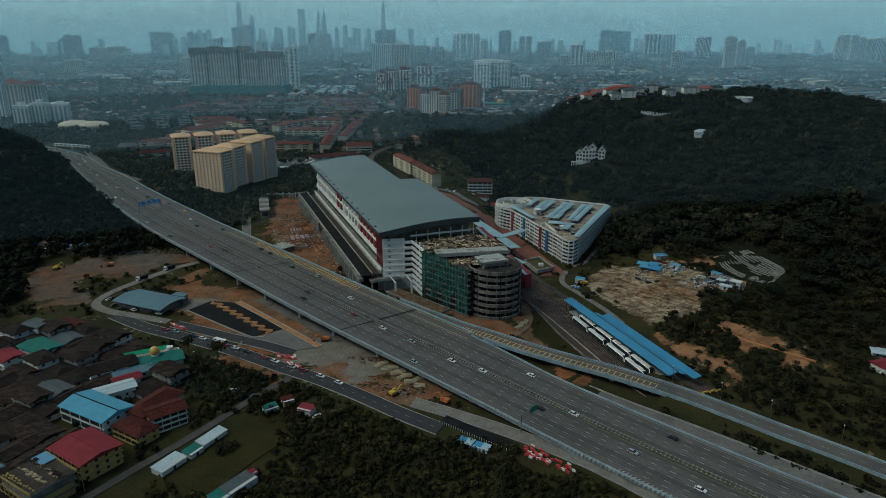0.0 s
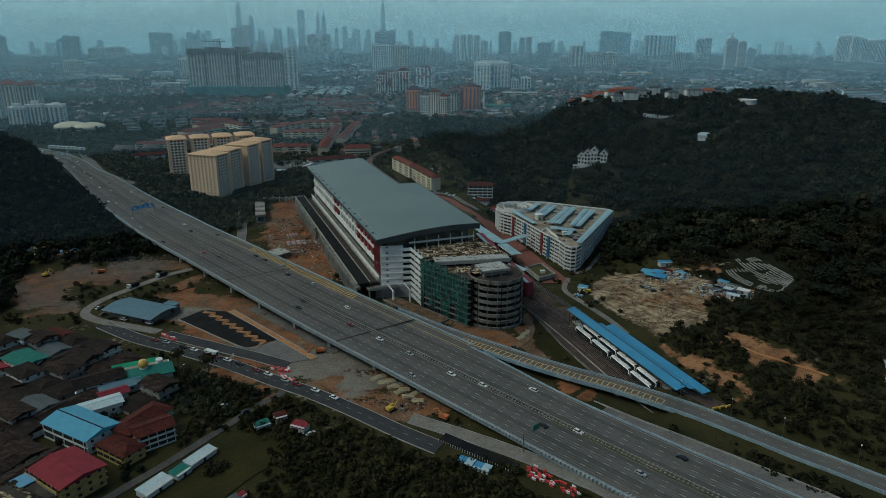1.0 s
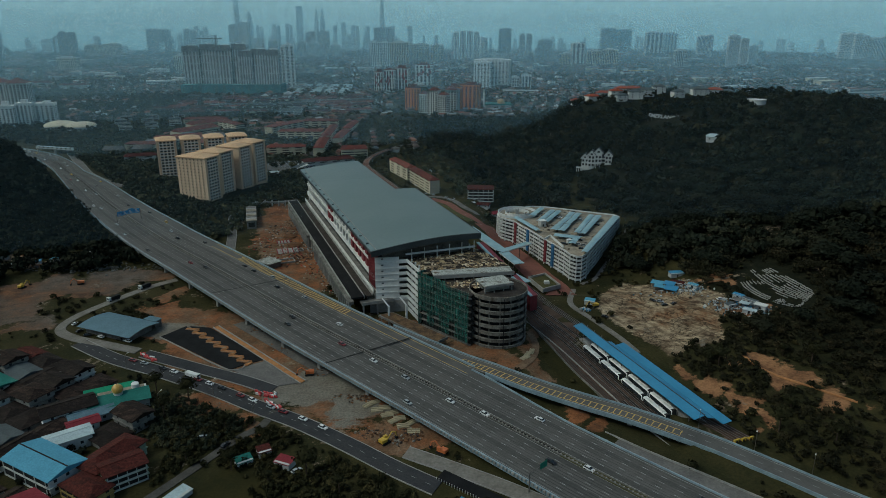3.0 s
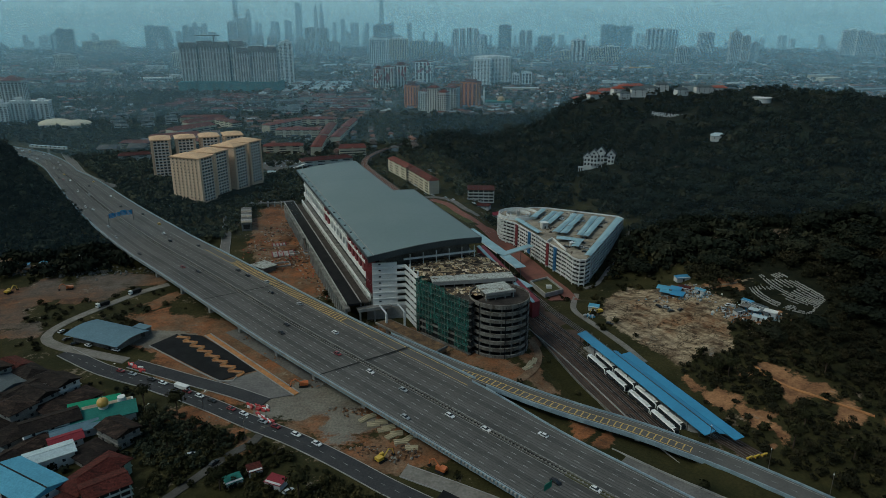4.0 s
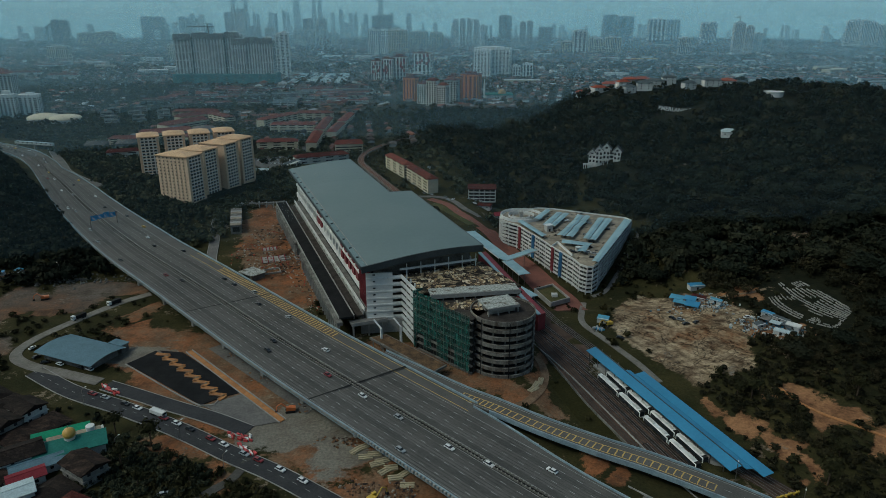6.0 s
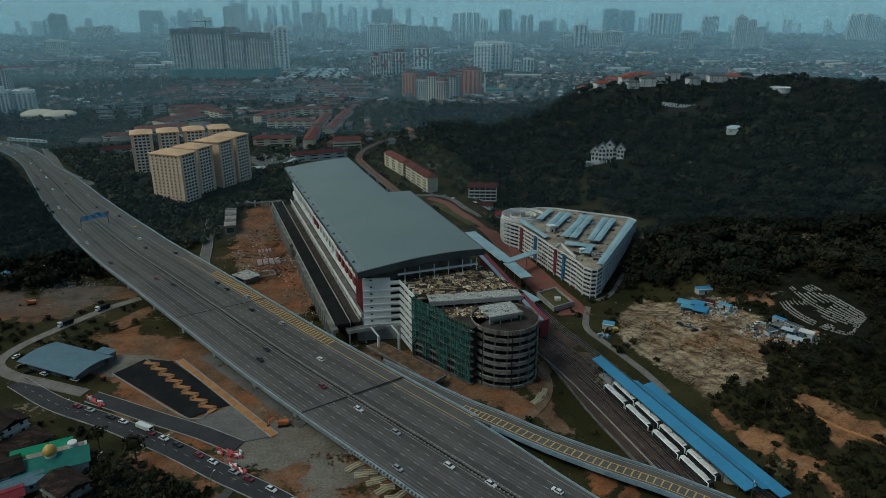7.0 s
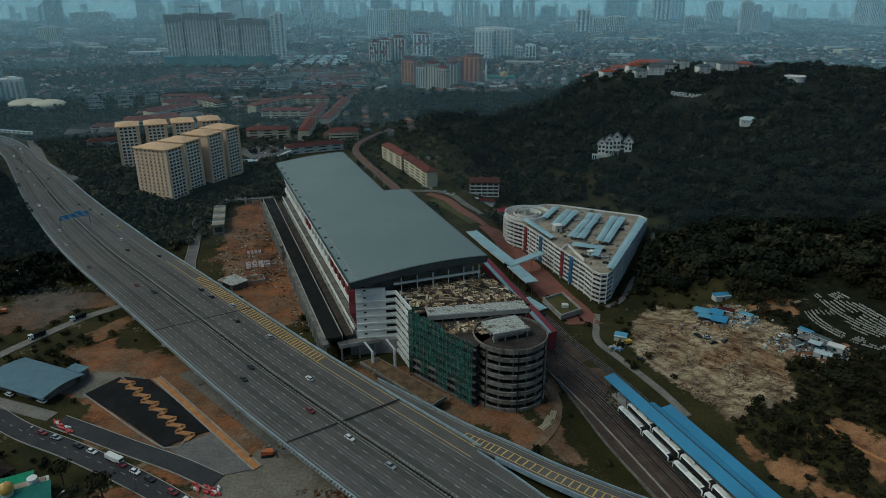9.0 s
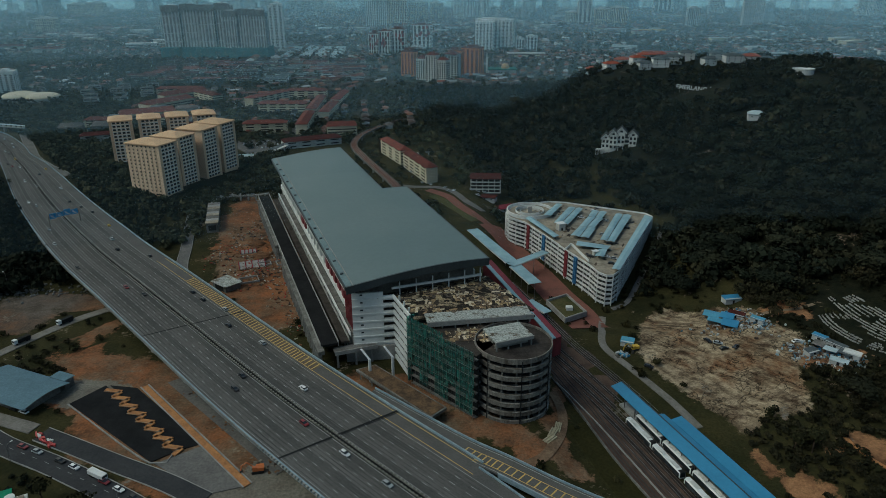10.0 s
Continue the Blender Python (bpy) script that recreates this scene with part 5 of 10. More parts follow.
ALL_LINES = [(CENTRE, 26), (RAMP, 11), (VILLAGE_ROAD, 8), (SERVICE_ROAD, 8), (NEW_ROAD, 8), (ACCESS_ROAD, 7), (LANE, 4), (TRACK_A, 24)]


def clear_of_roads(x, y, extra=0.0):
    ok = np.ones(x.shape, bool)
    for line, w in ALL_LINES:
        d, _ = near_line(x, y, line)
        ok &= d > w + extra
    return ok


def hill_edge(y):
    """Where the eastern wood begins."""
    return np.interp(y, [120, 200, 240, 300, 330, 440, 450, 480, 570, 590, 640, 800, 1000, 1150], [205, 172, 150, 146, 156, 190, 130, 140, 172, 90, 62, 14, -40, -60])


def scatter(n, x0, x1, y0, y1, seed):
    rg = np.random.default_rng(seed)
    return rg.uniform(x0, x1, n), rg.uniform(y0, y1, n), rg


def build_woods():
    vs = [crown_arrays(k, 62, 0.4, 1) for k in range(8)]
    lite = [crown_arrays(20 + k, 8, 0.34, 1) for k in range(4)]
    mid = [crown_arrays(30 + k, 32, 0.4, 1) for k in range(6)]
    # eastern hill
    x, y, rg = scatter(16800, -60, 900, 130, 1080, 1)
    r = rg.uniform(3.0, 6.2, len(x)) * np.where(rg.random(len(x)) < 0.1, 1.5, 1.0)
    ok = (x > hill_edge(y)) & clear_of_roads(x, y) & (x < y * 0.8 + 90)
    for cx, cy, rx, ry in ((190, 700, 24, 22), (310, 792, 46, 30), (404, 758, 17, 24), (318, 686, 11, 13), (184, 298, 17, 12), (198, 280, 20, 12), (150, 268, 9, 22), (141, 292, 8, 14), (231, 388, 26, 38), (200, 362, 17, 15), (275, 876, 70, 34), (370, 862, 60, 18), (140, 606, 44, 16)):
        ok &= np.hypot((x - cx) / rx, (y - cy) / ry) > 1
    ok &= ~within(offset_pts(PARK, -7), x, y) & (poly_depth(ROCK, x, y) < -r * 0.9)
    r = np.where((y < 352) & (x < 270), r * 0.5, r)
    x, y, r = x[ok], y[ok], r[ok]
    fine = [crown_arrays(110 + k, 140, 0.4, 1) for k in range(6)]
    for sel, kinds, leaf in ((y < 430, fine, LEAF_SCRUB), ((y >= 430) & (y < 600), vs, LEAF_DARK), (y >= 600, mid, LEAF_DARK)):
        u, v, q = x[sel], y[sel], r[sel]
        wood("hill_wood", u, v, height(u, v) + q * 0.75, q, rg.uniform(0.85, 1.35, len(u)), rg.random(len(u)), kinds, "dense dark green wood covering the hill", leaf=leaf)
    # broad spreading crowns at the wood's edge
    x, y, rg = scatter(150, 150, 330, 330, 640, 41)
    ok = (x > hill_edge(y) + 8) & ~within(offset_pts(PARK, -12), x, y) & (np.hypot((x - 231) / 32, (y - 388) / 44) > 1) & (np.hypot((x - 200) / 24, (y - 362) / 22) > 1) & (poly_depth(ROCK, x, y) < -9)
    x, y = x[ok], y[ok]
    r = rg.uniform(6, 10.5, len(x))
    wood("spreading_trees", x, y, height(x, y) + r * 0.8, r, rg.uniform(0.5, 0.75, len(x)), rg.random(len(x)) * 0.8, [crown_arrays(70 + k, 560, 0.55, 1) for k in range(5)], "broad spreading trees at the edge of the wood", leaf=LEAF_DARK)
    # scrub between the slip road, the railway and the wood
    x, y, rg = scatter(6400, 118, 330, 120, 470, 42)
    r = rg.uniform(0.6, 2.3, len(x))
    ok = clear_of_roads(x, y, 1.5) & (blob(x, y, SOIL, 0 * x) < 0.2 + 0.5 * (rg.random(len(x)) < 0.12)) & (blob(x, y, STONE, 0 * x) < 0.25) & (poly_depth(ROCK, x, y) < 1) & (x > np.interp(y, [120, 235, 300, 345, 400, 470], [150, 128, 128, 118, 196, 196])) & ~within(offset_pts(PARK, -5), x, y)
    ok &= np.hypot((x - 231) / 22, (y - 388) / 34) > 1
    ok &= ~((x > 78) & (x < 136) & (y > 235) & (y < 350))
    x, y, r = x[ok], y[ok], r[ok]
    wood("east_scrub", x, y, height(x, y) + r * 0.45, r, rg.uniform(0.7, 1.2, len(x)), rg.random(len(x)) * 0.8, mid, "dark scrub between railway and wood", leaf=LEAF_SCRUB)
    # western wood beyond and beside the highway
    x, y, rg = scatter(13000, -900, -205, 330, 1040, 2)
    r = rg.uniform(3.4, 6.4, len(x)) * np.where((x < -545) & (y > 800), 1.9, 1.0)
    d = HIGHWAY[np.argmin(np.abs(HIGHWAY[None, :, 1] - y[:, None]), axis=1), 0] - x
    west = (d > 1) & (y > np.where(x < -300 - (y - 370) * 0.5, 326, 430))
    ok = west & clear_of_roads(x, y, 1) & (-x < y * 0.8 + 70)
    for cx, cy, rx, ry in ((-262, 400, 42, 36), (-318, 448, 28, 8), (-225, 425, 45, 22)):
        ok &= np.hypot((x - cx) / rx, (y - cy) / ry) > 1
    x, y, r = x[ok], y[ok], r[ok]
    wood("roadside_wood", x, y, height(x, y) + r * 0.7, r, rg.uniform(0.85, 1.3, len(x)), rg.random(len(x)) * 0.85, vs, "dark wood on the slope beside the highway", leaf=LEAF_DARK)
    # slope between highway and apartments
    x, y, rg = scatter(6800, -600, -150, 500, 1060, 3)
    r = rg.uniform(2.6, 5.4, len(x))
    ok = clear_of_roads(x, y, 1)
    d = HIGHWAY[np.argmin(np.abs(HIGHWAY[None, :, 1] - y[:, None]), axis=1), 0]
    ok &= x > d
    for cx, cy, rx, ry in ((-230, 650, 34, 60), (-265, 630, 26, 26), (-285, 715, 75, 30), (-150, 545, 34, 72), (-130, 760, 40, 50), (-440, 872, 30, 12), (-411, 806, 26, 12), (-435, 1100, 46, 14), (-378, 1062, 34, 28), (-355, 897, 32, 14), (-310, 846, 28, 14), (-272, 1045, 30, 40), (-218, 1020, 60, 90), (-221, 850, 40, 20), (-176, 930, 20, 110), (-214, 775, 40, 44)):
        r = np.where(np.hypot((x - cx) / rx, (y - cy) / ry) < 1.15, r * 0.8, r)
        ok &= np.hypot((x - cx) / rx, (y - cy) / ry) > 1
    x, y, r = x[ok], y[ok], r[ok]
    wood("slope_wood", x, y, height(x, y) + r * 0.6, r, rg.uniform(0.85, 1.25, len(x)), rg.random(len(x)), mid, "trees on the slope below the apartments", leaf=LEAF_MID)
    # estate behind the terminal
    x, y, rg = scatter(3600, -480, 84, 560, 1130, 13)
    r = rg.uniform(2.2, 5.0, len(x))
    ok = clear_of_roads(x, y, 6) & (x < hill_edge(y) - 2)
    for cx, cy, rx, ry in ((-230, 650, 36, 62), (-285, 715, 78, 32), (-214, 735, 34, 30), (50, 632, 22, 16), (60, 606, 20, 10), (112, 600, 18, 8), (28, 590, 22, 44), (-39, 724, 20, 38), (-10, 668, 20, 32), (-272, 1045, 30, 40), (-218, 1082, 42, 14), (-228, 970, 44, 14), (-221, 850, 36, 14), (-176, 930, 14, 110), (-157, 995, 12, 90),
                           (-150, 787, 40, 20), (-440, 872, 32, 14), (-435, 1102, 46, 14), (-378, 1062, 36, 30), (-200, 910, 60, 16), (-130, 740, 40, 50), (-355, 897, 32, 16), (-310, 846, 28, 14), (-8, 640, 24, 40)):
        ok &= np.hypot((x - cx) / rx, (y - cy) / ry) > 1
    ok &= ~within(offset_pts(PARK, -4), x, y) & (np.hypot((x + 165) / 34, (y - 545) / 74) > 1)
    dl, _ = near_line(x, y, LRT)
    ok &= dl > 9
    lu = (x + 41) * -0.38 + (y - 371) * 0.925
    lv = (x + 41) * 0.925 + (y - 371) * 0.38
    ok &= ~((lu < 256) & (lv > -36) & (lv < 84))
    x, y, r = x[ok], y[ok], r[ok]
    wood("estate_trees", x, y, height(x, y) + r * 0.6, r, rg.uniform(0.85, 1.25, len(x)), rg.random(len(x)), mid, "trees among the flats behind the terminal", leaf=LEAF_MID)
    # foreground thicket
    x, y, rg = scatter(6200, -120, 80, 120, 260, 4)
    r = rg.uniform(0.6, 1.9, len(x)) * np.where(rg.random(len(x)) < 0.12, 1.5, 1.0)
    vr = np.interp(x, VILLAGE_ROAD[:, 0], VILLAGE_ROAD[:, 1])
    ok = (y < vr - 7) & clear_of_roads(x, y, 0.5) & (np.hypot((x + 98) / 24, (y - 203) / 26) > 1) & (np.hypot((x + 60) / 12, (y - 234) / 9) > 1) & (np.hypot((x - 47) / 15, (y - 195) / 9) > 1)
    x, y, r = x[ok], y[ok], r[ok]
    wood("thicket", x, y, height(x, y) + r * 0.5, r, rg.uniform(0.8, 1.2, len(x)), rg.random(len(x)), vs, "dark thicket of shrubs and low trees")
    # grove by the village, bushes of the site and the railway verge
    x, y, rg = scatter(900, -330, 230, 225, 460, 6)
    r = rg.uniform(0.8, 2.8, len(x))
    ok = clear_of_roads(x, y, 0.5) & (blob(x, y, SOIL + PAVED, 0 * x) < 0.35) & (blob(x, y, STONE, 0 * x) < 0.2) & (poly_depth(ROCK, x, y) < 2)
    ok &= ~((x > -45) & (x < 60) & (y > 320)) & ~((x > 78) & (x < 142) & (y > 240) & (y < 345)) & ~((x < -125) & (y < 330))
    x, y, r = x[ok], y[ok], r[ok]
    wood("site_bushes", x, y, height(x, y) + r * 0.5, r, rg.uniform(0.8, 1.2, len(x)), rg.random(len(x)), vs, "bushes and weeds on the verges")
    x, y, rg = scatter(620, -150, -92, 238, 280, 8)
    r = rg.uniform(0.7, 1.9, len(x))
    vr = np.interp(x, VILLAGE_ROAD[:, 0], VILLAGE_ROAD[:, 1])
    ok = (y < vr - 13) & (y > 232 - (x + 92) * 0.25) & clear_of_roads(x, y, 1)
    x, y, r = x[ok], y[ok], r[ok]
    wood("village_grove", x, y, height(x, y) + r * 0.6, r, rg.uniform(0.9, 1.3, len(x)), rg.random(len(x)), vs, "grove of trees between village and road", leaf=LEAF_MID)
    # trees among the distant houses
    x, y, rg = scatter(26000, -3400, 3400, 0, 1, 7)
    y = 830 + 3700 * y ** 1.7
    patch = np.array([noise.noise((a * 0.004, b * 0.004, 7)) for a, b in zip(x, y)])
    x = x * (y + 250) / 4500
    r = rg.uniform(2.6, 5.5, len(x)) * (1 + y / 2600)
    d, _ = near_line(x, y, CENTRE)
    ok = (np.abs(x) < y * 0.82 + 150) & (patch > -0.3 + rg.normal(0, 0.2, len(x))) & (d > 32) & ~((y < 1500) & (x > -350) & (x < 700) & (rg.random(len(x)) < 0.5))
    x, y, r = x[ok], y[ok], r[ok]
    ex, ey, rw = scatter(3800, -1500, -330, 1000, 1800, 55)
    er = rw.uniform(4, 8, len(ex))
    dd, _ = near_line(ex, ey, CENTRE)
    ok = (dd > 30) & (-ex < ey * 0.82 + 100) & (rw.random(len(ex)) < np.where(ey > 1450, 0.45, 0.9)) & ~((ex > -480) & (ey < 1125)) & (np.hypot((ex + 668) / 60, (ey - 1060) / 44) > 1) & (np.hypot((ex + 850) / 130, (ey - 1180) / 130) > 1)
    x, y, r = np.concatenate([x, ex[ok]]), np.concatenate([y, ey[ok]]), np.concatenate([r, er[ok]])
    wood("plain_trees", x, y, height(x, y) + r * 0.5, r, rg.uniform(0.7, 1.0, len(x)), rg.random(len(x)) * 0.8, lite, "trees scattered among the distant houses")


build_woods()


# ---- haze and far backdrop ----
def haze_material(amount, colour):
    # Pale blue see-through tint imitating haze; it thins out with height.
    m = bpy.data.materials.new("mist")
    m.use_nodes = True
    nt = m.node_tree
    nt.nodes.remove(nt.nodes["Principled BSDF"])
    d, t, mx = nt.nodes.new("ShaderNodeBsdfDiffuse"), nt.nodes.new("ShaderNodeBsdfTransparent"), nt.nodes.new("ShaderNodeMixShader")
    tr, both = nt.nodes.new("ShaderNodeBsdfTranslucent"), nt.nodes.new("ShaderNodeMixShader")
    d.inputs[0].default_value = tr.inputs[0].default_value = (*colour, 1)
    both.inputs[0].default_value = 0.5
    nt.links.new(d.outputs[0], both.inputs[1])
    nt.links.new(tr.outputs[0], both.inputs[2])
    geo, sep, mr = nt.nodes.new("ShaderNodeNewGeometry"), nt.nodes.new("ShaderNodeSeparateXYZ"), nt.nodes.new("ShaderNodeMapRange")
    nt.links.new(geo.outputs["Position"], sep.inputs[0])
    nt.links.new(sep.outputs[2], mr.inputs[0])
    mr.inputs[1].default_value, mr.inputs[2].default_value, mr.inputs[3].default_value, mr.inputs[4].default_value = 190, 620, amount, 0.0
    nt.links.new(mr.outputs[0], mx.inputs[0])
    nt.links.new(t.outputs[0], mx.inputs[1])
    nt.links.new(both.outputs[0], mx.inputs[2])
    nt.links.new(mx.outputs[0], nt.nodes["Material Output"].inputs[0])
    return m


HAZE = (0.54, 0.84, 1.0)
# Added upright sheets that stand in for distance haze over the plain.
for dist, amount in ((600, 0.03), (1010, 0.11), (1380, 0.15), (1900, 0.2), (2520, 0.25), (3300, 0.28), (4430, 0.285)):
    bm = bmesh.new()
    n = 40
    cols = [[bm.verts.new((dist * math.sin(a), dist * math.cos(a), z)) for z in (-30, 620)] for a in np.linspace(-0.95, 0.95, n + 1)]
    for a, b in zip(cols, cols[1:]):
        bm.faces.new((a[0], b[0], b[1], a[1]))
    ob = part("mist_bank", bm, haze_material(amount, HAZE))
    tagged(ob, "thin see-through sheet imitating distance haze over the plain", "mist", kind="structure")

bd = bpy.data.materials.new("far_sky")
bd.use_nodes = True
nt = bd.node_tree
nt.nodes.remove(nt.nodes["Principled BSDF"])
em, geo, sep = nt.nodes.new("ShaderNodeEmission"), nt.nodes.new("ShaderNodeNewGeometry"), nt.nodes.new("ShaderNodeSeparateXYZ")
nt.links.new(geo.outputs["Position"], sep.inputs[0])
mr = nt.nodes.new("ShaderNodeMapRange")
mr.inputs[1].default_value, mr.inputs[2].default_value = 60, 480
nt.links.new(sep.outputs[2], mr.inputs[0])
mp = nt.nodes.new("ShaderNodeMapping")
mp.inputs["Scale"].default_value = (0.001, 0.001, 0.008)
nt.links.new(geo.outputs["Position"], mp.inputs[0])
cloud = noise_node(nt, mp.outputs[0], 1.0, 5, 0.6)
skyc = ramp2(nt, mr.outputs[0], (0.27, 0.43, 0.48), (0.52, 0.63, 0.63), 0.0, 1.0)
nt.links.new(mixc(nt, 1.0, skyc, ramp2(nt, cloud, (0.9,) * 3, (1.12,) * 3, 0.35, 0.65), "MULTIPLY"), em.inputs[0])
em.inputs[1].default_value = 1.0
nt.links.new(em.outputs[0], nt.nodes["Material Output"].inputs[0])
bm = bmesh.new()
cols = [[bm.verts.new((4960 * math.sin(a), 4960 * math.cos(a), z)) for z in (-40, 900)] for a in np.linspace(-1.1, 1.1, 49)]
for a, b in zip(cols, cols[1:]):
    bm.faces.new((a[0], b[0], b[1], a[1]))
tagged(part("backdrop", bm, bd), "pale hazy sky and far horizon", "sky", kind="structure")


# ---- village ----
def hue(name, c, k=0.72, rough=0.84):
    return mat(name, c, tuple(v * k for v in c), 0.2, 1.4, rough, grain=0.2)


YARD_WALL = hue("dim_plaster", (0.26, 0.25, 0.23), 0.6)
RUST = hue("rusty_roof", (0.028, 0.018, 0.015), 0.6)
BROWN = hue("brown_roof", (0.021, 0.017, 0.016), 0.7)
RED_SHEET = hue("red_sheet_roof", (0.2, 0.032, 0.042), 0.8)
TEAL_SHEET = hue("teal_sheet_roof", (0.035, 0.15, 0.125), 0.8)
GREY_SHEET = hue("grey_sheet_roof", (0.09, 0.105, 0.11), 0.8)
PALE_SHEET = hue("pale_sheet_roof", (0.42, 0.5, 0.52), 0.85)
SLATE_BLUE = hue("slate_blue_roof", (0.12, 0.19, 0.23), 0.85)
SKY_SHEET = hue("sky_blue_roof", (0.11, 0.3, 0.42), 0.88)
DARK_RED = hue("dark_red_roof", (0.07, 0.018, 0.015), 0.8)
flaked(RUST, 0.3, (0.019, 0.0135, 0.0115), (0.05, 0.033, 0.026), 0.47, 0.6)
flaked(BROWN, 0.22, (0.016, 0.0125, 0.0115), (0.034, 0.025, 0.021), 0.48, 0.6)
flaked(DARK_RED, 0.25, (0.075, 0.02, 0.016), (0.04, 0.015, 0.0125), 0.48, 0.62)
GREEN_WALL = hue("pale_green_wall", (0.3, 0.38, 0.3), 0.8)
OCHRE_WALL = hue("ochre_wall", (0.38, 0.28, 0.11), 0.75)


def house(name, x, y, az, w, d, h, wall, roof, label, hip=False, rise=None, storeys=1, over=0.9, group="village houses", category="house", z=None, split=False):
    """A house: walls, a pitched roof with overhang, doors and windows."""
    g = ground_z(x, y) if z is None else z
    t = thing(name, x, y, g, az, label, category, group)
    boxpart("wall", (-w / 2, -d / 2, -1.5, w / 2, d / 2, h), wall, t)
    r = rise if rise is not None else d * 0.2
    bm = bmesh.new()
    hw, hd = w / 2 + over, d / 2 + over
    inx = hw - (d * 0.45 if hip else 0)
    lo = [bm.verts.new(p) for p in ((-hw, -hd, h - 0.25), (hw, -hd, h - 0.25), (hw, hd, h - 0.25), (-hw, hd, h - 0.25))]
    ri = [bm.verts.new(p) for p in ((-inx, 0, h + r), (inx, 0, h + r))]
    up = [bm.verts.new((v.co.x, v.co.y, h)) for v in lo]
    bm.faces.new(lo[::-1])
    for k in range(4):
        bm.faces.new((lo[k], lo[(k + 1) % 4], up[(k + 1) % 4], up[k]))
    bm.faces.new((up[0], up[1], ri[1], ri[0])), bm.faces.new((up[2], up[3], ri[0], ri[1]))
    bm.faces.new((up[1], up[2], ri[1])), bm.faces.new((up[3], up[0], ri[0]))
    part("roof", bm, roof, t)
    if split:
        boxpart("ridge_gap", (-inx, -0.25, h + r - 0.12, inx, 0.25, h + r + 0.12), VOID, t)
    else:
        boxpart("ridge_cap", (-inx, -0.2, h + r - 0.1, inx, 0.2, h + r + 0.1), roof, t)
    n = max(2, int(w / (7.0 if group == "village houses" else 14.0 if group == "red roofed flats" else 6.8)))
    fh = h / storeys
    pane = mesh_of("window", box(bmesh.new(), -0.6 * (8 if group == "red roofed flats" else 1), -0.06, 0, 0.6 * (8 if group == "red roofed flats" else 1), 0.06, min(1.3, fh * 0.42)), GLASS)
    for f in range(storeys):
        for k in range(n):
            for sy in ((-1, 1) if group == "red roofed flats" and abs(math.cos(radians(az))) < 0.6 else (-1,)):
                piece("window", pane, t, pose(-w / 2 + (k + 0.5) * w / n, sy * d / 2, f * fh + fh * 0.38))
        for k in range(max(1, int(d / 4))):
            for sx in (1,):
                piece("window", pane, t, pose(sx * w / 2, -d / 2 + (k + 0.5) * d / max(1, int(d / 4)), f * fh + fh * 0.38, 0, 0, 90))
        if f:
            boxpart("floor_ledge", (-w / 2 - 0.5, -d / 2 - 0.5, f * fh - 0.15, w / 2 + 0.5, d / 2 + 0.5, f * fh + 0.1), wall, t)
    return t


house("house", -165.5, 224, -25, 30, 14, 7.5, WHITE, SKY_SHEET, "white two-storey hall under a sky blue sheet roof", False, 2.2, 2, split=True)
house("house", -153, 194, -29, 22, 16, 9, OCHRE_WALL, RED_SHEET, "ochre three-storey house under a red sheet roof", False, 1.6, 3)
house("house", -166, 241, 32, 17, 8, 6, OFFWHITE, PALE_SHEET, "low white house under a pale sheet roof", False, 1.0, 1)
house("house", -140, 229, 62, 22, 12, 6.5, GREEN_WALL, DARK_RED, "pale green house under a dark red roof", True, 2.4, 2)
house("house", -131, 221, 35, 15, 10, 8, GREEN_WALL, DARK_RED, "pale green three-storey house under a dark red roof", False, 1.6, 3)
house("house", -141, 212, -27, 18, 9, 5.5, OCHRE_WALL, DARK_RED, "ochre house under a dark red roof", True, 2.2, 2)
house("house", -231, 282, -27, 20, 12, 6, OFFWHITE, TEAL_SHEET, "white house under a teal sheet roof", False, 1.0, 2)
house("house", -243, 272, -27, 14, 10, 6, WHITE, RED_SHEET, "white house under a red sheet roof", False, 1.4, 2)
house("house", -248, 305, -20, 13, 8, 8, GREY, GREY_SHEET, "three-storey grey house with a flat sheet roof", False, 0.5, 3)
house("house", -179, 262, 32, 22, 11, 6, WHITE, BROWN, "white two-storey house under a brown roof", False, 2.2, 2)
house("house", -192, 186, -27, 12, 8, 5, OFFWHITE, SLATE_BLUE, "white house under a slate blue roof", False, 1.4, 1)
house("house", -167, 260, 32, 18, 9, 4, GREY, SLATE_BLUE, "low grey shed under a slate blue roof", False, 1.2, 1)
house("house", -166, 252, 32, 12, 6, 4.5, OFFWHITE, RED_SHEET, "small house under a faded red roof", False, 1.2, 1)
# unfinished house with a scaffold
t = thing("unfinished_house", -162, 177, 0, -28, "unfinished ochre house wrapped in a timber scaffold", "house", "village houses")
for f in range(3):
    boxpart("floor_slab", (-11, -8, f * 3.2 + 2.9, 11, 8, f * 3.2 + 3.2), DARK_CONCRETE, t)
    boxpart("wall", (-10, -7, f * 3.2 - 0.4, 10, 7, f * 3.2 + 2.9), OCHRE_WALL if f < 2 else DARK_CONCRETE, t)
    for sy in (-9, 9):
        part("scaffold_rail", rod(bmesh.new(), (-12, sy, f * 3.2 + 1.6), (12, sy, f * 3.2 + 1.6), 0.12), OCHRE_WALL, t)
for k in range(9):
    for sy in (-9, 9):
        part("scaffold_pole", rod(bmesh.new(), (-12 + k * 3, sy, -0.5), (-12 + k * 3, sy, 11.5), 0.12), OCHRE_WALL, t)
boxpart("roof_tar", (-10.6, -7.6, 9.6, 10.6, 7.6, 9.9), TAR, t, "dark littered roof")
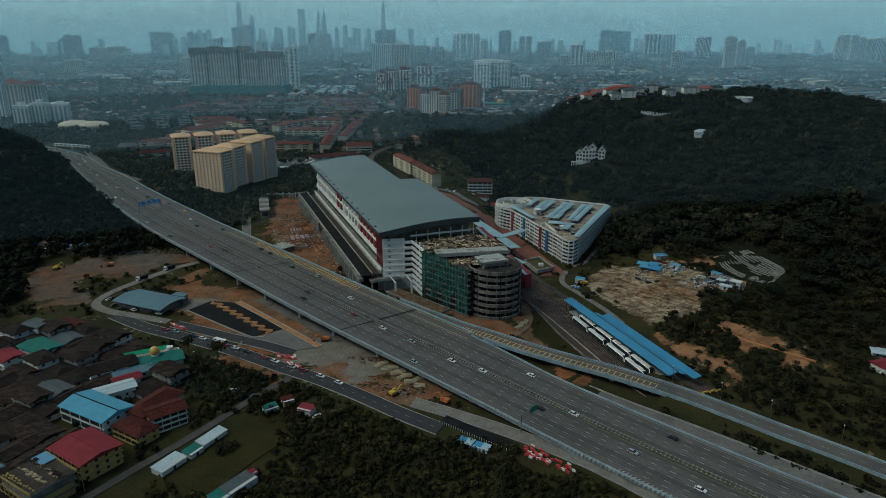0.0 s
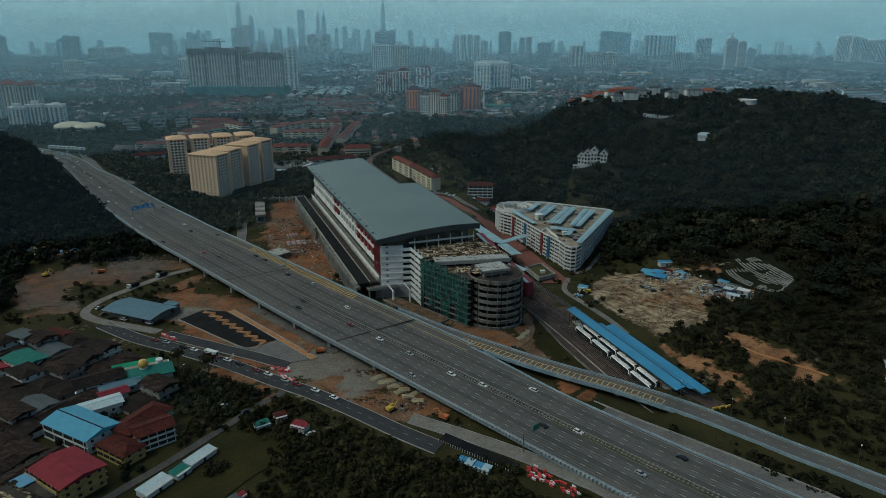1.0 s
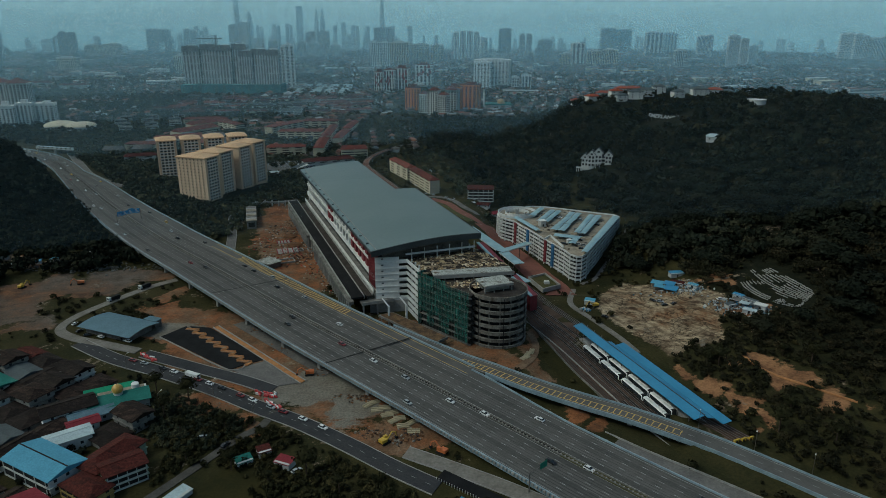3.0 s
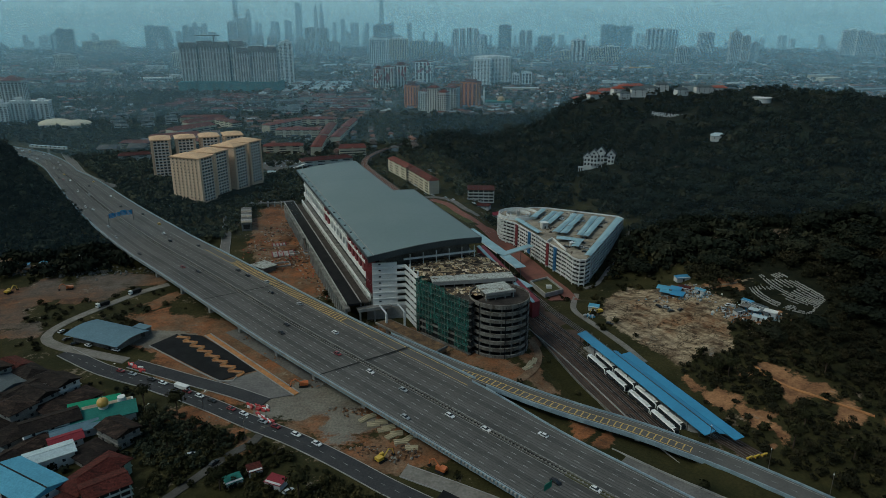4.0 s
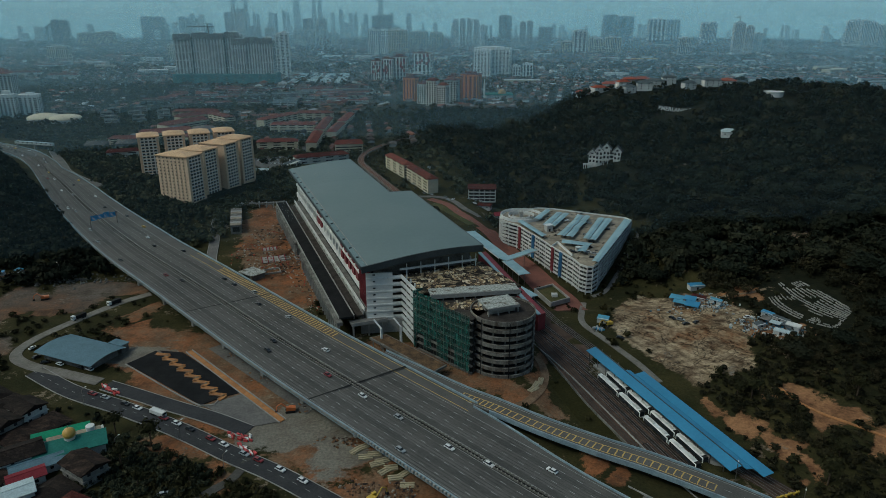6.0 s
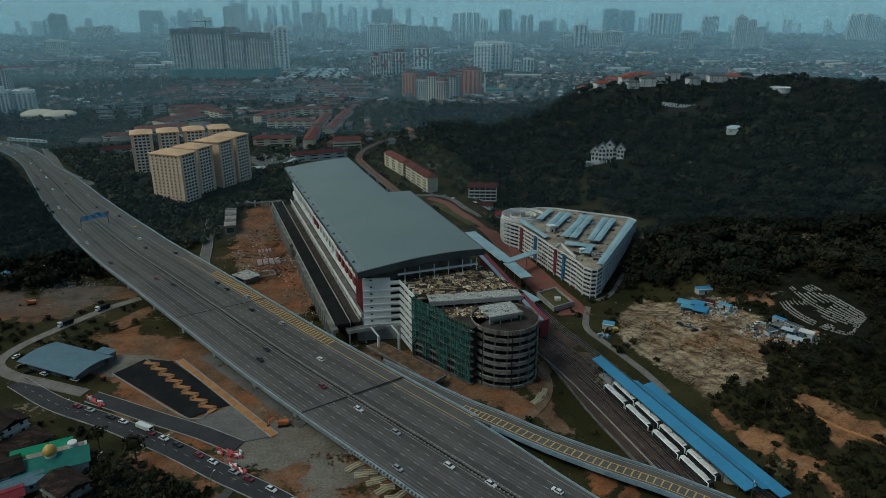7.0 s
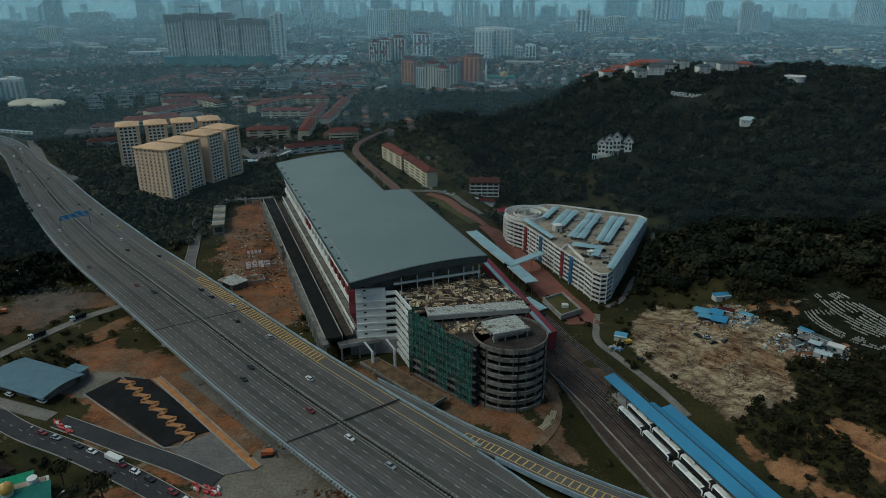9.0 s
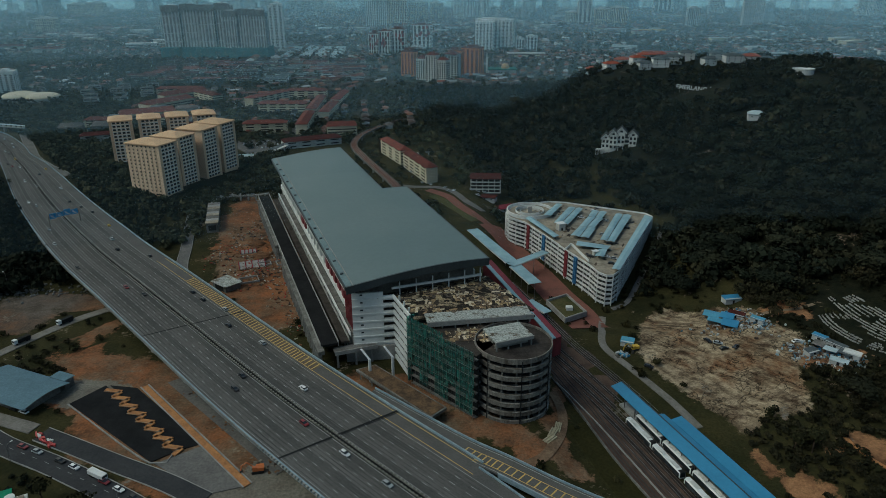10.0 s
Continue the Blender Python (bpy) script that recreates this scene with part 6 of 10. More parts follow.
for k in range(46):
    x, y, q = -10 + (k * 7.3) % 20, -7 + (k * 4.7) % 14, 0.4 + (k * 0.37) % 1.1
    boxpart("roof_litter", (x - q, y - q * 0.6, 9.9, x + q, y + q * 0.5, 10.1 + (k % 5) * 0.15), RUBBLE if k % 3 else OCHRE_WALL, t)
for sy in (-8.2, 8.0):
    boxpart("parapet", (-11, sy, 9.6, 11, sy + 0.2, 10.7), OCHRE_WALL, t)
boxpart("canopy", (-11, 3, 10.2, -3, 8.6, 10.5), BLUE_ROOF, t, "blue tarpaulin canopy")

for x, y, az, w, d, h, st in ((-153, 194, -29, 22, 16, 9, 3), (-131, 221, 35, 15, 10, 8, 3), (-165.5, 224, -25, 30, 14, 7.5, 2), (-141, 212, -27, 18, 9, 5.5, 2)):
    t = thing("balcony_row", x, y, 0, az, "shaded balconies with pale rails along a village house", "balcony", "balcony rows")
    for f in range(st):
        z0 = f * h / st
        # Near-black box in place of the shade inside the balcony.
        boxpart("shaded_opening", (-w * 0.47, -d / 2 - 0.5, z0 + 1.0, w * 0.47, -d / 2 - 0.02, z0 + h / st - 0.35), VOID, t)
        boxpart("rail", (-w * 0.49, -d / 2 - 0.7, z0 + 0.15, w * 0.49, -d / 2 - 0.5, z0 + 0.95), OCHRE_WALL if y < 215 else OFFWHITE, t)
        for k in range(5):
            boxpart("post", (-w * 0.48 + k * w * 0.235, -d / 2 - 0.75, z0 + 0.9, -w * 0.48 + k * w * 0.235 + 0.3, -d / 2 - 0.5, z0 + h / st - 0.3), OCHRE_WALL if y < 215 else OFFWHITE, t)

rv = random.Random(21)
taken = [(-165, 224, 19), (-153, 194, 15), (-166, 241, 11), (-140, 229, 13), (-131, 221, 11), (-141, 212, 11), (-231, 282, 13), (-243, 272, 10), (-248, 305, 9), (-179, 262, 13), (-192, 186, 8), (-167, 260, 10), (-162, 177, 14), (-160, 273, 20)]
ca, sa = math.cos(radians(-27)), math.sin(radians(-27))
for i in range(-12, 12):
    for j in range(-9, 12):
        lx, ly = i * 15.0 + rv.uniform(-1.2, 1.2), j * 11.6 + rv.uniform(-0.8, 0.8)
        x, y = -200 + ca * lx - sa * ly, 245 + sa * lx + ca * ly
        vr = float(np.interp(x, VILLAGE_ROAD[:, 0], VILLAGE_ROAD[:, 1]))
        if x > -132 + (y - 190) * -0.1 or x < -330 or y < 150 or y > min(322, vr - 13) or (x < -250 and y > 312):
            continue
        if y > 255 + (x + 132) * -0.9:
            continue
        if any(math.hypot(x - a, y - b) < r for a, b, r in taken):
            continue
        if near_line(x, y, LANE)[0][0] < 9:
            continue
        k = rv.random()
        roof, nm = (RUST, "rusty brown") if k < 0.46 else (BROWN, "dark brown") if k < 0.91 else (DARK_RED, "dark red") if k < 0.96 else (GREY_SHEET, "grey sheet") if k < 0.98 else (SLATE_BLUE, "slate blue")
        st = 2 if rv.random() < 0.3 else 1
        house("house", x, y, -27 + (90 if rv.random() < 0.25 else 0) + rv.uniform(-3, 3), rv.uniform(13, 16.5), rv.uniform(9.5, 12), 3.4 * st, YARD_WALL if rv.random() < 0.7 else OFFWHITE, roof, "village house under a %s roof" % nm, rv.random() < 0.45, rv.uniform(1.4, 2.4), st)


def shed_row(x, y, az, w, d, h, roof, label, wall=None, rise=0.6):
    t = thing("shed", x, y, ground_z(x, y), az, label, "shed", "sheds")
    boxpart("wall", (-w / 2 + 0.3, -d / 2 + 0.3, -0.5, w / 2 - 0.3, d / 2 - 0.3, h), wall or GREY, t)
    bm = box(bmesh.new(), -w / 2, -d / 2, h, w / 2, d / 2, h + 0.15)
    for v in bm.verts:
        v.co.z += rise * v.co.y / d
    part("roof", bm, roof, t)
    boxpart("door", (-0.6, -d / 2 + 0.24, 0, 0.6, -d / 2 + 0.3, 2.0), VOID, t)


shed_row(-117, 192, 57, 12, 7, 2.6, PALE_SHEET, "low shed under a pale sheet roof")
shed_row(-110, 200, 57, 7, 6, 2.4, TEAL_SHEET, "low shed under a faded teal roof")
shed_row(-105, 209, 57, 13, 5.5, 2.6, PALE_SHEET, "low shed under a pale sheet roof")
shed_row(-83, 180, 50, 13, 7, 2.8, GREY_SHEET, "low shed under a grey sheet roof")
shed_row(-88, 174, 50, 8, 7, 2.6, TEAL_SHEET, "low shed under a faded green roof")
shed_row(-79, 186, 50, 3, 3, 2.9, RED_SHEET, "small lean-to under a red roof")
shed_row(-77, 236, 25, 6, 5, 2.8, DARK_RED, "small hut under a dark red roof")
shed_row(-66, 229, -20, 8, 5, 2.8, RED_SHEET, "small hut under a red roof")
shed_row(-84, 230, 30, 7, 5, 2.6, TEAL_SHEET, "small hut under a faded teal roof")
for k in range(4):
    shed_row(10 + k * 3.4, 207 - k * 1.8, -28, 3.6, 4, 1.6 + 0.3 * (k % 2), SHADE_BLUE if k % 2 else BLUE_ROOF, "low tarpaulin shelter in pale blue")

# prayer hall with a golden dome
t = thing("prayer_hall", -160, 272, 0, 24, "prayer hall with a teal roof and a small golden dome", "prayer hall")
boxpart("wall", (-13, -8, -1, 13, 6, 4.5), OFFWHITE, t)
bm = box(bmesh.new(), -14, -9, 4.5, 14, 1, 4.8)
for v in bm.verts:
    v.co.z += 0.12 * (v.co.y + 9)
part("roof", bm, TEAL_SHEET, t, "teal sheet roof")
bm = box(bmesh.new(), -15, 4, 4.5, 8, 11, 4.8)
part("roof", bm, hue("green_sheet_roof", (0.03, 0.22, 0.12), 0.85), t, "green sheet roof")
boxpart("terrace", (-9, 1, 4.5, 12, 5, 5.2), DECK, t)
bm = bmesh.new()
bmesh.ops.create_uvsphere(bm, u_segments=20, v_segments=12, radius=2.6)
for v in bm.verts:
    v.co.z = v.co.z * 0.95 + 8.2
dome = part("dome", bm, hue("golden_dome", (0.5, 0.3, 0.06), 0.85, 0.35), t, "golden dome")
part("finial", rod(bmesh.new(), (0, 0, 10.5), (0, 0, 12.2), 0.12), STEEL, dome)
part("drum", rod(bmesh.new(), (0, 0, 4.8), (0, 0, 6.8), 2.2, 16), OFFWHITE, t)
part("cupola", rod(bmesh.new(), (8, 3, 4.8), (8, 3, 7.5), 1.8, 12), WHITE, t)

# ---- building site ----
t = thing("site_shed", -198, 344, 0, -20, "long open shed under a slate blue sheet roof", "shed")
boxpart("wall", (-17, -8, -0.5, 17, 8, 4.2), DARK_CONCRETE, t)
bm = bmesh.new()
rows = [[bm.verts.new((x, -10.5 + 21 * k / 8, 4.4 + 1.6 * math.sin(math.pi * k / 8) + e)) for k in range(9)] for x, e in ((-21, 0), (21, 0))]
for k in range(8):
    bm.faces.new((rows[0][k], rows[0][k + 1], rows[1][k + 1], rows[1][k]))
part("roof", bm, SLATE_BLUE, t)
boxpart("annex_roof", (8, 10, 4.6, 18, 15, 4.9), SLATE_BLUE, t)
boxpart("annex_wall", (8.5, 10, -0.5, 17.5, 14.5, 4.6), DARK_CONCRETE, t)


def sheet(name, pts, material, label, category, top=0.3, kind="structure"):
    ob = part(name, prism(bmesh.new(), pts, lambda x, y: ground_z(x, y) - 0.4, lambda x, y: ground_z(x, y) + top), material)
    return tagged(ob, label, category, kind=kind)


sheet("asphalt_pad", [(-169, 337), (-115, 302), (-108, 307), (-159, 350)], NEW_ASPHALT, "freshly laid black asphalt pad", "asphalt pad", 0.3)
sheet("asphalt_pad", [(-157, 350), (-107, 308), (-98, 312), (-143, 348)], NEW_ASPHALT, "freshly laid black asphalt pad", "asphalt pad", 0.25)
sheet("concrete_apron", [(-113, 301), (-86, 286), (-72, 290), (-97, 311)], OLD_ROAD, "grey compacted apron of the site", "apron", 0.26)
sheet("kerb_strip", [(-141, 348), (-73, 289), (-71, 291), (-139, 350)], ORANGE_DIRT, "long strip of orange earth between kerbs", "earth strip", 0.4)
sheet("site_track", [(-130, 352), (-62, 295), (-57, 301), (-122, 358)], OLD_ROAD, "dusty grey track below the highway", "track", 0.22)
# stepped form boards between the pads
t = tagged(new("form_boards"), "zigzag orange timber form boards between asphalt pads", "form boards")
a, b = np.array((-156.0, 348.0)), np.array((-106.0, 307.0))
d = (b - a) / np.linalg.norm(b - a)
n = np.array((-d[1], d[0]))
step = np.linalg.norm(b - a) / 8
for k in range(8):
    p = a + d * step * k
    for q0, q1 in ((p - n * 2.2, p + d * step * 0.9 + n * 2.0), (p + d * step * 0.9 + n * 2.0, p + d * step - n * 2.2)):
        e = (q1 - q0) / np.linalg.norm(q1 - q0)
        f = np.array((-e[1], e[0])) * 1.1
        part("board_box", prism(bmesh.new(), [tuple(q0 - f), tuple(q1 - f), tuple(q1 + f), tuple(q0 + f)], 0.2, 0.7), ORANGE_DIRT, t)
        part("board_edge", rod(bmesh.new(), (*(q0 - f), 0.75), (*(q1 - f), 0.75), 0.12, 4), DECK, t)




def log_pile(x, y, az):
    t = thing("plank_stack", x, y, ground_z(x, y), az, "stack of pale timber planks on bare soil", "timber stack", "timber stacks")
    for k in range(4):
        boxpart("plank", (-3, -1.4 + k * 0.7, 0.0, 3, -0.85 + k * 0.7, 0.5 + 0.25 * (k % 2)), PLANK, t)


PLANK = hue("pale_timber", (0.42, 0.36, 0.24), 0.75)
rp = random.Random(8)
for k in range(11):
    x, y = -34 + k * 2.3 + rp.uniform(-0.8, 0.8), 272.5 - k * 2.0 + (1.8 if k % 2 else -1.8)
    log_pile(x, y, 20 + rp.uniform(-25, 25))

# rubble and spoil heaps by the piers
bm = bmesh.new()
for k in range(850):
    c = rp.choice([(-132, 512, 9, 22), (-118, 470, 8, 16), (-138, 545, 8, 16), (-125, 490, 10, 30), (-12, 248, 5, 4), (-40, 277, 10, 3), (-85, 322, 14, 4), (-110, 345, 10, 4), (-60, 300, 10, 3), (200, 366, 9, 7), (-30, 250, 7, 3), (-20, 244, 5, 2)])
    x, y = rp.gauss(c[0], c[2] * 0.6), rp.gauss(c[1], c[3] * 0.6)
    s = rp.uniform(0.2, 0.8)
    m = pose(x, y, ground_z(x, y) + s * 0.1, rp.uniform(0, 40), rp.uniform(0, 40), rp.uniform(0, 180))
    n0 = len(bm.verts)
    box(bm, -s, -s * 0.6, -s * 0.4, s, s * 0.6, s * 0.4)
    bm.verts.ensure_lookup_table()
    for v in bm.verts[n0:]:
        v.co = m @ v.co
ob = part("site_rubble", bm, palette("site_rubble", [(0.2, 0.12, 0.07), (0.1, 0.065, 0.045), (0.22, 0.2, 0.17), (0.16, 0.08, 0.04), (0.06, 0.045, 0.038)], 0.95))
tagged(ob, "broken concrete, soil and scrap strewn over the site", "rubble", kind="stuff")


def excavator(x, y, az, paint, label):
    t = thing("excavator", x, y, ground_z(x, y), az, label, "excavator", "excavators")
    for sy in (-1.2, 1.2):
        bm = box(bmesh.new(), -2.2, sy - 0.35, 0.0, 2.2, sy + 0.35, 0.9)
        bmesh.ops.bevel(bm, geom=[e for e in bm.edges if abs(e.verts[0].co.y - e.verts[1].co.y) > 0.5], offset=0.3, segments=2, affect="EDGES")
        part("track", bm, RUBBER, t)
    boxpart("chassis", (-1.5, -1.0, 0.5, 1.5, 1.0, 1.1), VOID, t)
    boxpart("engine_house", (-2.4, -1.3, 1.1, 0.4, 1.3, 2.4), paint, t)
    cab = boxpart("cab", (0.0, 0.2, 1.1, 1.7, 1.3, 2.9), paint, t)
    boxpart("cab_glass", (1.7, 0.3, 1.8, 1.75, 1.2, 2.8), GLASS, cab)
    part("boom", rod(rod(bmesh.new(), (0.8, -0.5, 1.5), (3.6, -0.5, 4.2), 0.28), (3.6, -0.5, 4.2), (5.6, -0.5, 3.0), 0.25), paint, t)
    part("stick", rod(bmesh.new(), (5.6, -0.5, 3.0), (6.0, -0.5, 0.9), 0.2), paint, t)
    boxpart("bucket", (5.4, -1.1, 0.0, 6.4, 0.1, 0.9), VOID, t)


ORANGE_PAINT = hue("orange_machine_paint", (0.5, 0.14, 0.04), 0.85, 0.5)
YELLOW_PAINT = hue("yellow_machine_paint", (0.55, 0.36, 0.04), 0.85, 0.5)
excavator(2, 236.5, 150, ORANGE_PAINT, "orange excavator standing on bare soil")
excavator(-24, 243, 40, YELLOW_PAINT, "yellow excavator on the site's edge")
excavator(-70, 297, 190, ORANGE_PAINT, "orange excavator below the highway")
excavator(107, 380, 200, YELLOW_PAINT, "yellow excavator beside the rocky clearing")

# traffic barriers along the works
RED_PLASTIC = hue("red_plastic", (0.5, 0.05, 0.05), 0.85, 0.5)
BARRIERS = {}
for nm, m in (("red", RED_PLASTIC), ("white", WHITE)):
    BARRIERS[nm] = mesh_of("barrier_block", prism(bmesh.new(), [(-0.9, -0.28), (0.9, -0.28), (0.9, 0.28), (-0.9, 0.28)], 0, 0.95), m)


def barrier(x, y, az, colour):
    ob = new("traffic_barrier", BARRIERS[colour])
    ob.matrix_basis = pose(x, y, ground_z(x, y) + 0.02, 0, 0, az)
    tagged(ob, "%s plastic traffic barrier beside the road" % colour, "traffic barrier", "traffic barriers")


for k in range(110):
    x0, y0, x1, y1, w = rp.choice([(38, 203, 56, 190, 2.4), (38, 200, 55, 188, 1.6), (-95, 281, -82, 277, 2.0), (-172, 317, -160, 311, 1.5), (-88, 274, -78, 268, 1.2)])
    f = rp.random()
    barrier(x0 + (x1 - x0) * f + rp.gauss(0, w * 0.5), y0 + (y1 - y0) * f + rp.gauss(0, w * 0.5), rp.uniform(-60, -10), "red" if rp.random() < 0.65 else "white")

# black walled trench beside the service road
t = tagged(new("covered_trench"), "black sheeted trench with a pale picket edge", "trench")
a, b = np.array((3.0, 226.0)), np.array((35.0, 205.5))
d = (b - a) / np.linalg.norm(b - a)
n = np.array((d[1], -d[0]))
part("sheeting", prism(bmesh.new(), [tuple(a), tuple(a + n * 6), tuple(b + n * 5), tuple(b)], 0.0, 0.5), NEW_ASPHALT, t)
for k in range(30):
    p = a + n * 6.2 + (b - a) * k / 30
    boxpart("picket", (p[0] - 0.15, p[1] - 0.15, -0.2, p[0] + 0.15, p[1] + 0.15, 1.3), OFFWHITE, t)


# ---- vehicles ----
def car_meshes(paint_name, colour):
    bm = bmesh.new()
    prof = [(-2.2, 0.35), (2.2, 0.35), (2.25, 0.75), (1.2, 0.95), (-2.1, 0.98), (-2.25, 0.7)]
    rows = [[bm.verts.new((x, sy * 0.88, z)) for x, z in prof] for sy in (-1, 1)]
    bm.faces.new(rows[0][::-1]), bm.faces.new(rows[1])
    for k in range(6):
        bm.faces.new((rows[0][k], rows[0][(k + 1) % 6], rows[1][(k + 1) % 6], rows[1][k]))
    body = mesh_of("body", bm, hue(paint_name, colour, 0.92, 0.3))
    bm = bmesh.new()
    lo = [bm.verts.new(p) for p in ((-1.95, -0.8, 0.95), (1.15, -0.8, 0.95), (1.15, 0.8, 0.95), (-1.95, 0.8, 0.95))]
    hi = [bm.verts.new(p) for p in ((-1.45, -0.62, 1.42), (0.35, -0.62, 1.42), (0.35, 0.62, 1.42), (-1.45, 0.62, 1.42))]
    bm.faces.new(hi)
    for k in range(4):
        bm.faces.new((lo[k], lo[(k + 1) % 4], hi[(k + 1) % 4], hi[k]))
    cabin = mesh_of("cabin_glass", bm, GLASS)
    roof = mesh_of("roof", box(bmesh.new(), -1.4, -0.6, 1.42, 0.3, 0.6, 1.47), body.materials[0])
    wheel = mesh_of("wheel", rod(bmesh.new(), (0, -0.11, 0), (0, 0.11, 0), 0.33, 12), RUBBER)
    return body, cabin, roof, wheel


def build_car(key, colour):
    body, cabin, roof, wheel = car_meshes(key + "_car_paint", colour)
    t = thing("car", 0, 0, 0, 0, "%s car on the road" % COLOUR_WORDS[key], "car", "cars")
    piece("body", body, t), piece("cabin_glass", cabin, t), piece("roof", roof, t)
    for x in (-1.4, 1.4):
        for y in (-0.8, 0.8):
            piece("wheel", wheel, t, pose(x, y, 0.33))
    return t


COLOUR_WORDS = {"white": "small white saloon", "black": "glossy black saloon", "silver": "silver grey saloon", "red": "dark red saloon", "yellow": "bright yellow taxi"}
PAINTS = {"white": (0.7, 0.7, 0.7), "black": (0.012, 0.012, 0.014), "silver": (0.32, 0.34, 0.35), "red": (0.2, 0.02, 0.025), "yellow": (0.6, 0.36, 0.02)}
PROTO, USED = {k: build_car(k, c) for k, c in PAINTS.items()}, set()


def place_car(key, x, y, z, az, pitch=0.0):
    m = pose(x, y, z, 0, pitch, az)
    if key in USED:
        return copy_thing(PROTO[key], m)
    USED.add(key)
    PROTO[key].matrix_basis = m
    return PROTO[key]


def on_highway(f, offset):
    """Place on the highway: f along it, offset across it."""
    i = f * (len(HIGHWAY) - 2)
    j, g = int(i), i - int(i)
    p = HIGHWAY[j] * (1 - g) + HIGHWAY[j + 1] * g + side(HIGHWAY)[j] * offset
    d = HIGHWAY[j + 1] - HIGHWAY[j]
    return p, math.degrees(math.atan2(d[1], d[0])), math.degrees(math.atan2(-d[2], math.hypot(d[0], d[1])))


rc = random.Random(31)
for k in range(64):
    lane = rc.choice([4.5, 8.1, 11.7, 15.3, 18.9, 22.2, 32.5, 36.1, 39.7, 43.2])
    p, az, pt = on_highway(0.08 + 0.84 * (k + rc.random()) / 64, lane)
    key = rc.choices(["white", "black", "silver", "red", "yellow"], [4, 6, 3, 1.2, 0.7])[0]
    place_car(key, p[0], p[1], p[2] + 0.02, az + (180 if lane > 30 else 0), pt if lane < 30 else -pt)
for k in range(13):
    f = 0.2 + 0.045 * k + rc.uniform(-0.01, 0.01)
    i = int(f * (len(VILLAGE_ROAD) - 1))
    p, n = VILLAGE_ROAD[i], side(VILLAGE_ROAD)[i]
    q = p + n * (2.2 + rc.uniform(0, 0.3))
    place_car(rc.choice(["white", "black", "silver", "white", "red"]), q[0], q[1], ground_z(q[0], q[1]) + 0.3, math.degrees(math.atan2(n[1], n[0])) - 90)
for x, y, az in ((-214, 338, 20), (-222, 343, 60), (-186, 331, 160), (-192, 333, 160), (-205, 336, 155), (-60, 225, 40), (-96, 241, 60), (-108, 246, 20), (-230, 352, 60)):
    place_car(rc.choice(["white", "black", "silver"]), x, y, ground_z(x, y) + 0.32, az)


def lorry(x, y, az, load, label):
    t = thing("lorry", x, y, ground_z(x, y) + 0.3, az, label, "lorry", "lorries")
    cab = boxpart("cab", (2.2, -1.15, 0.6, 4.0, 1.15, 2.8), WHITE, t)
    boxpart("windscreen", (4.0, -1.0, 1.6, 4.04, 1.0, 2.5), GLASS, cab)
    boxpart("load_bed", (-4.2, -1.2, 0.9, 2.0, 1.2, 2.6), load, t)
    boxpart("chassis", (-4.2, -0.9, 0.5, 3.8, 0.9, 0.9), VOID, t)
    w = mesh_of("wheel", rod(bmesh.new(), (0, -0.15, 0), (0, 0.15, 0), 0.48, 12), RUBBER)
    for wx in (-3.2, -2.0, 2.9):
        for wy in (-1.05, 1.05):
            piece("wheel", w, t, pose(wx, wy, 0.48))


lorry(-224, 386, 235, VOID, "white lorry with a dark load bed on the site road")
lorry(-212, 405, 235, VOID, "white lorry with a dark load bed on the site road")
lorry(-132, 294, -25, WHITE, "white box lorry waiting in the village road")

# ---- signs, lamps, bridge ----
t = thing("gantry_sign", -291, 527, 6.9, 41, "blue direction boards on a gantry over the highway", "road sign")
part("beam", rod(rod(bmesh.new(), (-3, 0, 8.2), (17, 0, 8.2), 0.25), (-3, 0, 9.4), (17, 0, 9.4), 0.2), STEEL, t)
for x in (-3, 17):
    part("post", rod(bmesh.new(), (x, 0, 0), (x, 0, 9.6), 0.3), STEEL, t)
BLUE_SIGN = hue("blue_sign", (0.03, 0.24, 0.5), 0.95, 0.5)
for x, w, z, h in ((-2.4, 4.4, 6.8, 3.8), (2.4, 4.2, 7.4, 3.2), (7.0, 4.4, 7.4, 4.2), (11.8, 4.4, 7.0, 3.6)):
    board = boxpart("board", (x, -0.45, z, x + w, -0.28, z + h), BLUE_SIGN, t)
    for k in range(3):
        boxpart("lettering_bar", (x + 0.7, -0.49, z + 0.6 + k * 1.0, x + w - 0.8 - k * 0.8, -0.455, z + 1.0 + k * 1.0), WHITE, board)
t = thing("cantilever_sign", 37.5, 213.5, 0, 37, "green direction board on a bent steel mast", "road sign")
part("mast", rod(rod(bmesh.new(), (0, 0, 0), (0, 0, 9), 0.22), (0, 0, 8.6), (9, 0, 8.9), 0.16), STEEL, t)
boxpart("board", (5.5, -0.25, 7.4, 9.6, -0.15, 10.2), hue("green_sign", (0.02, 0.2, 0.13), 0.9, 0.5), t)


def lamp_post(x, y, z, az, tall=10.0):
    t = thing("street_lamp", x, y, z, az, "slim grey street lamp with a curved arm", "street lamp", "street lamps")
    part("pole", rod(bmesh.new(), (0, 0, -0.3), (0, 0, tall), 0.11), STEEL, t)
    part("arm", rod(bmesh.new(), (0, 0, tall), (1.8, 0, tall + 0.5), 0.07), STEEL, t)
    boxpart("head", (1.6, -0.2, tall + 0.4, 2.5, 0.2, tall + 0.6), WHITE, t)


NR = side(RAMP)
for x in (118, 138, 156, 176, 198):
    i = at_x(RAMP, x)
    q = RAMP[i] + NR[i] * 7.5
    lamp_post(q[0], q[1], ground_z(q[0], q[1]), math.degrees(math.atan2(-NR[i][1], -NR[i][0])))
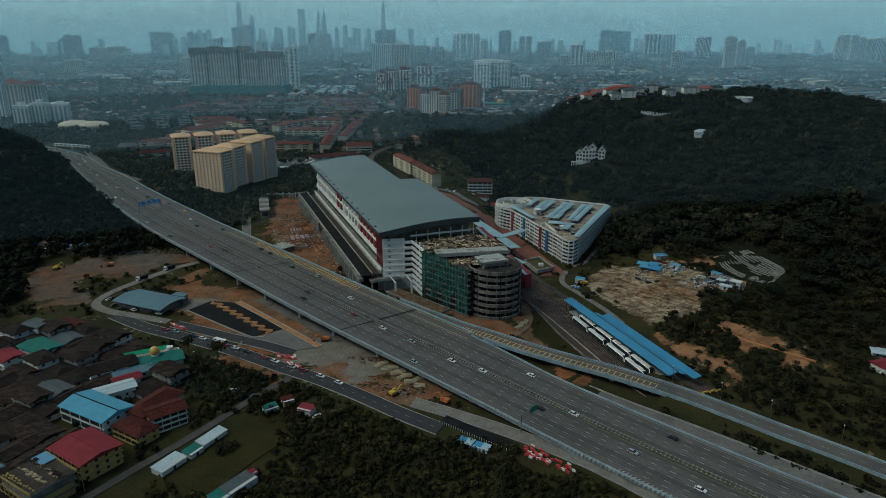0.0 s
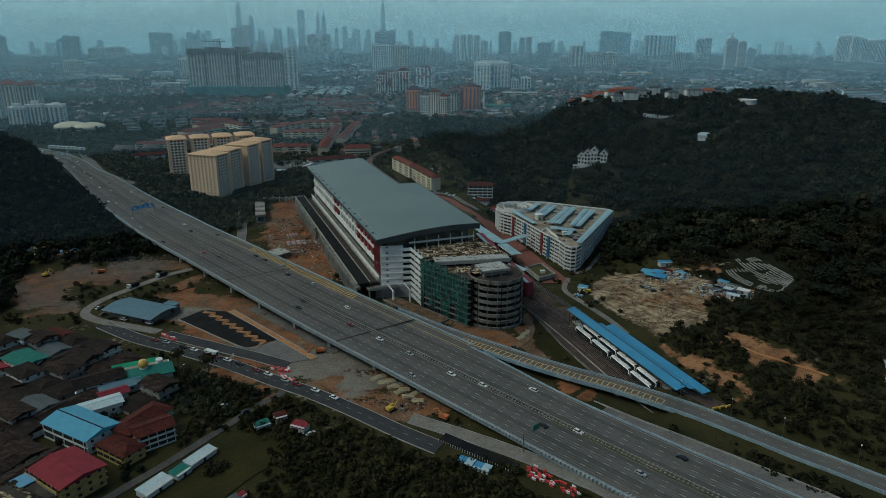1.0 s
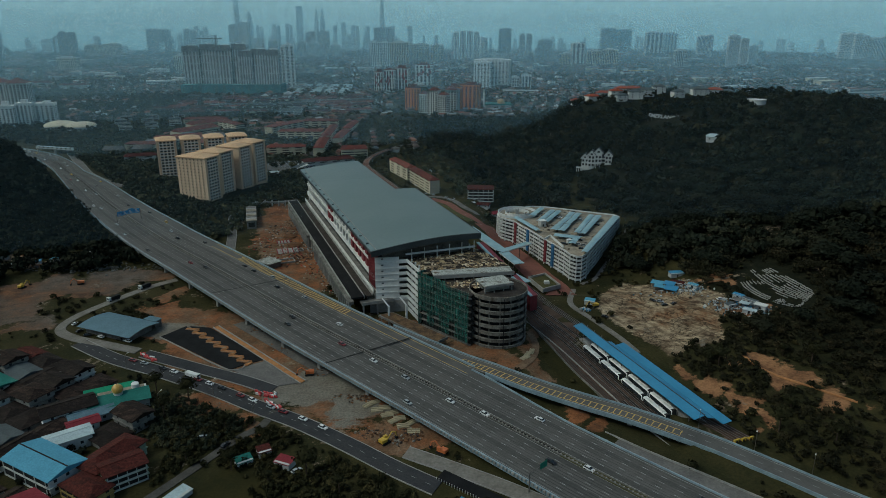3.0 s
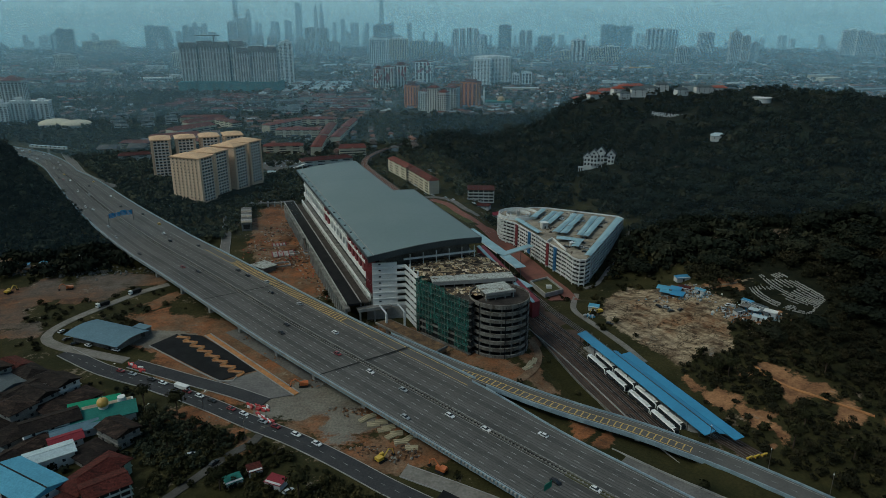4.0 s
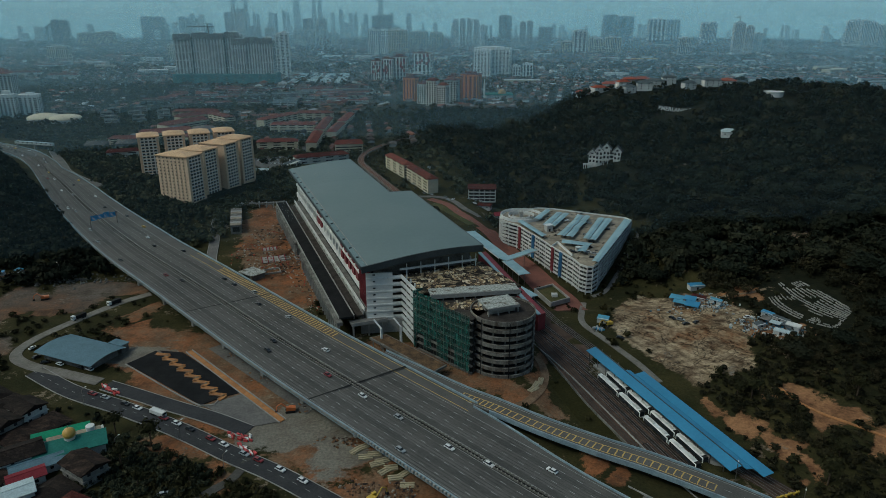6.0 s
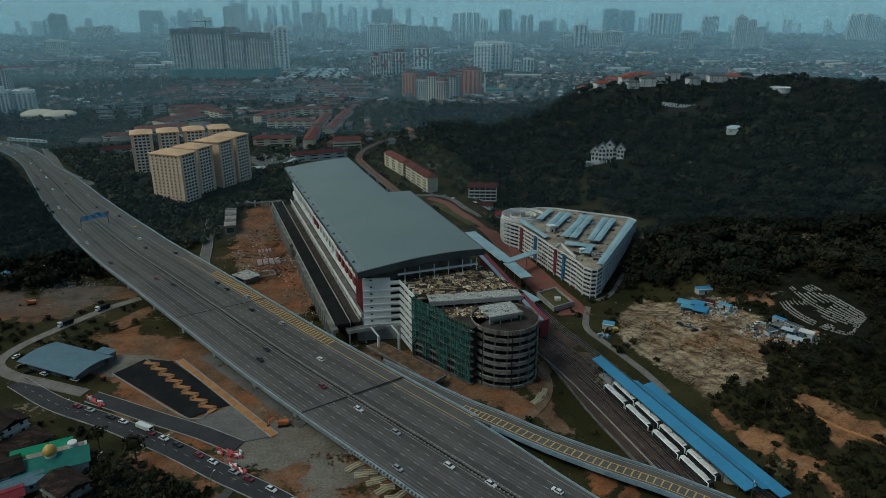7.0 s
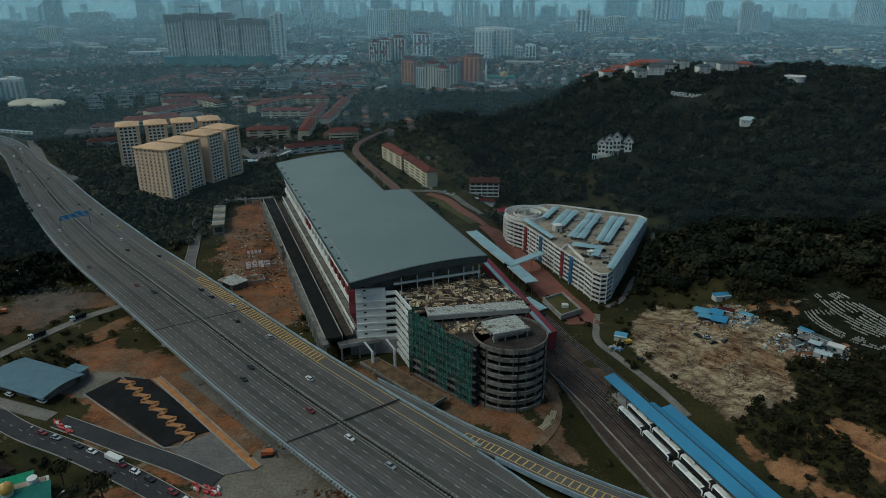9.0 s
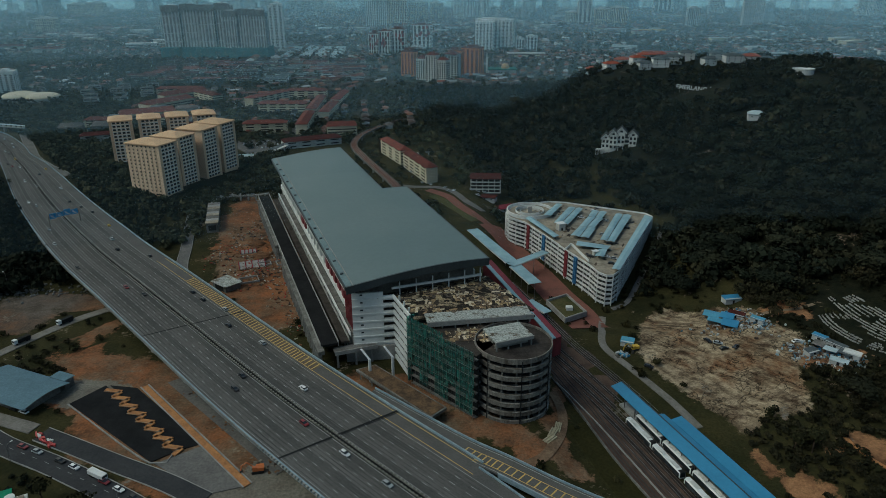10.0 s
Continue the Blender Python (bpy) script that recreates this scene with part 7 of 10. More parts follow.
for x, y in ((-115, 278), (-138, 268), (-88, 258), (-172, 302)):
    lamp_post(x, y, ground_z(x, y), 60, 8.0)

t = thing("footbridge", -552, 844, 3, -15, "pale covered footbridge over the highway", "footbridge")
boxpart("deck", (-32, -1.8, 6.2, 32, 1.8, 6.8), CONCRETE, t)
boxpart("parapet", (-32, -1.9, 6.8, 32, -1.7, 8.0), OFFWHITE, t)
boxpart("roof", (-32, -2.2, 9.6, 32, 2.2, 9.8), PALE_SHEET, t)
for k in range(9):
    boxpart("post", (-32 + k * 7.9, -1.8, 6.8, -31.7 + k * 7.9, 1.8, 9.6), OFFWHITE, t)
for x in (-30, 0, 30):
    boxpart("pier", (x - 0.8, -1.2, -8, x + 0.8, 1.2, 6.2), CONCRETE, t)


# ---- east of the terminal: plaza, canopies, flats ----
BRICK_PAVING = mat("red_brick_paving", (0.2, 0.085, 0.065), (0.15, 0.07, 0.055), 0.15, 2.0, 0.9, grain=0.2)
LAWN = mat("mown_lawn", (0.055, 0.06, 0.025), (0.075, 0.07, 0.03), 0.1, 1.5, 0.95)


def ribbon(name, pts, wide, material, label, category, up=0.35):
    """A paved way that follows the ground both along and across."""
    L = spline([(x, y, 0) for x, y in pts], 3.0)
    N = side(L)
    n = max(2, int(wide / 3))
    rows = [[p + q * wide * (j / n - 0.5) for j in range(n + 1)] for p, q in zip(L, N)]
    flat = np.array(rows).reshape(-1, 3)
    flat[:, 2] = height(flat[:, 0], flat[:, 1]) + up
    bm = bmesh.new()
    v = [bm.verts.new(p) for p in flat]
    w = n + 1
    for i in range(len(L) - 1):
        for j in range(n):
            bm.faces.new((v[i * w + j], v[i * w + j + 1], v[(i + 1) * w + j + 1], v[(i + 1) * w + j]))
    bmesh.ops.recalc_face_normals(bm, faces=bm.faces)
    return tagged(part(name, bm, material), label, category, kind="structure")


ribbon("plaza", [(92, 410), (90, 430), (82, 452), (73, 482), (64, 506), (54, 534), (44, 552)], 22, BRICK_PAVING, "red brick paved forecourt between terminal and car park", "plaza")
ribbon("plaza_path", [(47, 546), (34, 562), (21, 584), (10, 608), (-8, 626)], 8, BRICK_PAVING, "red brick path curving up to the flats", "path")
ribbon("forecourt_road", [(-40, 640), (-20, 634), (0, 632), (16, 618), (28, 592), (40, 576)], 6, OLD_ROAD, "curving grey forecourt road", "road", 0.45)
ribbon("lawn", [(-4, 612), (8, 594), (20, 574), (32, 552)], 9, LAWN, "mown lawn beside the forecourt path", "lawn", 0.3)
ribbon("park_kerb_way", [(112, 436), (124, 444), (140, 470), (158, 500), (178, 534)], 3.5, OLD_ROAD, "narrow grey way beside the car park", "road")
t = tagged(new("planter"), "rectangular walled planter with a small box inside", "planter")
PL = [(79, 421), (94, 429), (86, 451), (71, 443)]
part("wall", band_ring(bmesh.new(), PL, 0, 0.8, -11, -7.6), CONCRETE, t)
part("bed", prism(bmesh.new(), offset_pts(PL, 0.8), -11, -9.0), GRASS, t)
boxpart("pump_box", (82, 432, -9, 86, 435, -7), OFFWHITE, t)


def canopy(x0, y0, x1, y1, wide, z, label):
    t = thing("walkway_canopy", x0, y0, 0, math.degrees(math.atan2(y1 - y0, x1 - x0)), label, "canopy", "walkway canopies")
    ln = math.hypot(x1 - x0, y1 - y0)
    bm = box(bmesh.new(), 0, -wide / 2, z, ln, wide / 2, z + 0.3)
    part("roof", bm, SHADE_BLUE, t)
    boxpart("fascia", (0, -wide / 2 - 0.1, z - 0.5, ln, -wide / 2, z + 0.32), OFFWHITE, t)
    for k in range(max(2, int(ln / 9)) + 1):
        x = 0.5 + (ln - 1) * k / max(2, int(ln / 9))
        g = true_ground(x0 + (x1 - x0) * x / ln, y0 + (y1 - y0) * x / ln)
        boxpart("post", (x - 0.15, -0.15, g - 0.3, x + 0.15, 0.15, z), STEEL, t)


# maroon walled ramp from the terminal down to the tracks
t = tagged(new("maroon_ramp"), "maroon walled covered ramp down from the terminal", "ramp")
for (x0, y0), (x1, y1) in (((29, 430), (62, 376)),):
    d = np.array((x1 - x0, y1 - y0)) / math.hypot(x1 - x0, y1 - y0)
    n = np.array((-d[1], d[0]))
    zt = lambda x, y: 25.0 - 17.0 * (((x - x0) * d[0] + (y - y0) * d[1]) / math.hypot(x1 - x0, y1 - y0))
    pts = [(x0, y0), (x1, y1), (x1 + n[0] * 6, y1 + n[1] * 6), (x0 + n[0] * 6, y0 + n[1] * 6)]
    part("wall", prism(bmesh.new(), pts, -8, lambda x, y: zt(x, y)), MAROON, t)
    pts = [(x0 - n[0] * 0.4, y0 - n[1] * 0.4), (x1 - n[0] * 0.4, y1 - n[1] * 0.4), (x1 + n[0] * 2, y1 + n[1] * 2), (x0 + n[0] * 2, y0 + n[1] * 2)]
    part("coping", prism(bmesh.new(), pts, lambda x, y: zt(x, y), lambda x, y: zt(x, y) + 0.6), SHADE_BLUE, t, "pale blue sheet coping")


def flats(x0, y0, x1, y1, deep, h, storeys, label, z=None, wall=None, roof=None):
    """A long low block of flats between two points of its front line."""
    cx, cy = (x0 + x1) / 2, (y0 + y1) / 2
    return house("low_flats", cx, cy, math.degrees(math.atan2(y1 - y0, x1 - x0)), math.hypot(x1 - x0, y1 - y0), deep, h, wall or CREAM, roof or TILE_RED, label, True, 3.2, storeys, 1.0, "red roofed flats", "flats", z)


flats(-32.8, 704.4, -57.9, 752.3, 11, 15, 5, "cream walk-up flats with a red tiled roof")
flats(-4.4, 645.4, -29.5, 698.9, 11, 15, 5, "cream walk-up flats with a red tiled roof")
flats(-293, 1013, -252, 1078, 16, 13, 4, "cream walk-up flats with a red tiled roof")
flats(-250, 1082, -185, 1082, 16, 13, 4, "cream walk-up flats with a red tiled roof")
flats(-263, 970, -193, 970, 15, 14, 4, "cream walk-up flats with a red tiled roof")
flats(-248, 846, -194, 852, 14, 13, 4, "cream walk-up flats with a red tiled roof")
flats(-172, 836, -178, 915, 14, 13, 4, "cream walk-up flats with a red tiled roof")
flats(-179, 930, -183, 1030, 14, 13, 4, "cream walk-up flats with a red tiled roof")
flats(-158, 912, -156, 985, 14, 12, 4, "cream walk-up flats with a red tiled roof")
flats(-157, 1000, -153, 1075, 14, 12, 4, "cream walk-up flats with a red tiled roof")
flats(-463, 872, -415, 872, 14, 12, 4, "cream walk-up flats with a red tiled roof")
flats(-180, 775, -118, 798, 16, 8, 2, "low building with a broad dark red roof", None, OFFWHITE, DARK_RED)
flats(-473, 1100, -397, 1105, 15, 13, 4, "cream walk-up flats with a red tiled roof")
flats(-405, 1085, -350, 1040, 15, 13, 4, "cream walk-up flats with a red tiled roof")
flats(-380, 905, -330, 890, 14, 10, 3, "cream walk-up flats with a red tiled roof")
flats(-330, 850, -290, 842, 14, 10, 3, "cream walk-up flats with a red tiled roof")
flats(-430, 800, -392, 812, 12, 8, 2, "low building with a broad dark red roof", None, OFFWHITE, DARK_RED)
# old four-storey shop house by the wood
t = thing("shop_house", 46, 634, ground_z(46, 634), -2, "weathered four-storey shop house with open galleries", "shop house")
# Near-black core paints in the shade behind the galleries.
boxpart("core", (-13, -6, -2, 13, 8, 13.5), VOID, t)
for f in range(5):
    boxpart("gallery", (-14, -8.5, f * 3.3 - 0.3, 14, 8, f * 3.3), DARK_CONCRETE, t)
    if f < 4:
        boxpart("parapet", (-14, -8.6, f * 3.3, 14, -8.3, f * 3.3 + 1.0), OFFWHITE, t)
        for k in range(6):
            boxpart("pier", (-14 + k * 5.5, -8.4, f * 3.3 + 1.0, -13.4 + k * 5.5, -7.8, f * 3.3 + 3.0), OFFWHITE, t)
bm = bmesh.new()
prism(bm, [(-14.5, -9), (14.5, -9), (14.5, 8.5), (-14.5, 8.5)], 13.2, lambda x, y: 13.6 + (2.0 if abs(y) < 3 else 0.2))
part("roof", bm, DARK_RED, t)
house("shed", 62, 604, 20, 14, 9, 3.5, GREY, RED_SHEET, "low shed under a faded red roof", False, 1.5, 1, group="sheds", category="shed")
house("shed", 48, 612, -15, 12, 8, 3.5, GREY, DARK_RED, "low shed under a dark red roof", False, 1.5, 1, group="sheds", category="shed")
house("shed", 112, 598, -8, 26, 9, 4, GREY, TEAL_SHEET, "long shed under a teal green roof", False, 1.0, 1, group="sheds", category="shed")


# ---- light rail curve ----
t = tagged(new("rail_viaduct"), "curving concrete light rail viaduct with brown tracks", "viaduct", kind="structure")
part("deck", sweep(bmesh.new(), LRT, rect(-3.6, 3.6, -1.6, 0)), hue("rusty_track_bed", (0.16, 0.075, 0.048), 0.75), t)
for o in (-3.9, 3.6):
    part("parapet", sweep(bmesh.new(), LRT, rect(o, o + 0.3, -1.2, 0.7)), DARK_CONCRETE, t)
for o in (-2.6, -1.1, 1.1, 2.6):
    part("rail", sweep(bmesh.new(), LRT, rect(o - 0.12, o + 0.12, 0, 0.2)), STEEL, t)
for i in range(4, len(LRT), 5):
    p = LRT[i]
    boxpart("pier", (p[0] - 0.9, p[1] - 0.9, ground_z(p[0], p[1]) - 1, p[0] + 0.9, p[1] + 0.9, p[2] - 1.8), CONCRETE, t)

# ---- foundations in the lot ----
for x, y, az, w, d in ((-122, 455, 20, 12, 8), (-106, 480, 20, 9, 7), (-118, 478, 22, 8, 5)):
    t = thing("foundation", x, y, ground_z(x, y), az, "unfinished concrete foundation walls in orange soil", "foundation", "foundations")
    for b in ((-w / 2, -d / 2, 0, w / 2, -d / 2 + 0.5, 1.1), (-w / 2, d / 2 - 0.5, 0, w / 2, d / 2, 1.1), (-w / 2, -d / 2 + 0.5, 0, -w / 2 + 0.5, d / 2 - 0.5, 1.1), (w / 2 - 0.5, -d / 2 + 0.5, 0, w / 2, d / 2 - 0.5, 1.1)):
        boxpart("footing", b, CONCRETE, t)
# ---- rocky clearing ----
shed_row(173, 405, -30, 9, 5, 2.6, DARK_RED, "low hut under a rusty sheet roof")
shed_row(180, 396, -40, 7, 3, 2.6, SKY_SHEET, "low hut under a pale blue roof")
shed_row(180, 425, 8, 11, 5, 3, BLUE_ROOF, "small hut under a blue sheet roof")
shed_row(105, 385, -20, 7, 5, 2.8, SKY_SHEET, "site cabin with a pale blue roof")
shed_row(202, 376, -50, 7, 3, 2.8, BLUE_ROOF, "blue cabin in a scrap yard")
shed_row(206, 369, -52, 10, 3.2, 2.6, GREY_SHEET, "long cabin with a grey sheet roof in a scrap yard")
shed_row(209, 361, -40, 7.5, 4, 2.8, OFFWHITE, "white cabin at the wood's edge")
shed_row(192, 366, 20, 7, 4, 2.2, GREY_SHEET, "low hut under a patched grey sheet")
shed_row(200, 357, -35, 8, 3.5, 2.2, PALE_SHEET, "low hut under a pale sheet roof")
for x, y, az, c in ((148, 384, -60, "black"), (152, 381, -20, "silver"), (153, 376, 15, "black"), (159, 376, 40, "black"), (110, 365, -30, "black"), (185, 372, 50, "silver"), (190, 376, 20, "white")):
    place_car(c, x, y, ground_z(x, y) + 0.25, az)


# ---- hill ----
def villa(x, y, az, w, d, h, roof, label, storeys=2):
    return house("villa", x, y, az, w, d, h, WHITE, roof, label, True, 3.0, storeys, 0.8, "hill villas", "villa")


VERMILION = hue("vermilion_tile", (0.27, 0.065, 0.035), 0.8)
for x, y, az, w, d, h in ((228, 893, 10, 20, 14, 7), (246, 905, -10, 22, 14, 7), (258, 885, 5, 16, 12, 8), (272, 896, 0, 20, 14, 8), (290, 905, 8, 24, 14, 7), (208, 905, 0, 18, 12, 6), (394, 866, -12, 22, 15, 8), (420, 900, 5, 20, 14, 7)):
    villa(x, y, az, w, d, h, VERMILION, "white hill villa with an orange tiled roof")
for x, y, az, w, d, h in ((262, 868, 4, 15, 10, 7), (282, 868, -4, 20, 11, 9), (298, 872, -6, 22, 12, 8), (372, 866, 0, 22, 12, 8), (356, 880, 5, 18, 12, 8), (340, 862, 8, 16, 10, 7), (318, 878, -5, 18, 10, 9), (408, 858, 10, 18, 10, 6)):
    villa(x, y, az, w, d, h, GREY_SHEET, "modern white villa with a flat grey roof", 3)
g = ground_z(404, 769)
t = thing("water_tank", 404, 769, g, 0, "round white water tank on the hilltop", "water tank")
part("wall", rod(bmesh.new(), (0, 0, 0), (0, 0, 5.5), 10, 32), WHITE, t)
part("rim", tube(bmesh.new(), 10.5, 10, 5.0, 6.2, 32), OFFWHITE, t)
villa(318, 690, -15, 14, 9, 5, PALE_SHEET, "small pale house in the wood", 1)
# letters on the slope
ltr = bpy.data.curves.new("hill_letters", "FONT")
ltr.body, ltr.size, ltr.extrude, ltr.align_x = "EMERLANG", 6.4, 0.25, "LEFT"
ltr.offset = 0.14
tob = new("hill_letters", ltr)
bpy.context.view_layer.update()
lm = bpy.data.meshes.new_from_object(tob.evaluated_get(bpy.context.evaluated_depsgraph_get()))
bpy.data.objects.remove(tob)
lm.materials.clear()
lm.materials.append(WHITE)
ob = new("hill_letters", lm)
ob.matrix_basis = pose(285, 815, 61.0, 84, 5, -12)
tagged(ob, "large white letters standing on the wooded slope", "sign")
t = thing("letter_frame", 285, 816, 54, -12, "steel frame carrying the hillside letters", "frame")
for k in range(8):
    boxpart("post", (k * 5.2, 0.3, -14, k * 5.2 + 0.3, 0.6, 11), STEEL, t)
for k in range(9):
    boxpart("letter_bar", (39 + k * 2.3, -0.6, 6.0 - k * 0.2, 40.3 + k * 2.3, -0.3, 9.4 - k * 0.3), OFFWHITE, t)

# ---- collector road on the slip road's inner side ----
COLLECT = spline([(76, 246, 0.9), (95, 231, 0.8), (112, 219, 0.7), (132, 204, 0.6), (150, 190, 0.6), (165, 178, 0.6), (220, 135, 0.5)], 4.0)
t = tagged(new("collector_road"), "grey collector road between highway and slip road", "road", kind="structure")
part("carriageway", sweep(bmesh.new(), COLLECT, rect(-7, 3.2, -1.5, 0)), OLD_ROAD, t)
part("crash_barrier", sweep(bmesh.new(), COLLECT, rect(3.3, 3.6, -1.0, 0.9)), CONCRETE, t)
t = tagged(new("chevron_marking"), "white chevron hatching on the highway's shoulder", "road marking", kind="structure")
NH = side(HIGHWAY)
for k in range(34):
    i = at_x(HIGHWAY, 74) + k * 0.42
    j, f = int(i), i - int(i)
    p, n = HIGHWAY[j] * (1 - f) + HIGHWAY[j + 1] * f, NH[j]
    d = np.array((n[1], -n[0], 0))
    bm = bmesh.new()
    bm.faces.new([bm.verts.new(p + n * o + d * e + np.array((0, 0, 0.04))) for o, e in ((0.3, -0.3), (2.4, 0.9), (2.4, 1.5), (0.3, 0.3))])
    part("stripe", bm, LINE, t)

# ---- stadium and place of worship on the plain ----
for x, y, r in ((-690, 1078, 26), (-648, 1070, 24)):
    t = thing("sports_dome", x, y, ground_z(x, y), 0, "low cream domed sports hall", "sports hall", "sports halls")
    bm = bmesh.new()
    bmesh.ops.create_uvsphere(bm, u_segments=28, v_segments=14, radius=r)
    for v in bm.verts:
        v.co.z = max(v.co.z, 0) * 0.3 + 5
    part("roof", bm, CREAM, t)
    part("wall", rod(bmesh.new(), (0, 0, -2), (0, 0, 5.2), r * 0.97, 28), OFFWHITE, t)
t = thing("mosque", 135, 1372, ground_z(135, 1372), 0, "teal roofed mosque with a slim white minaret", "mosque")
boxpart("hall", (-28, -16, -1, 30, 16, 9), OFFWHITE, t)
boxpart("roof", (-30, -18, 9, 32, 18, 11), TEAL_SHEET, t)
part("minaret", rod(rod(bmesh.new(), (-32, -6, 0), (-32, -6, 34), 2.0, 10), (-32, -6, 34), (-32, -6, 42), 0.9, 8), WHITE, t)
bm = bmesh.new()
bmesh.ops.create_uvsphere(bm, u_segments=20, v_segments=10, radius=9)
for v in bm.verts:
    v.co += Vector((8, 0, 12))
part("dome", bm, hue("bronze_dome", (0.4, 0.25, 0.1), 0.85, 0.4), t)


# ---- single trees standing apart ----
def make_tree(name, seed, tall, spread, label):
    t = thing(name, 0, 0, 0, 0, label, "tree", "trees")
    bm = bmesh.new()
    rod(bm, (0, 0, -0.5), (0.1, 0.05, tall * 0.55), 0.16 + tall * 0.012, 7)
    for k in range(4):
        a = k * 1.6 + seed
        rod(bm, (0.08, 0.04, tall * (0.38 + 0.05 * k)), (math.cos(a) * spread * 0.5, math.sin(a) * spread * 0.5, tall * (0.62 + 0.04 * k)), 0.07, 5)
    part("trunk", bm, TRUNK, t)
    V, Q = crown_arrays(60 + seed, 190, 0.5)
    V = V * np.array((spread, spread, tall * 0.42)) + np.array((0, 0, tall * 0.72))
    ob = new("crown", mesh_np("crown", V, Q, LEAF, np.full(len(V), 0.3 + 0.1 * (seed % 4))))
    ob.parent = t
    return t


TREES = [make_tree("tree", k, tl, sp, "broad leafed green tree standing on its own") for k, (tl, sp) in enumerate(((8, 3.2), (10, 3.8), (6.5, 2.6), (12, 4.4)))]
spots = [(-120, 250), (-133, 262), (-112, 262), (-126, 274), (-100, 252), (-146, 282), (-70, 218), (-55, 222), (-40, 214), (-20, 205), (5, 190), (25, 178), (45, 168), (-88, 226), (-110, 232), (-30, 190), (-10, 172), (-55, 180), (-65, 200), (60, 152), (151, 307), (157, 305), (163, 309), (160, 250), (172, 262), (180, 240), (195, 310), (205, 300), (215, 255)]
first = set()
for k, (x, y) in enumerate(spots):
    j = k % 4
    m = pose(x, y, ground_z(x, y), 0, 0, rp.uniform(0, 360))
    if j in first:
        copy_thing(TREES[j], m)
    else:
        first.add(j)
        TREES[j].matrix_basis = m


# ---- ledge and frames between the block and the highway ----
t = tagged(new("site_ledge"), "brown debris covered concrete ledge beside the highway", "ledge")
LEDGE = [(-38, 354), (-1, 320.5), (6, 327), (-29, 358)]
part("slab", prism(bmesh.new(), LEDGE, 4.6, 6.0), DARK_CONCRETE, t)
part("earth_cover", prism(bmesh.new(), offset_pts(LEDGE, 0.8), 6.0, 6.25), mat("brown_debris", (0.16, 0.1, 0.055), (0.06, 0.042, 0.03), 0.2, 1.2, 0.95, grain=0.4), t)
for k in range(7):
    f = k / 6
    x, y = -36 + 36.5 * f, 353.5 - 32 * f
    boxpart("post", (x - 0.3, y + 0.4, -1, x + 0.3, y + 1.0, 4.6), CONCRETE, t)
for x, y in ((-31, 352), (-20, 354)):
    t = thing("bent_column", x, y, -0.5, 22, "white bent concrete column of an unfinished frame", "column", "bent columns")
    boxpart("leg", (-0.5, -0.5, 0, 0.5, 0.5, 12), WHITE, t)
    bm = box(bmesh.new(), -0.5, -0.5, 12, 0.5, 0.5, 13)
    for v in bm.verts:
        if v.co.z > 12.5:
            v.co += Vector((-2.2, 4.0, 2.6))
    part("arm", bm, WHITE, t)
t = thing("concourse_bridge", -41, 371, 0, 22.3, "grey concrete bridge slab below the white wall", "slab")
boxpart("slab", (-13, -7.5, 8.4, 8, -1.5, 9.4), DARK_CONCRETE, t)
boxpart("parapet", (-13, -7.9, 8.4, 8, -7.5, 10.4), CONCRETE, t)
for x in (-12, -3, 5):
    boxpart("post", (x, -6, -1, x + 0.9, -5, 8.4), CONCRETE, t)
# kerbs round the pads
t = tagged(new("pad_kerb"), "pale concrete kerbs round the asphalt pads", "kerb", kind="structure")
for pts in ([(-169.6, 336.6), (-115.2, 301.4), (-107.6, 306.8)], [(-141.4, 348.4), (-73, 288.8)], [(-138.6, 350.4), (-70.6, 291.2)], [(-92, 281), (-84, 277)]):
    L = spline([(x, y, ground_z(x, y)) for x, y in pts], 4.0)
    part("kerb", sweep(bmesh.new(), L, rect(-0.25, 0.25, -0.3, 0.6)), CONCRETE, t)
# diverging tracks by the drum
t = tagged(new("railway_branch"), "second pair of railway tracks curving off beside the round tower", "railway", kind="structure")
TB = spline([(44, 404, -2.3), (56, 378, -2.3), (64, 356, -2.3), (71, 336, -2.3), (80, 306, -2.3), (92, 276, -2.3)], 3.0)
part("ballast_bed", sweep(bmesh.new(), TB, [(-4.5, -2), (5, -2), (4.5, 0), (-4, 0)]), BALLAST, t)
for o in (-2.6, -1.2, 1.4, 2.8):
    part("rail", sweep(bmesh.new(), TB, rect(o - 0.16, o + 0.16, 0, 0.2)), RAIL, t)
part("retaining_wall", sweep(bmesh.new(), TB, rect(-5.0, -4.5, -4, 0.9)), DARK_CONCRETE, t)
TRACK_PATH = spline([(104, 428, -6), (96, 402, -4), (92, 384, -3), (100, 366, -3), (112, 340, -3), (118, 322, -3)], 4.0)
road("trackside_path", TRACK_PATH, 4.0, PALE_ROAD, "pale concrete path beside the tracks", False)
# litter of timber and pipes at the drum's foot
for x, y, az in ((52, 318, 60), (55, 322, 70), (50, 314, 40)):
    log_pile(x, y, az)
# small village clutter: bushes and yard trees among the houses
x, y, rg = scatter(420, -330, -128, 150, 320, 77)
ok = clear_of_roads(x, y, 1.0) & (y < 300)
x, y = x[ok], y[ok]
rr = rg.uniform(0.8, 2.4, len(x))
wood("village_bushes", x, y, height(x, y) + rr * 0.6, rr, rg.uniform(0.9, 1.4, len(x)), rg.random(len(x)) * 0.6, [crown_arrays(90 + k, 38) for k in range(4)], "dark bushes and yard trees between the houses", leaf=LEAF_DARK)
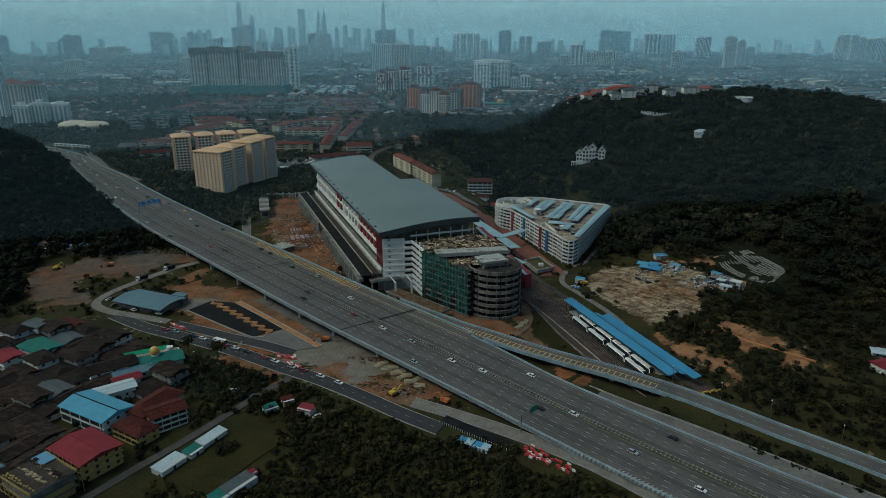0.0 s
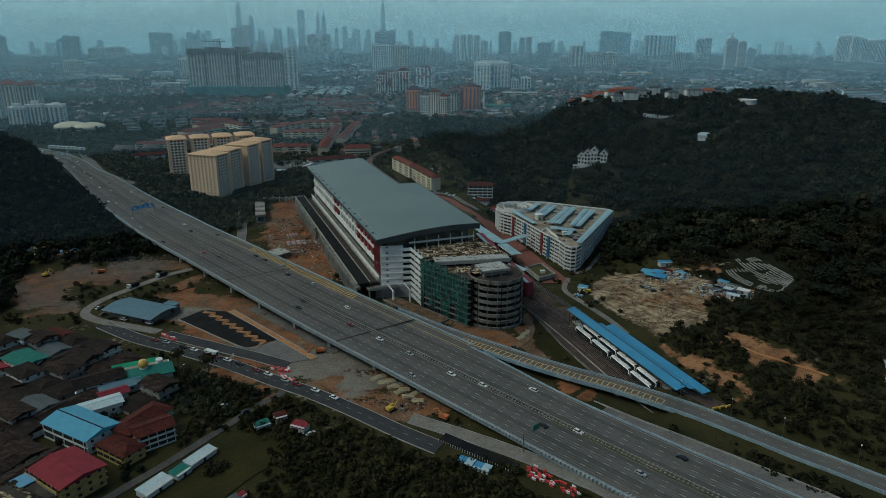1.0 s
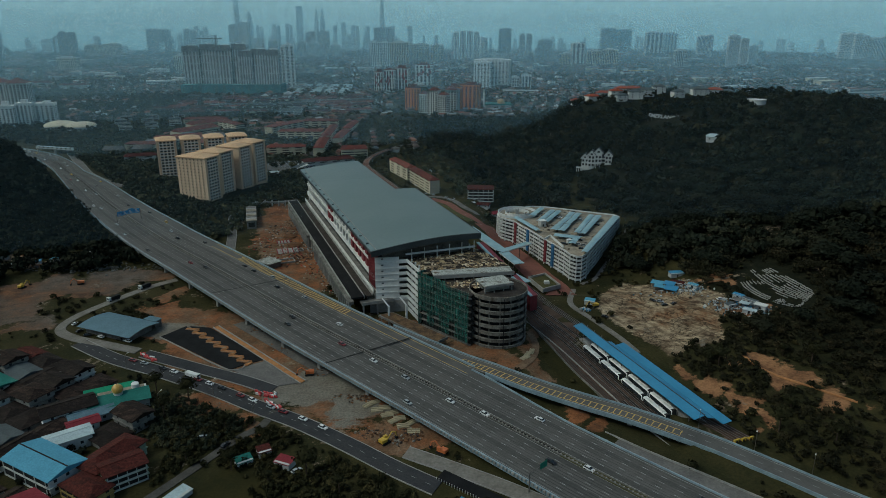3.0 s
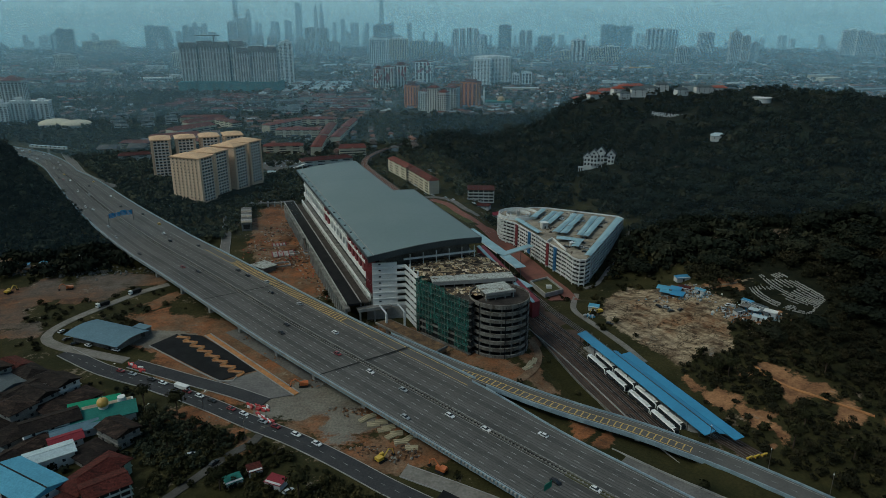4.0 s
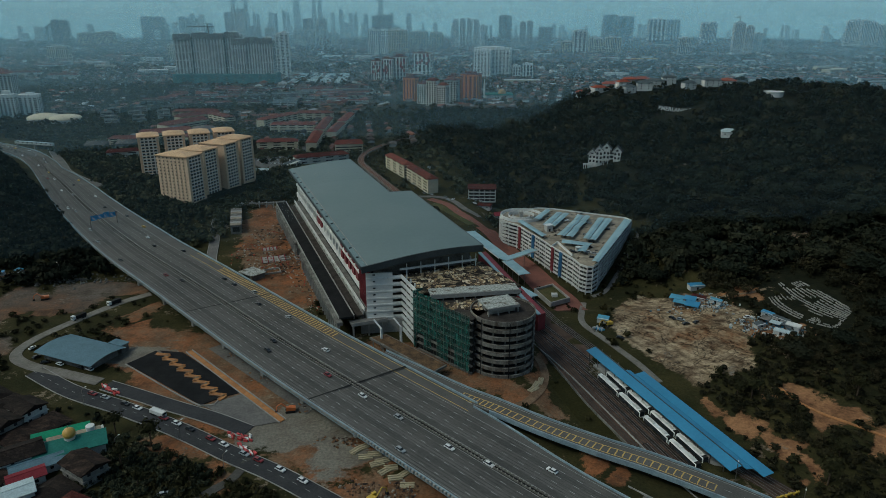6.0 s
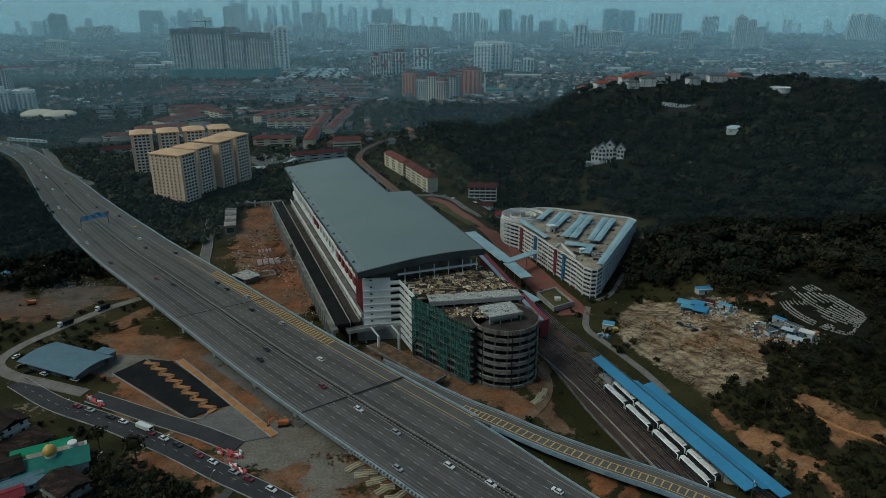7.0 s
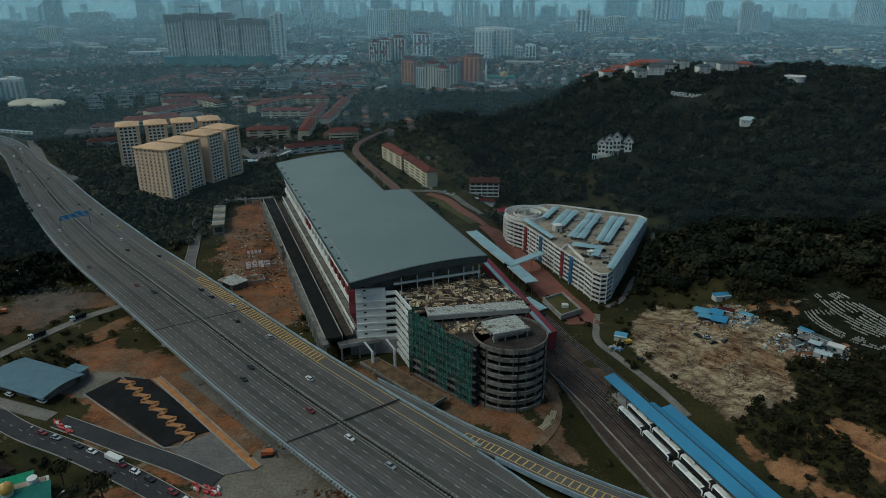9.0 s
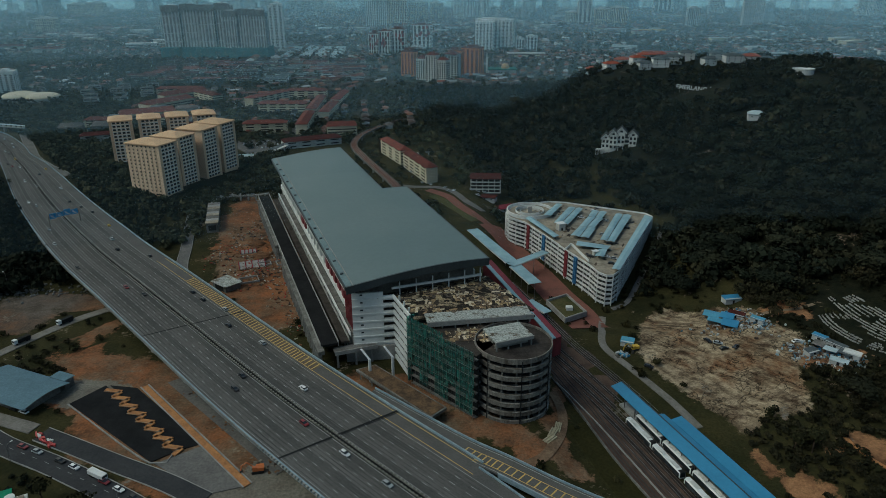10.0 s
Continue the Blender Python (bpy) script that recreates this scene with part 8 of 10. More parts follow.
# parked cars behind the terminal
for k in range(30):
    cx, cy, az = rc.choice([(-130, 742, 20), (-205, 912, 0), (-20, 745, -65), (30, 618, 30), (-150, 720, 20)])
    place_car(rc.choice(["white", "silver", "black", "white"]), cx + rc.uniform(-22, 22), cy + rc.uniform(-9, 9), ground_z(cx, cy) + 0.25, az + rc.choice([0, 90]))


# ---- scraps of the western site ----
for x, y, az, w, d, roof, nm in ((-318, 447, 10, 9, 4, BLUE_ROOF, "blue"), (-306, 452, -20, 6, 4, SKY_SHEET, "pale blue"), (-330, 440, 30, 7, 4, PALE_SHEET, "pale"), (-292, 447, 15, 8, 3.5, BLUE_ROOF, "blue"), (-345, 452, 5, 6, 4, TEAL_SHEET, "teal"), (-276, 446, -5, 6, 3, PALE_SHEET, "pale")):
    shed_row(x, y, az, w, d, 2.4, roof, "site cabin under a %s sheet roof" % nm)
lamp_post(-268, 440, ground_z(-268, 440), 150, 12)
excavator(-300, 405, 70, YELLOW_PAINT, "yellow excavator on the bare slope")
excavator(-262, 412, 200, ORANGE_PAINT, "orange excavator on the bare slope")
# boulders along the cut
bm = bmesh.new()
for k in range(260):
    x, y = rp.gauss(-270, 30), 440 + rp.gauss(0, 4.5)
    s0 = rp.uniform(0.4, 1.5)
    n0 = len(bm.verts)
    bmesh.ops.create_icosphere(bm, subdivisions=1, radius=s0, matrix=pose(x, y, ground_z(x, y) + s0 * 0.2, rp.uniform(0, 90), 0, rp.uniform(0, 180)) @ Matrix.Diagonal((1, 0.7, 0.6, 1)))
tagged(part("boulders", bm, mat("grey_boulders", (0.16, 0.155, 0.145), (0.08, 0.076, 0.07), 0.3, 1.5, 0.95, island=0.4)), "grey boulders along the cut slope", "boulders", kind="stuff")

# ---- lot and cars behind the terminal ----
sheet("parking_lot", [(-246, 812), (-198, 812), (-186, 752), (-182, 736), (-212, 744), (-232, 770)], OLD_ROAD, "grey parking lot between flats and terminal", "parking lot", 0.2)
for k in range(26):
    r, c = k // 9, k % 9
    x, y = -236 + c * 5.0 + r * 6.0 + rc.uniform(-0.5, 0.5), 804 - r * 16 + rc.uniform(-0.6, 0.6)
    if rc.random() < 0.8:
        place_car(rc.choice(["white", "silver", "black", "white"]), x, y, ground_z(x, y) + 0.25, 90 + rc.uniform(-4, 4))
shed_row(-180, 758, 68, 30, 10, 5, GREY_SHEET, "long store under a grey sheet roof behind the terminal", OFFWHITE, 1.4)
shed_row(-206, 722, 20, 16, 8, 4, PALE_SHEET, "low store under a pale sheet roof", OFFWHITE)
for x, y, az in ((0, 664, 30), (-6, 640, 120), (-12, 655, 120), (-20, 668, 120), (-27, 678, 120), (-34, 692, 112), (-14, 645, 110), (-24, 662, 110), (8, 630, 60), (16, 622, 60)):
    place_car(rc.choice(["white", "silver", "black"]), x, y, ground_z(x, y) + 0.25, az)
# homestead at the wood's edge and its track
house("house", 240, 258, 15, 11, 8, 3.4, OFFWHITE, RED_SHEET, "small white house under a red roof at the wood's edge", False, 1.6, 1)
house("house", 246, 270, -20, 9, 6, 3.0, GREY, PALE_SHEET, "small grey house under a pale sheet roof", False, 1.0, 1)
FOOT = spline([(x, y, ground_z(x, y) + 0.05) for x, y in ((174, 312), (176, 302), (182, 292), (190, 285), (200, 276), (209, 268))], 3.0)
road("foot_track", FOOT, 1.6, ORANGE_DIRT, "worn orange foot track through the scrub", False)
# stepped rock cut on the western slope
t = tagged(new("stepped_cut"), "grey stepped rock cut on the western slope", "rock cut", kind="structure")
CUT_ROCK = mat("cut_rock", (0.17, 0.165, 0.155), (0.07, 0.068, 0.06), 0.12, 0.9, 0.95, bump=0.6, grain=0.35)
for k in range(5):
    L = spline([(x, y, ground_z(x, y) + 1.0 + 0.3 * math.sin(x)) for x, y in ((-400 + k * 2, 446 + k * 9), (-380 + k * 2, 451 + k * 8.5), (-362, 458 + k * 7), (-344 - k * 2, 470 + k * 5))], 4.0)
    part("bench", sweep(bmesh.new(), L, [(-2.6, -3), (2.6, -3), (1.6, 0.9), (-1.4, 1.2)]), CUT_ROCK, t)
# scrap round the clearing's huts
bm = bmesh.new()
for k in range(150):
    c = rp.choice([(203, 364, 7), (197, 372, 6), (168, 402, 6), (101, 376, 3), (176, 412, 5)])
    x, y, q = rp.gauss(c[0], c[2] * 0.6), rp.gauss(c[1], c[2] * 0.45), rp.uniform(0.3, 1.3)
    m = pose(x, y, ground_z(x, y) + 0.3, rp.uniform(-10, 10), rp.uniform(-10, 10), rp.uniform(0, 180))
    n0 = len(bm.verts)
    box(bm, -q, -q * 0.5, -0.4, q, q * 0.5, rp.uniform(0.1, 0.9))
    bm.verts.ensure_lookup_table()
    for v in bm.verts[n0:]:
        v.co = m @ v.co
tagged(part("yard_scrap", bm, palette("yard_scrap", [(0.3, 0.36, 0.4), (0.05, 0.2, 0.34), (0.42, 0.42, 0.4), (0.08, 0.07, 0.06), (0.2, 0.14, 0.09)], 0.8)), "scrap metal, tarpaulins and timber round the huts", "scrap", kind="stuff")

# ---- olive field by the sheds ----
FIELD = mat("olive_field", (0.036, 0.031, 0.01), (0.022, 0.021, 0.0075), 0.06, 0.9, 0.95, bump=0.4, grain=0.3)
ribbon("field", [(-112, 172), (-101, 190), (-92, 204), (-82, 216), (-72, 226)], 27, FIELD, "rough olive grass field beside the sheds", "field", 0.3)
# shrubs standing in the field and round the site shed
x = np.concatenate([np.random.default_rng(3).uniform(-100, -92, 16), np.random.default_rng(4).uniform(-222, -176, 90), np.random.default_rng(5).uniform(-300, -186, 260)])
y = np.concatenate([np.random.default_rng(6).uniform(199, 206, 16), np.random.default_rng(7).uniform(326, 366, 90), np.random.default_rng(8).uniform(330, 420, 260)])
ok = clear_of_roads(x, y, 0.5) & ~((np.abs(x + 198) < 24) & (np.abs(y - 344) < 15)) & ((blob(x, y, SOIL + PAVED, 0 * x) < 0.3) | (x > -120))
x, y = x[ok], y[ok]
rr = np.random.default_rng(9).uniform(0.8, 2.2, len(x))
wood("verge_shrubs", x, y, height(x, y) + rr * 0.5, rr, rr * 0 + 1.0, rr / 3, [crown_arrays(110 + k, 50, 0.4, 1) for k in range(4)], "dark shrubs on the verges of the site", leaf=LEAF_SCRUB)


# ---- grass and dirt round the tower ----
ribbon("lawn", [(66, 326), (71, 312), (75, 298), (81, 284)], 15, FIELD, "dark olive grass between the round tower and the tracks", "lawn", 0.3)
ribbon("dirt_way", [(57, 346), (59, 334), (57, 322), (52, 312), (45, 303), (36, 299)], 4.5, mat("dusty_soil", (0.2, 0.135, 0.085), (0.13, 0.08, 0.05), 0.15, 1.0, 0.95, grain=0.3), "dusty soil way round the tower's foot", "track", 0.32)
# spoil heaps in the orange lot
rh = random.Random(51)
for k in range(9):
    x, y, r0 = rh.uniform(-140, -112), rh.uniform(450, 560), rh.uniform(2.5, 6)
    bm = bmesh.new()
    bmesh.ops.create_icosphere(bm, subdivisions=3, radius=r0)
    for v in bm.verts:
        v.co *= 1 + 0.3 * noise.noise(v.co * 0.5 + Vector((k * 7.0, 0, 0)))
        v.co.z *= 0.3
    ob = part("spoil_heap", bm, mat("spoil_soil", (0.16, 0.075, 0.038), (0.085, 0.05, 0.03), 0.2, 1.2, 0.95, bump=0.6, grain=0.35))
    ob.matrix_basis = pose(x, y, ground_z(x, y), 0, 0, rh.uniform(0, 180))
    tagged(ob, "low heap of orange-brown spoil in the lot", "spoil heap", "spoil heaps")
# track ends with yellow buffer stops beyond the platform
t = tagged(new("track_end"), "siding tracks running out beyond the platform", "railway", kind="structure")
for k in range(3):
    a, b = np.array((126.0 + k * 4.2, 262.0 + k * 1.6)), np.array((137.0 + k * 4.2, 243.0 + k * 1.6))
    L = spline([(*a, ground_z(*a) + 0.35), (*((a + b) / 2), ground_z(*((a + b) / 2)) + 0.35), (*b, ground_z(*b) + 0.35)], 3.0)
    part("ballast_bed", sweep(bmesh.new(), L, rect(-1.6, 1.6, -0.6, 0)), BALLAST, t)
    for o in (-0.75, 0.75):
        part("rail", sweep(bmesh.new(), L, rect(o - 0.1, o + 0.1, 0, 0.2)), STEEL, t)
    bs = thing("buffer_stop", *b, ground_z(*b) + 0.3, -60, "yellow steel buffer stop at the siding's end", "buffer stop", "buffer stops")
    boxpart("beam", (-0.3, -1.4, 0.8, 0.3, 1.4, 1.4), YELLOW_PAINT, bs)
    for y in (-1.0, 1.0):
        boxpart("post", (-0.9, y - 0.15, -0.2, 0.2, y + 0.15, 0.9), YELLOW_PAINT, bs)


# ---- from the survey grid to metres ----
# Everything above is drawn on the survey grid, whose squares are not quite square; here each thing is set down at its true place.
GX, GY, GZ, GS = 0.915, 1.0851, 0.9354, 0.1237
TRUE_SIZE = {"car", "lorry", "tree", "street_lamp", "excavator", "traffic_barrier", "log_pile", "bent_column", "cantilever_sign", "gantry_sign"}
ROUND = {"spiral_ramp_tower": 0.945, "water_tank": 1.0, "sports_dome": 1.0}
UPRIGHT = {"multi_storey_block": 15, "maroon_ramp": 12, "planter": 0, "transport_terminal": 40, "apartment_block": 40, "link_wall": 30, "spiral_ramp_tower": 0, 
           "elevated_road": 11, "side_viaduct": 10, "concourse_bridge": 9, "stair_pavilion": 15, "roof_debris": 15}
FIXED = {"mist_bank", "backdrop", "sun", "camera"}
SURVEYED = {"transport_terminal": (-36.0, 425.0, 20.2, 0.90, 1.008), "spiral_ramp_tower": (33.0, 388.0, 0.0, 0.945, 0.945),
            "elevated_road": (-36.0, 425.0, 20.2, 1.05, 1.04), "side_viaduct": (-36.0, 425.0, 20.2, 0.87, 1.0), "concourse_bridge": (-36.0, 425.0, 20.2, 0.95, 1.0)}


def kind_of(ob):
    return ob.name.split(".")[0]


def to_metres(x, y, z):
    return GX * x, GY * y + GS * (177.0 - z), GZ * z


def set_down(ob, lift):
    """Moves a thing that has a place of its own: its foot goes to its true place, its front keeps its bearing."""
    m = ob.matrix_basis.copy()
    kind, e = kind_of(ob), m.to_euler()
    c, w = math.cos(e.z), math.sin(e.z)
    turn = math.atan2(GY * w, GX * c) - e.z
    x, y, z = to_metres(*m.translation)
    size = (1.0, 1.0, 1.0)
    if kind in ROUND:
        size = (ROUND[kind], ROUND[kind], GZ)
    elif kind not in TRUE_SIZE:
        size = (math.hypot(GX * c, GY * w), math.hypot(GX * w, GY * c), GZ) if ob.data is None else (1.0, 1.0, GZ)
    y -= GS * lift
    if kind in SURVEYED:
        x, y, az, *flat = SURVEYED[kind]
        turn, size = radians(az) - e.z, (*flat, GZ)
    ob.matrix_basis = Matrix.Translation((x, y, z)) @ Matrix.Rotation(turn, 4, "Z") @ m.to_3x3().to_4x4() @ Matrix.Diagonal((*size, 1))


SET = set()


def lay_out(ob, lift=0.0, upright=False):
    if (ob.matrix_basis.translation.length > 0.01) or ob.matrix_basis.to_euler().z:
        set_down(ob, lift)
        return
    if ob.data is not None and ob.data.name not in SET:
        SET.add(ob.data.name)
        co = np.empty(len(ob.data.vertices) * 3, dtype=np.float32)
        ob.data.vertices.foreach_get("co", co)
        co = co.reshape(-1, 3)
        lean = np.full(len(co), float(lift)) if upright else co[:, 2].copy()
        out = np.stack([GX * co[:, 0], GY * co[:, 1] + GS * (177.0 - lean), GZ * co[:, 2]], axis=1)
        ob.data.vertices.foreach_set("co", out.astype(np.float32).ravel())
        ob.data.update()
    for child in ob.children:
        lay_out(child, lift, upright)


for ob in list(scene.objects):
    if ob.parent is None and kind_of(ob) not in FIXED:
        lay_out(ob, UPRIGHT.get(kind_of(ob), 0.0), kind_of(ob) in UPRIGHT)


def true_ground(x, y):
    """The ground's height at a place given in metres."""
    z = 0.0
    for _ in range(3):
        z = ground_z(x / GX, (y - GS * (177.0 - z)) / GY)
    return GZ * z


# ---- station car park ----
PARK_EDGE = [(51, 616), (52.5, 607), (57, 600), (63, 594), (76, 560), (82.1, 542), (92.6, 516), (95, 506), (99, 501), (103, 501.5), (108, 508), (111.8, 517), (156, 606), (153, 613.5), (98.7, 640.6), (86, 643), (70, 637), (57, 630)]


def build_car_park():
    t = tagged(new("car_park"), "white six-level car park with open decks and pale blue roof shades", "car park")
    base, rise = -9.4, 2.92
    # Solid near-black core paints the shade of the open decks.
    part("core", prism(bmesh.new(), offset_pts(PARK_EDGE, 3.5), base - 3, 7.6), VOID, t, "solid core in near-black painted as deck shade")
    for k in range(7):
        z = base + k * rise
        band = part("band", band_ring(bmesh.new(), PARK_EDGE, 0, 0.4, z - 0.35, z + 1.0), WHITE, t, "white parapet band")
        part("groove", band_ring(bmesh.new(), PARK_EDGE, -0.03, 0.1, z + 0.25, z + 0.4), CONCRETE, band)
        if k < 6:
            part("deck_slab", prism(bmesh.new(), offset_pts(PARK_EDGE, 0.5), z - 0.3, z), DARK_CONCRETE, t)
    part("roof_deck", prism(bmesh.new(), offset_pts(PARK_EDGE, 0.45), 7.7, 8.15), DECK, t, "stained sandy roof deck")
    col = mesh_of("column", box(bmesh.new(), -0.28, -0.12, base - 2, 0.28, 0.4, 9.0), WHITE)
    mull = mesh_of("mullion", box(bmesh.new(), -0.1, 0.05, base - 1, 0.1, 0.3, 8.4), OFFWHITE)
    n = len(PARK_EDGE)
    for k in range(n):
        p, q = np.array(PARK_EDGE[k], float), np.array(PARK_EDGE[(k + 1) % n], float)
        ln, az = np.linalg.norm(q - p), math.degrees(math.atan2(q[1] - p[1], q[0] - p[0]))
        m = max(1, round(ln / 3.4))
        for j in range(m):
            c = p + (q - p) * j / m
            piece("column" if j % 3 == 0 else "mullion", col if j % 3 == 0 else mull, t, pose(c[0], c[1], 0, 0, 0, az))
    # coloured stair towers on the long side
    for x, y, m, nm in ((64.7, 589, MAROON, "dark red"), (72.4, 568.5, BLUE_PANEL, "blue"), (82.7, 540.3, MAROON, "dark red"), (86.6, 530, BLUE_PANEL, "blue")):
        w = tagged(new("stair_tower"), "%s perforated stair tower cladding" % nm)
        w.parent, w.matrix_basis = t, pose(x, y, 0, 0, 0, -69)
        for j in range(6):
            boxpart("panel", (-1.5, -0.7, base + 0.4 + j * rise, -0.2, 0.3, base + 2.9 + j * rise), m, w)
            boxpart("panel", (0.2, -0.7, base + 0.4 + j * rise, 1.5, 0.3, base + 2.9 + j * rise), m, w)
            boxpart("sill", (-1.6, -0.8, base + 2.9 + j * rise, 1.6, 0.3, base + 3.2 + j * rise), m, w)
    # ramp at the far corner
    r = tagged(new("ramp_ring"), "white round ramp wall")
    r.parent, r.matrix_basis = t, pose(69, 619, 0)
    part("outer_wall", tube(bmesh.new(), 17.0, 16.4, base, 10.6, 48), WHITE, r)
    part("inner_wall", tube(bmesh.new(), 10.5, 10.1, 7, 10.2, 40), WHITE, r)
    part("ramp_deck", tube(bmesh.new(), 16.4, 10.5, 8.2, 8.7, 40), DECK, r)
    part("inner_kerb", tube(bmesh.new(), 7.2, 6.9, 7, 9.6, 32), OFFWHITE, r)
    boxpart("mast_base", (-1.5, -1.5, 8, 1.5, 1.5, 12.5), CONCRETE, r)
    # V-shaped ramp parapet and stair heads on the deck
    v = tagged(new("ramp_parapet"), "white parapets of the down ramp")
    v.parent = t
    for (x0, y0), (x1, y1) in (((81.9, 542.0), (87.5, 551.0)), ((87.5, 551.0), (93.0, 523.0))):
        ob = boxpart("parapet", (0, -0.25, 8.1, math.hypot(x1 - x0, y1 - y0), 0.25, 9.8), WHITE, v)
        ob.matrix_basis = pose(x0, y0, 0, 0, 0, math.degrees(math.atan2(y1 - y0, x1 - x0)))
    for x, y, w, d, h in ((85.4, 581, 5, 4.5, 4.6), (99, 533, 3, 2.6, 3.2)):
        s = thing("stair_house", x, y, 8.15, 20, "small white stair house on the roof deck", "stair house", "stair houses")
        boxpart("wall", (-w / 2, -d / 2, 0, w / 2, d / 2, h), OFFWHITE, s)
        boxpart("roof", (-w / 2 - 0.4, -d / 2 - 0.4, h, w / 2 + 0.4, d / 2 + 0.4, h + 0.3), WHITE, s)
        boxpart("door", (-0.6, -d / 2 - 0.05, 0, 0.6, -d / 2, 2.1), VOID, s)


def shade(corners, low=10.6, high=11.4):
    """A pitched sheet over parking bays: the first two corners are the low end of the slope's strip."""
    c = np.mean(np.array(corners, float), axis=0)
    s = thing("shade_roof", c[0], c[1], 8.15, 0, "pale blue sheet metal shade over parking bays", "shade roof", "shade roofs")
    P = [np.array(p, float) - c for p in corners]
    mid0, mid1 = (P[0] + P[1]) / 2, (P[3] + P[2]) / 2
    for quad, dz in (((P[0], mid0, mid1, P[3]), (0, 0.5)), ((mid0, P[1], P[2], mid1), (0.5, 0))):
        bm = bmesh.new()
        h = [low - 8.15 + dz[0], low - 8.15 + dz[1], low - 8.15 + dz[1], low - 8.15 + dz[0]]
        a = [bm.verts.new((*p, z)) for p, z in zip(quad, h)]
        b = [bm.verts.new((*p, z + 0.15)) for p, z in zip(quad, h)]
        bm.faces.new(a[::-1]), bm.faces.new(b)
        for k in range(4):
            bm.faces.new((a[k], a[(k + 1) % 4], b[(k + 1) % 4], b[k]))
        part("sheet", bm, SHADE_BLUE, s)
    n = max(2, int(np.linalg.norm(mid1 - mid0) / 8))
    for k in range(n):
        p = mid0 + (mid1 - mid0) * (k + 0.5) / n
        boxpart("post", (p[0] - 0.12, p[1] - 0.12, 0, p[0] + 0.12, p[1] + 0.12, low - 7.7), STEEL, s)


build_car_park()
for q in (((103, 506.8), (107, 504.3), (153.4, 598.1), (149.6, 604.4)), ((106.5, 554.4), (110.4, 552.4), (134, 605.6), (129.4, 607.2)), ((110.8, 552.2), (114.8, 550.2), (139.8, 603.2), (134.6, 605.2)),
          ((89, 563), (94.2, 560.3), (102.8, 578.4), (97.7, 579.6)), ((94.8, 560), (99.8, 557.6), (108.6, 577), (103.4, 578.2)), ((98, 580.4), (102.6, 579.4), (112.8, 598.6), (107.8, 600)), ((103.2, 579.2), (107.8, 578), (118, 597), (113.4, 598.4)),
          ((108.2, 601), (112.4, 599.4), (118.8, 613.2), (114, 615.1)), ((113, 599.2), (117.3, 597.6), (124, 611.1), (119.4, 613)), ((81.7, 588), (86.2, 586.2), (103, 621.3), (98.5, 623.3)), ((86.8, 586), (91, 584.3), (108.2, 619.2), (103.6, 621)),
          ((77.1, 605.1), (81.6, 602.6), (94.4, 628.8), (90.6, 631.7)), ((77.4, 558.6), (81.4, 562), (67.7, 601.4), (63.4, 597.8)), ((89.3, 545), (91.5, 552.4), (111.2, 543.4), (107.5, 537.4)), ((97.2, 526.2), (102.5, 525.2), (107.2, 536.8), (101.8, 537.6))):
    shade(q)
# cars, scrap and ponding on the roof deck
rd = random.Random(31)
for k in range(26):
    f, g = rd.random(), rd.choice([0.12, 0.3, 0.47, 0.66, 0.85])
    x, y = 108 + 40 * f - 48 * g * (0.4 + 0.6 * f), 516 + 92 * f + 20 * g
    if inside(offset_pts(PARK_EDGE, 5), x, y):
        copy_thing(PROTO[rd.choice(["white", "silver", "black", "black"])], pose(x, y, 8.2, 0, 0, -25 + rd.choice([0, 180])))
bm = bmesh.new()
for k in range(420):
    x, y = rd.uniform(62, 154), rd.uniform(502, 640)
    if not inside(offset_pts(PARK_EDGE, 2.0), x, y) or noise.noise((x * 0.06, y * 0.06, 4)) + rd.gauss(0, 0.15) < 0.0:
        continue
    w, l, a = rd.uniform(0.3, 1.3), rd.uniform(0.6, 3.0), radians(63 + rd.gauss(0, 25))
    c, e = math.cos(a), math.sin(a)
    prism(bm, [(x + c * u * l - e * v * w, y + e * u * l + c * v * w) for u, v in ((-1, -0.7), (0.4, -1), (1, 0.5), (-0.5, 1))], 8.15, 8.15 + rd.uniform(0.03, 0.3))
tagged(part("deck_litter", bm, palette("deck_litter", [(0.05, 0.042, 0.035), (0.09, 0.07, 0.05), (0.26, 0.2, 0.13), (0.04, 0.04, 0.042)], 0.95)), "dark scrap and ponding stains on the roof deck", "litter", kind="stuff")

# ---- walkway canopies between terminal and car park ----
canopy(26.2, 602.8, 48.5, 541.5, 8.5, 0.5, "long pale blue walkway canopy on steel posts")
canopy(50, 536, 59.2, 509, 8.0, 0.4, "pale blue walkway canopy on steel posts")
canopy(47, 535.5, 72.5, 558, 6.0, 1.0, "pale blue bridge canopy towards the car park")
canopy(52.0, 482.5, 60.5, 467.8, 5.0, 2.0, "pale blue stair canopy beside the tracks")


# ---- slip road leaving the highway under the footbridge ----
FAR_SLIP = spline([(x, y, true_ground(x, y) + 0.5) for x, y in ((-330, 735), (-368, 772), (-398, 806), (-422, 842), (-461, 901), (-497, 957), (-530, 1010), (-580, 1080))], 6.0)
t = tagged(new("far_slip_road"), "pale slip road peeling off the highway below the footbridge", "road", kind="structure")
part("carriageway", sweep(bmesh.new(), FAR_SLIP, rect(-4.5, 4.5, -1.5, 0.0)), OLD_ROAD, t)
for o in (-4.7, 4.4):
    part("kerb", sweep(bmesh.new(), FAR_SLIP, rect(o, o + 0.3, -0.8, 0.4)), CONCRETE, t)


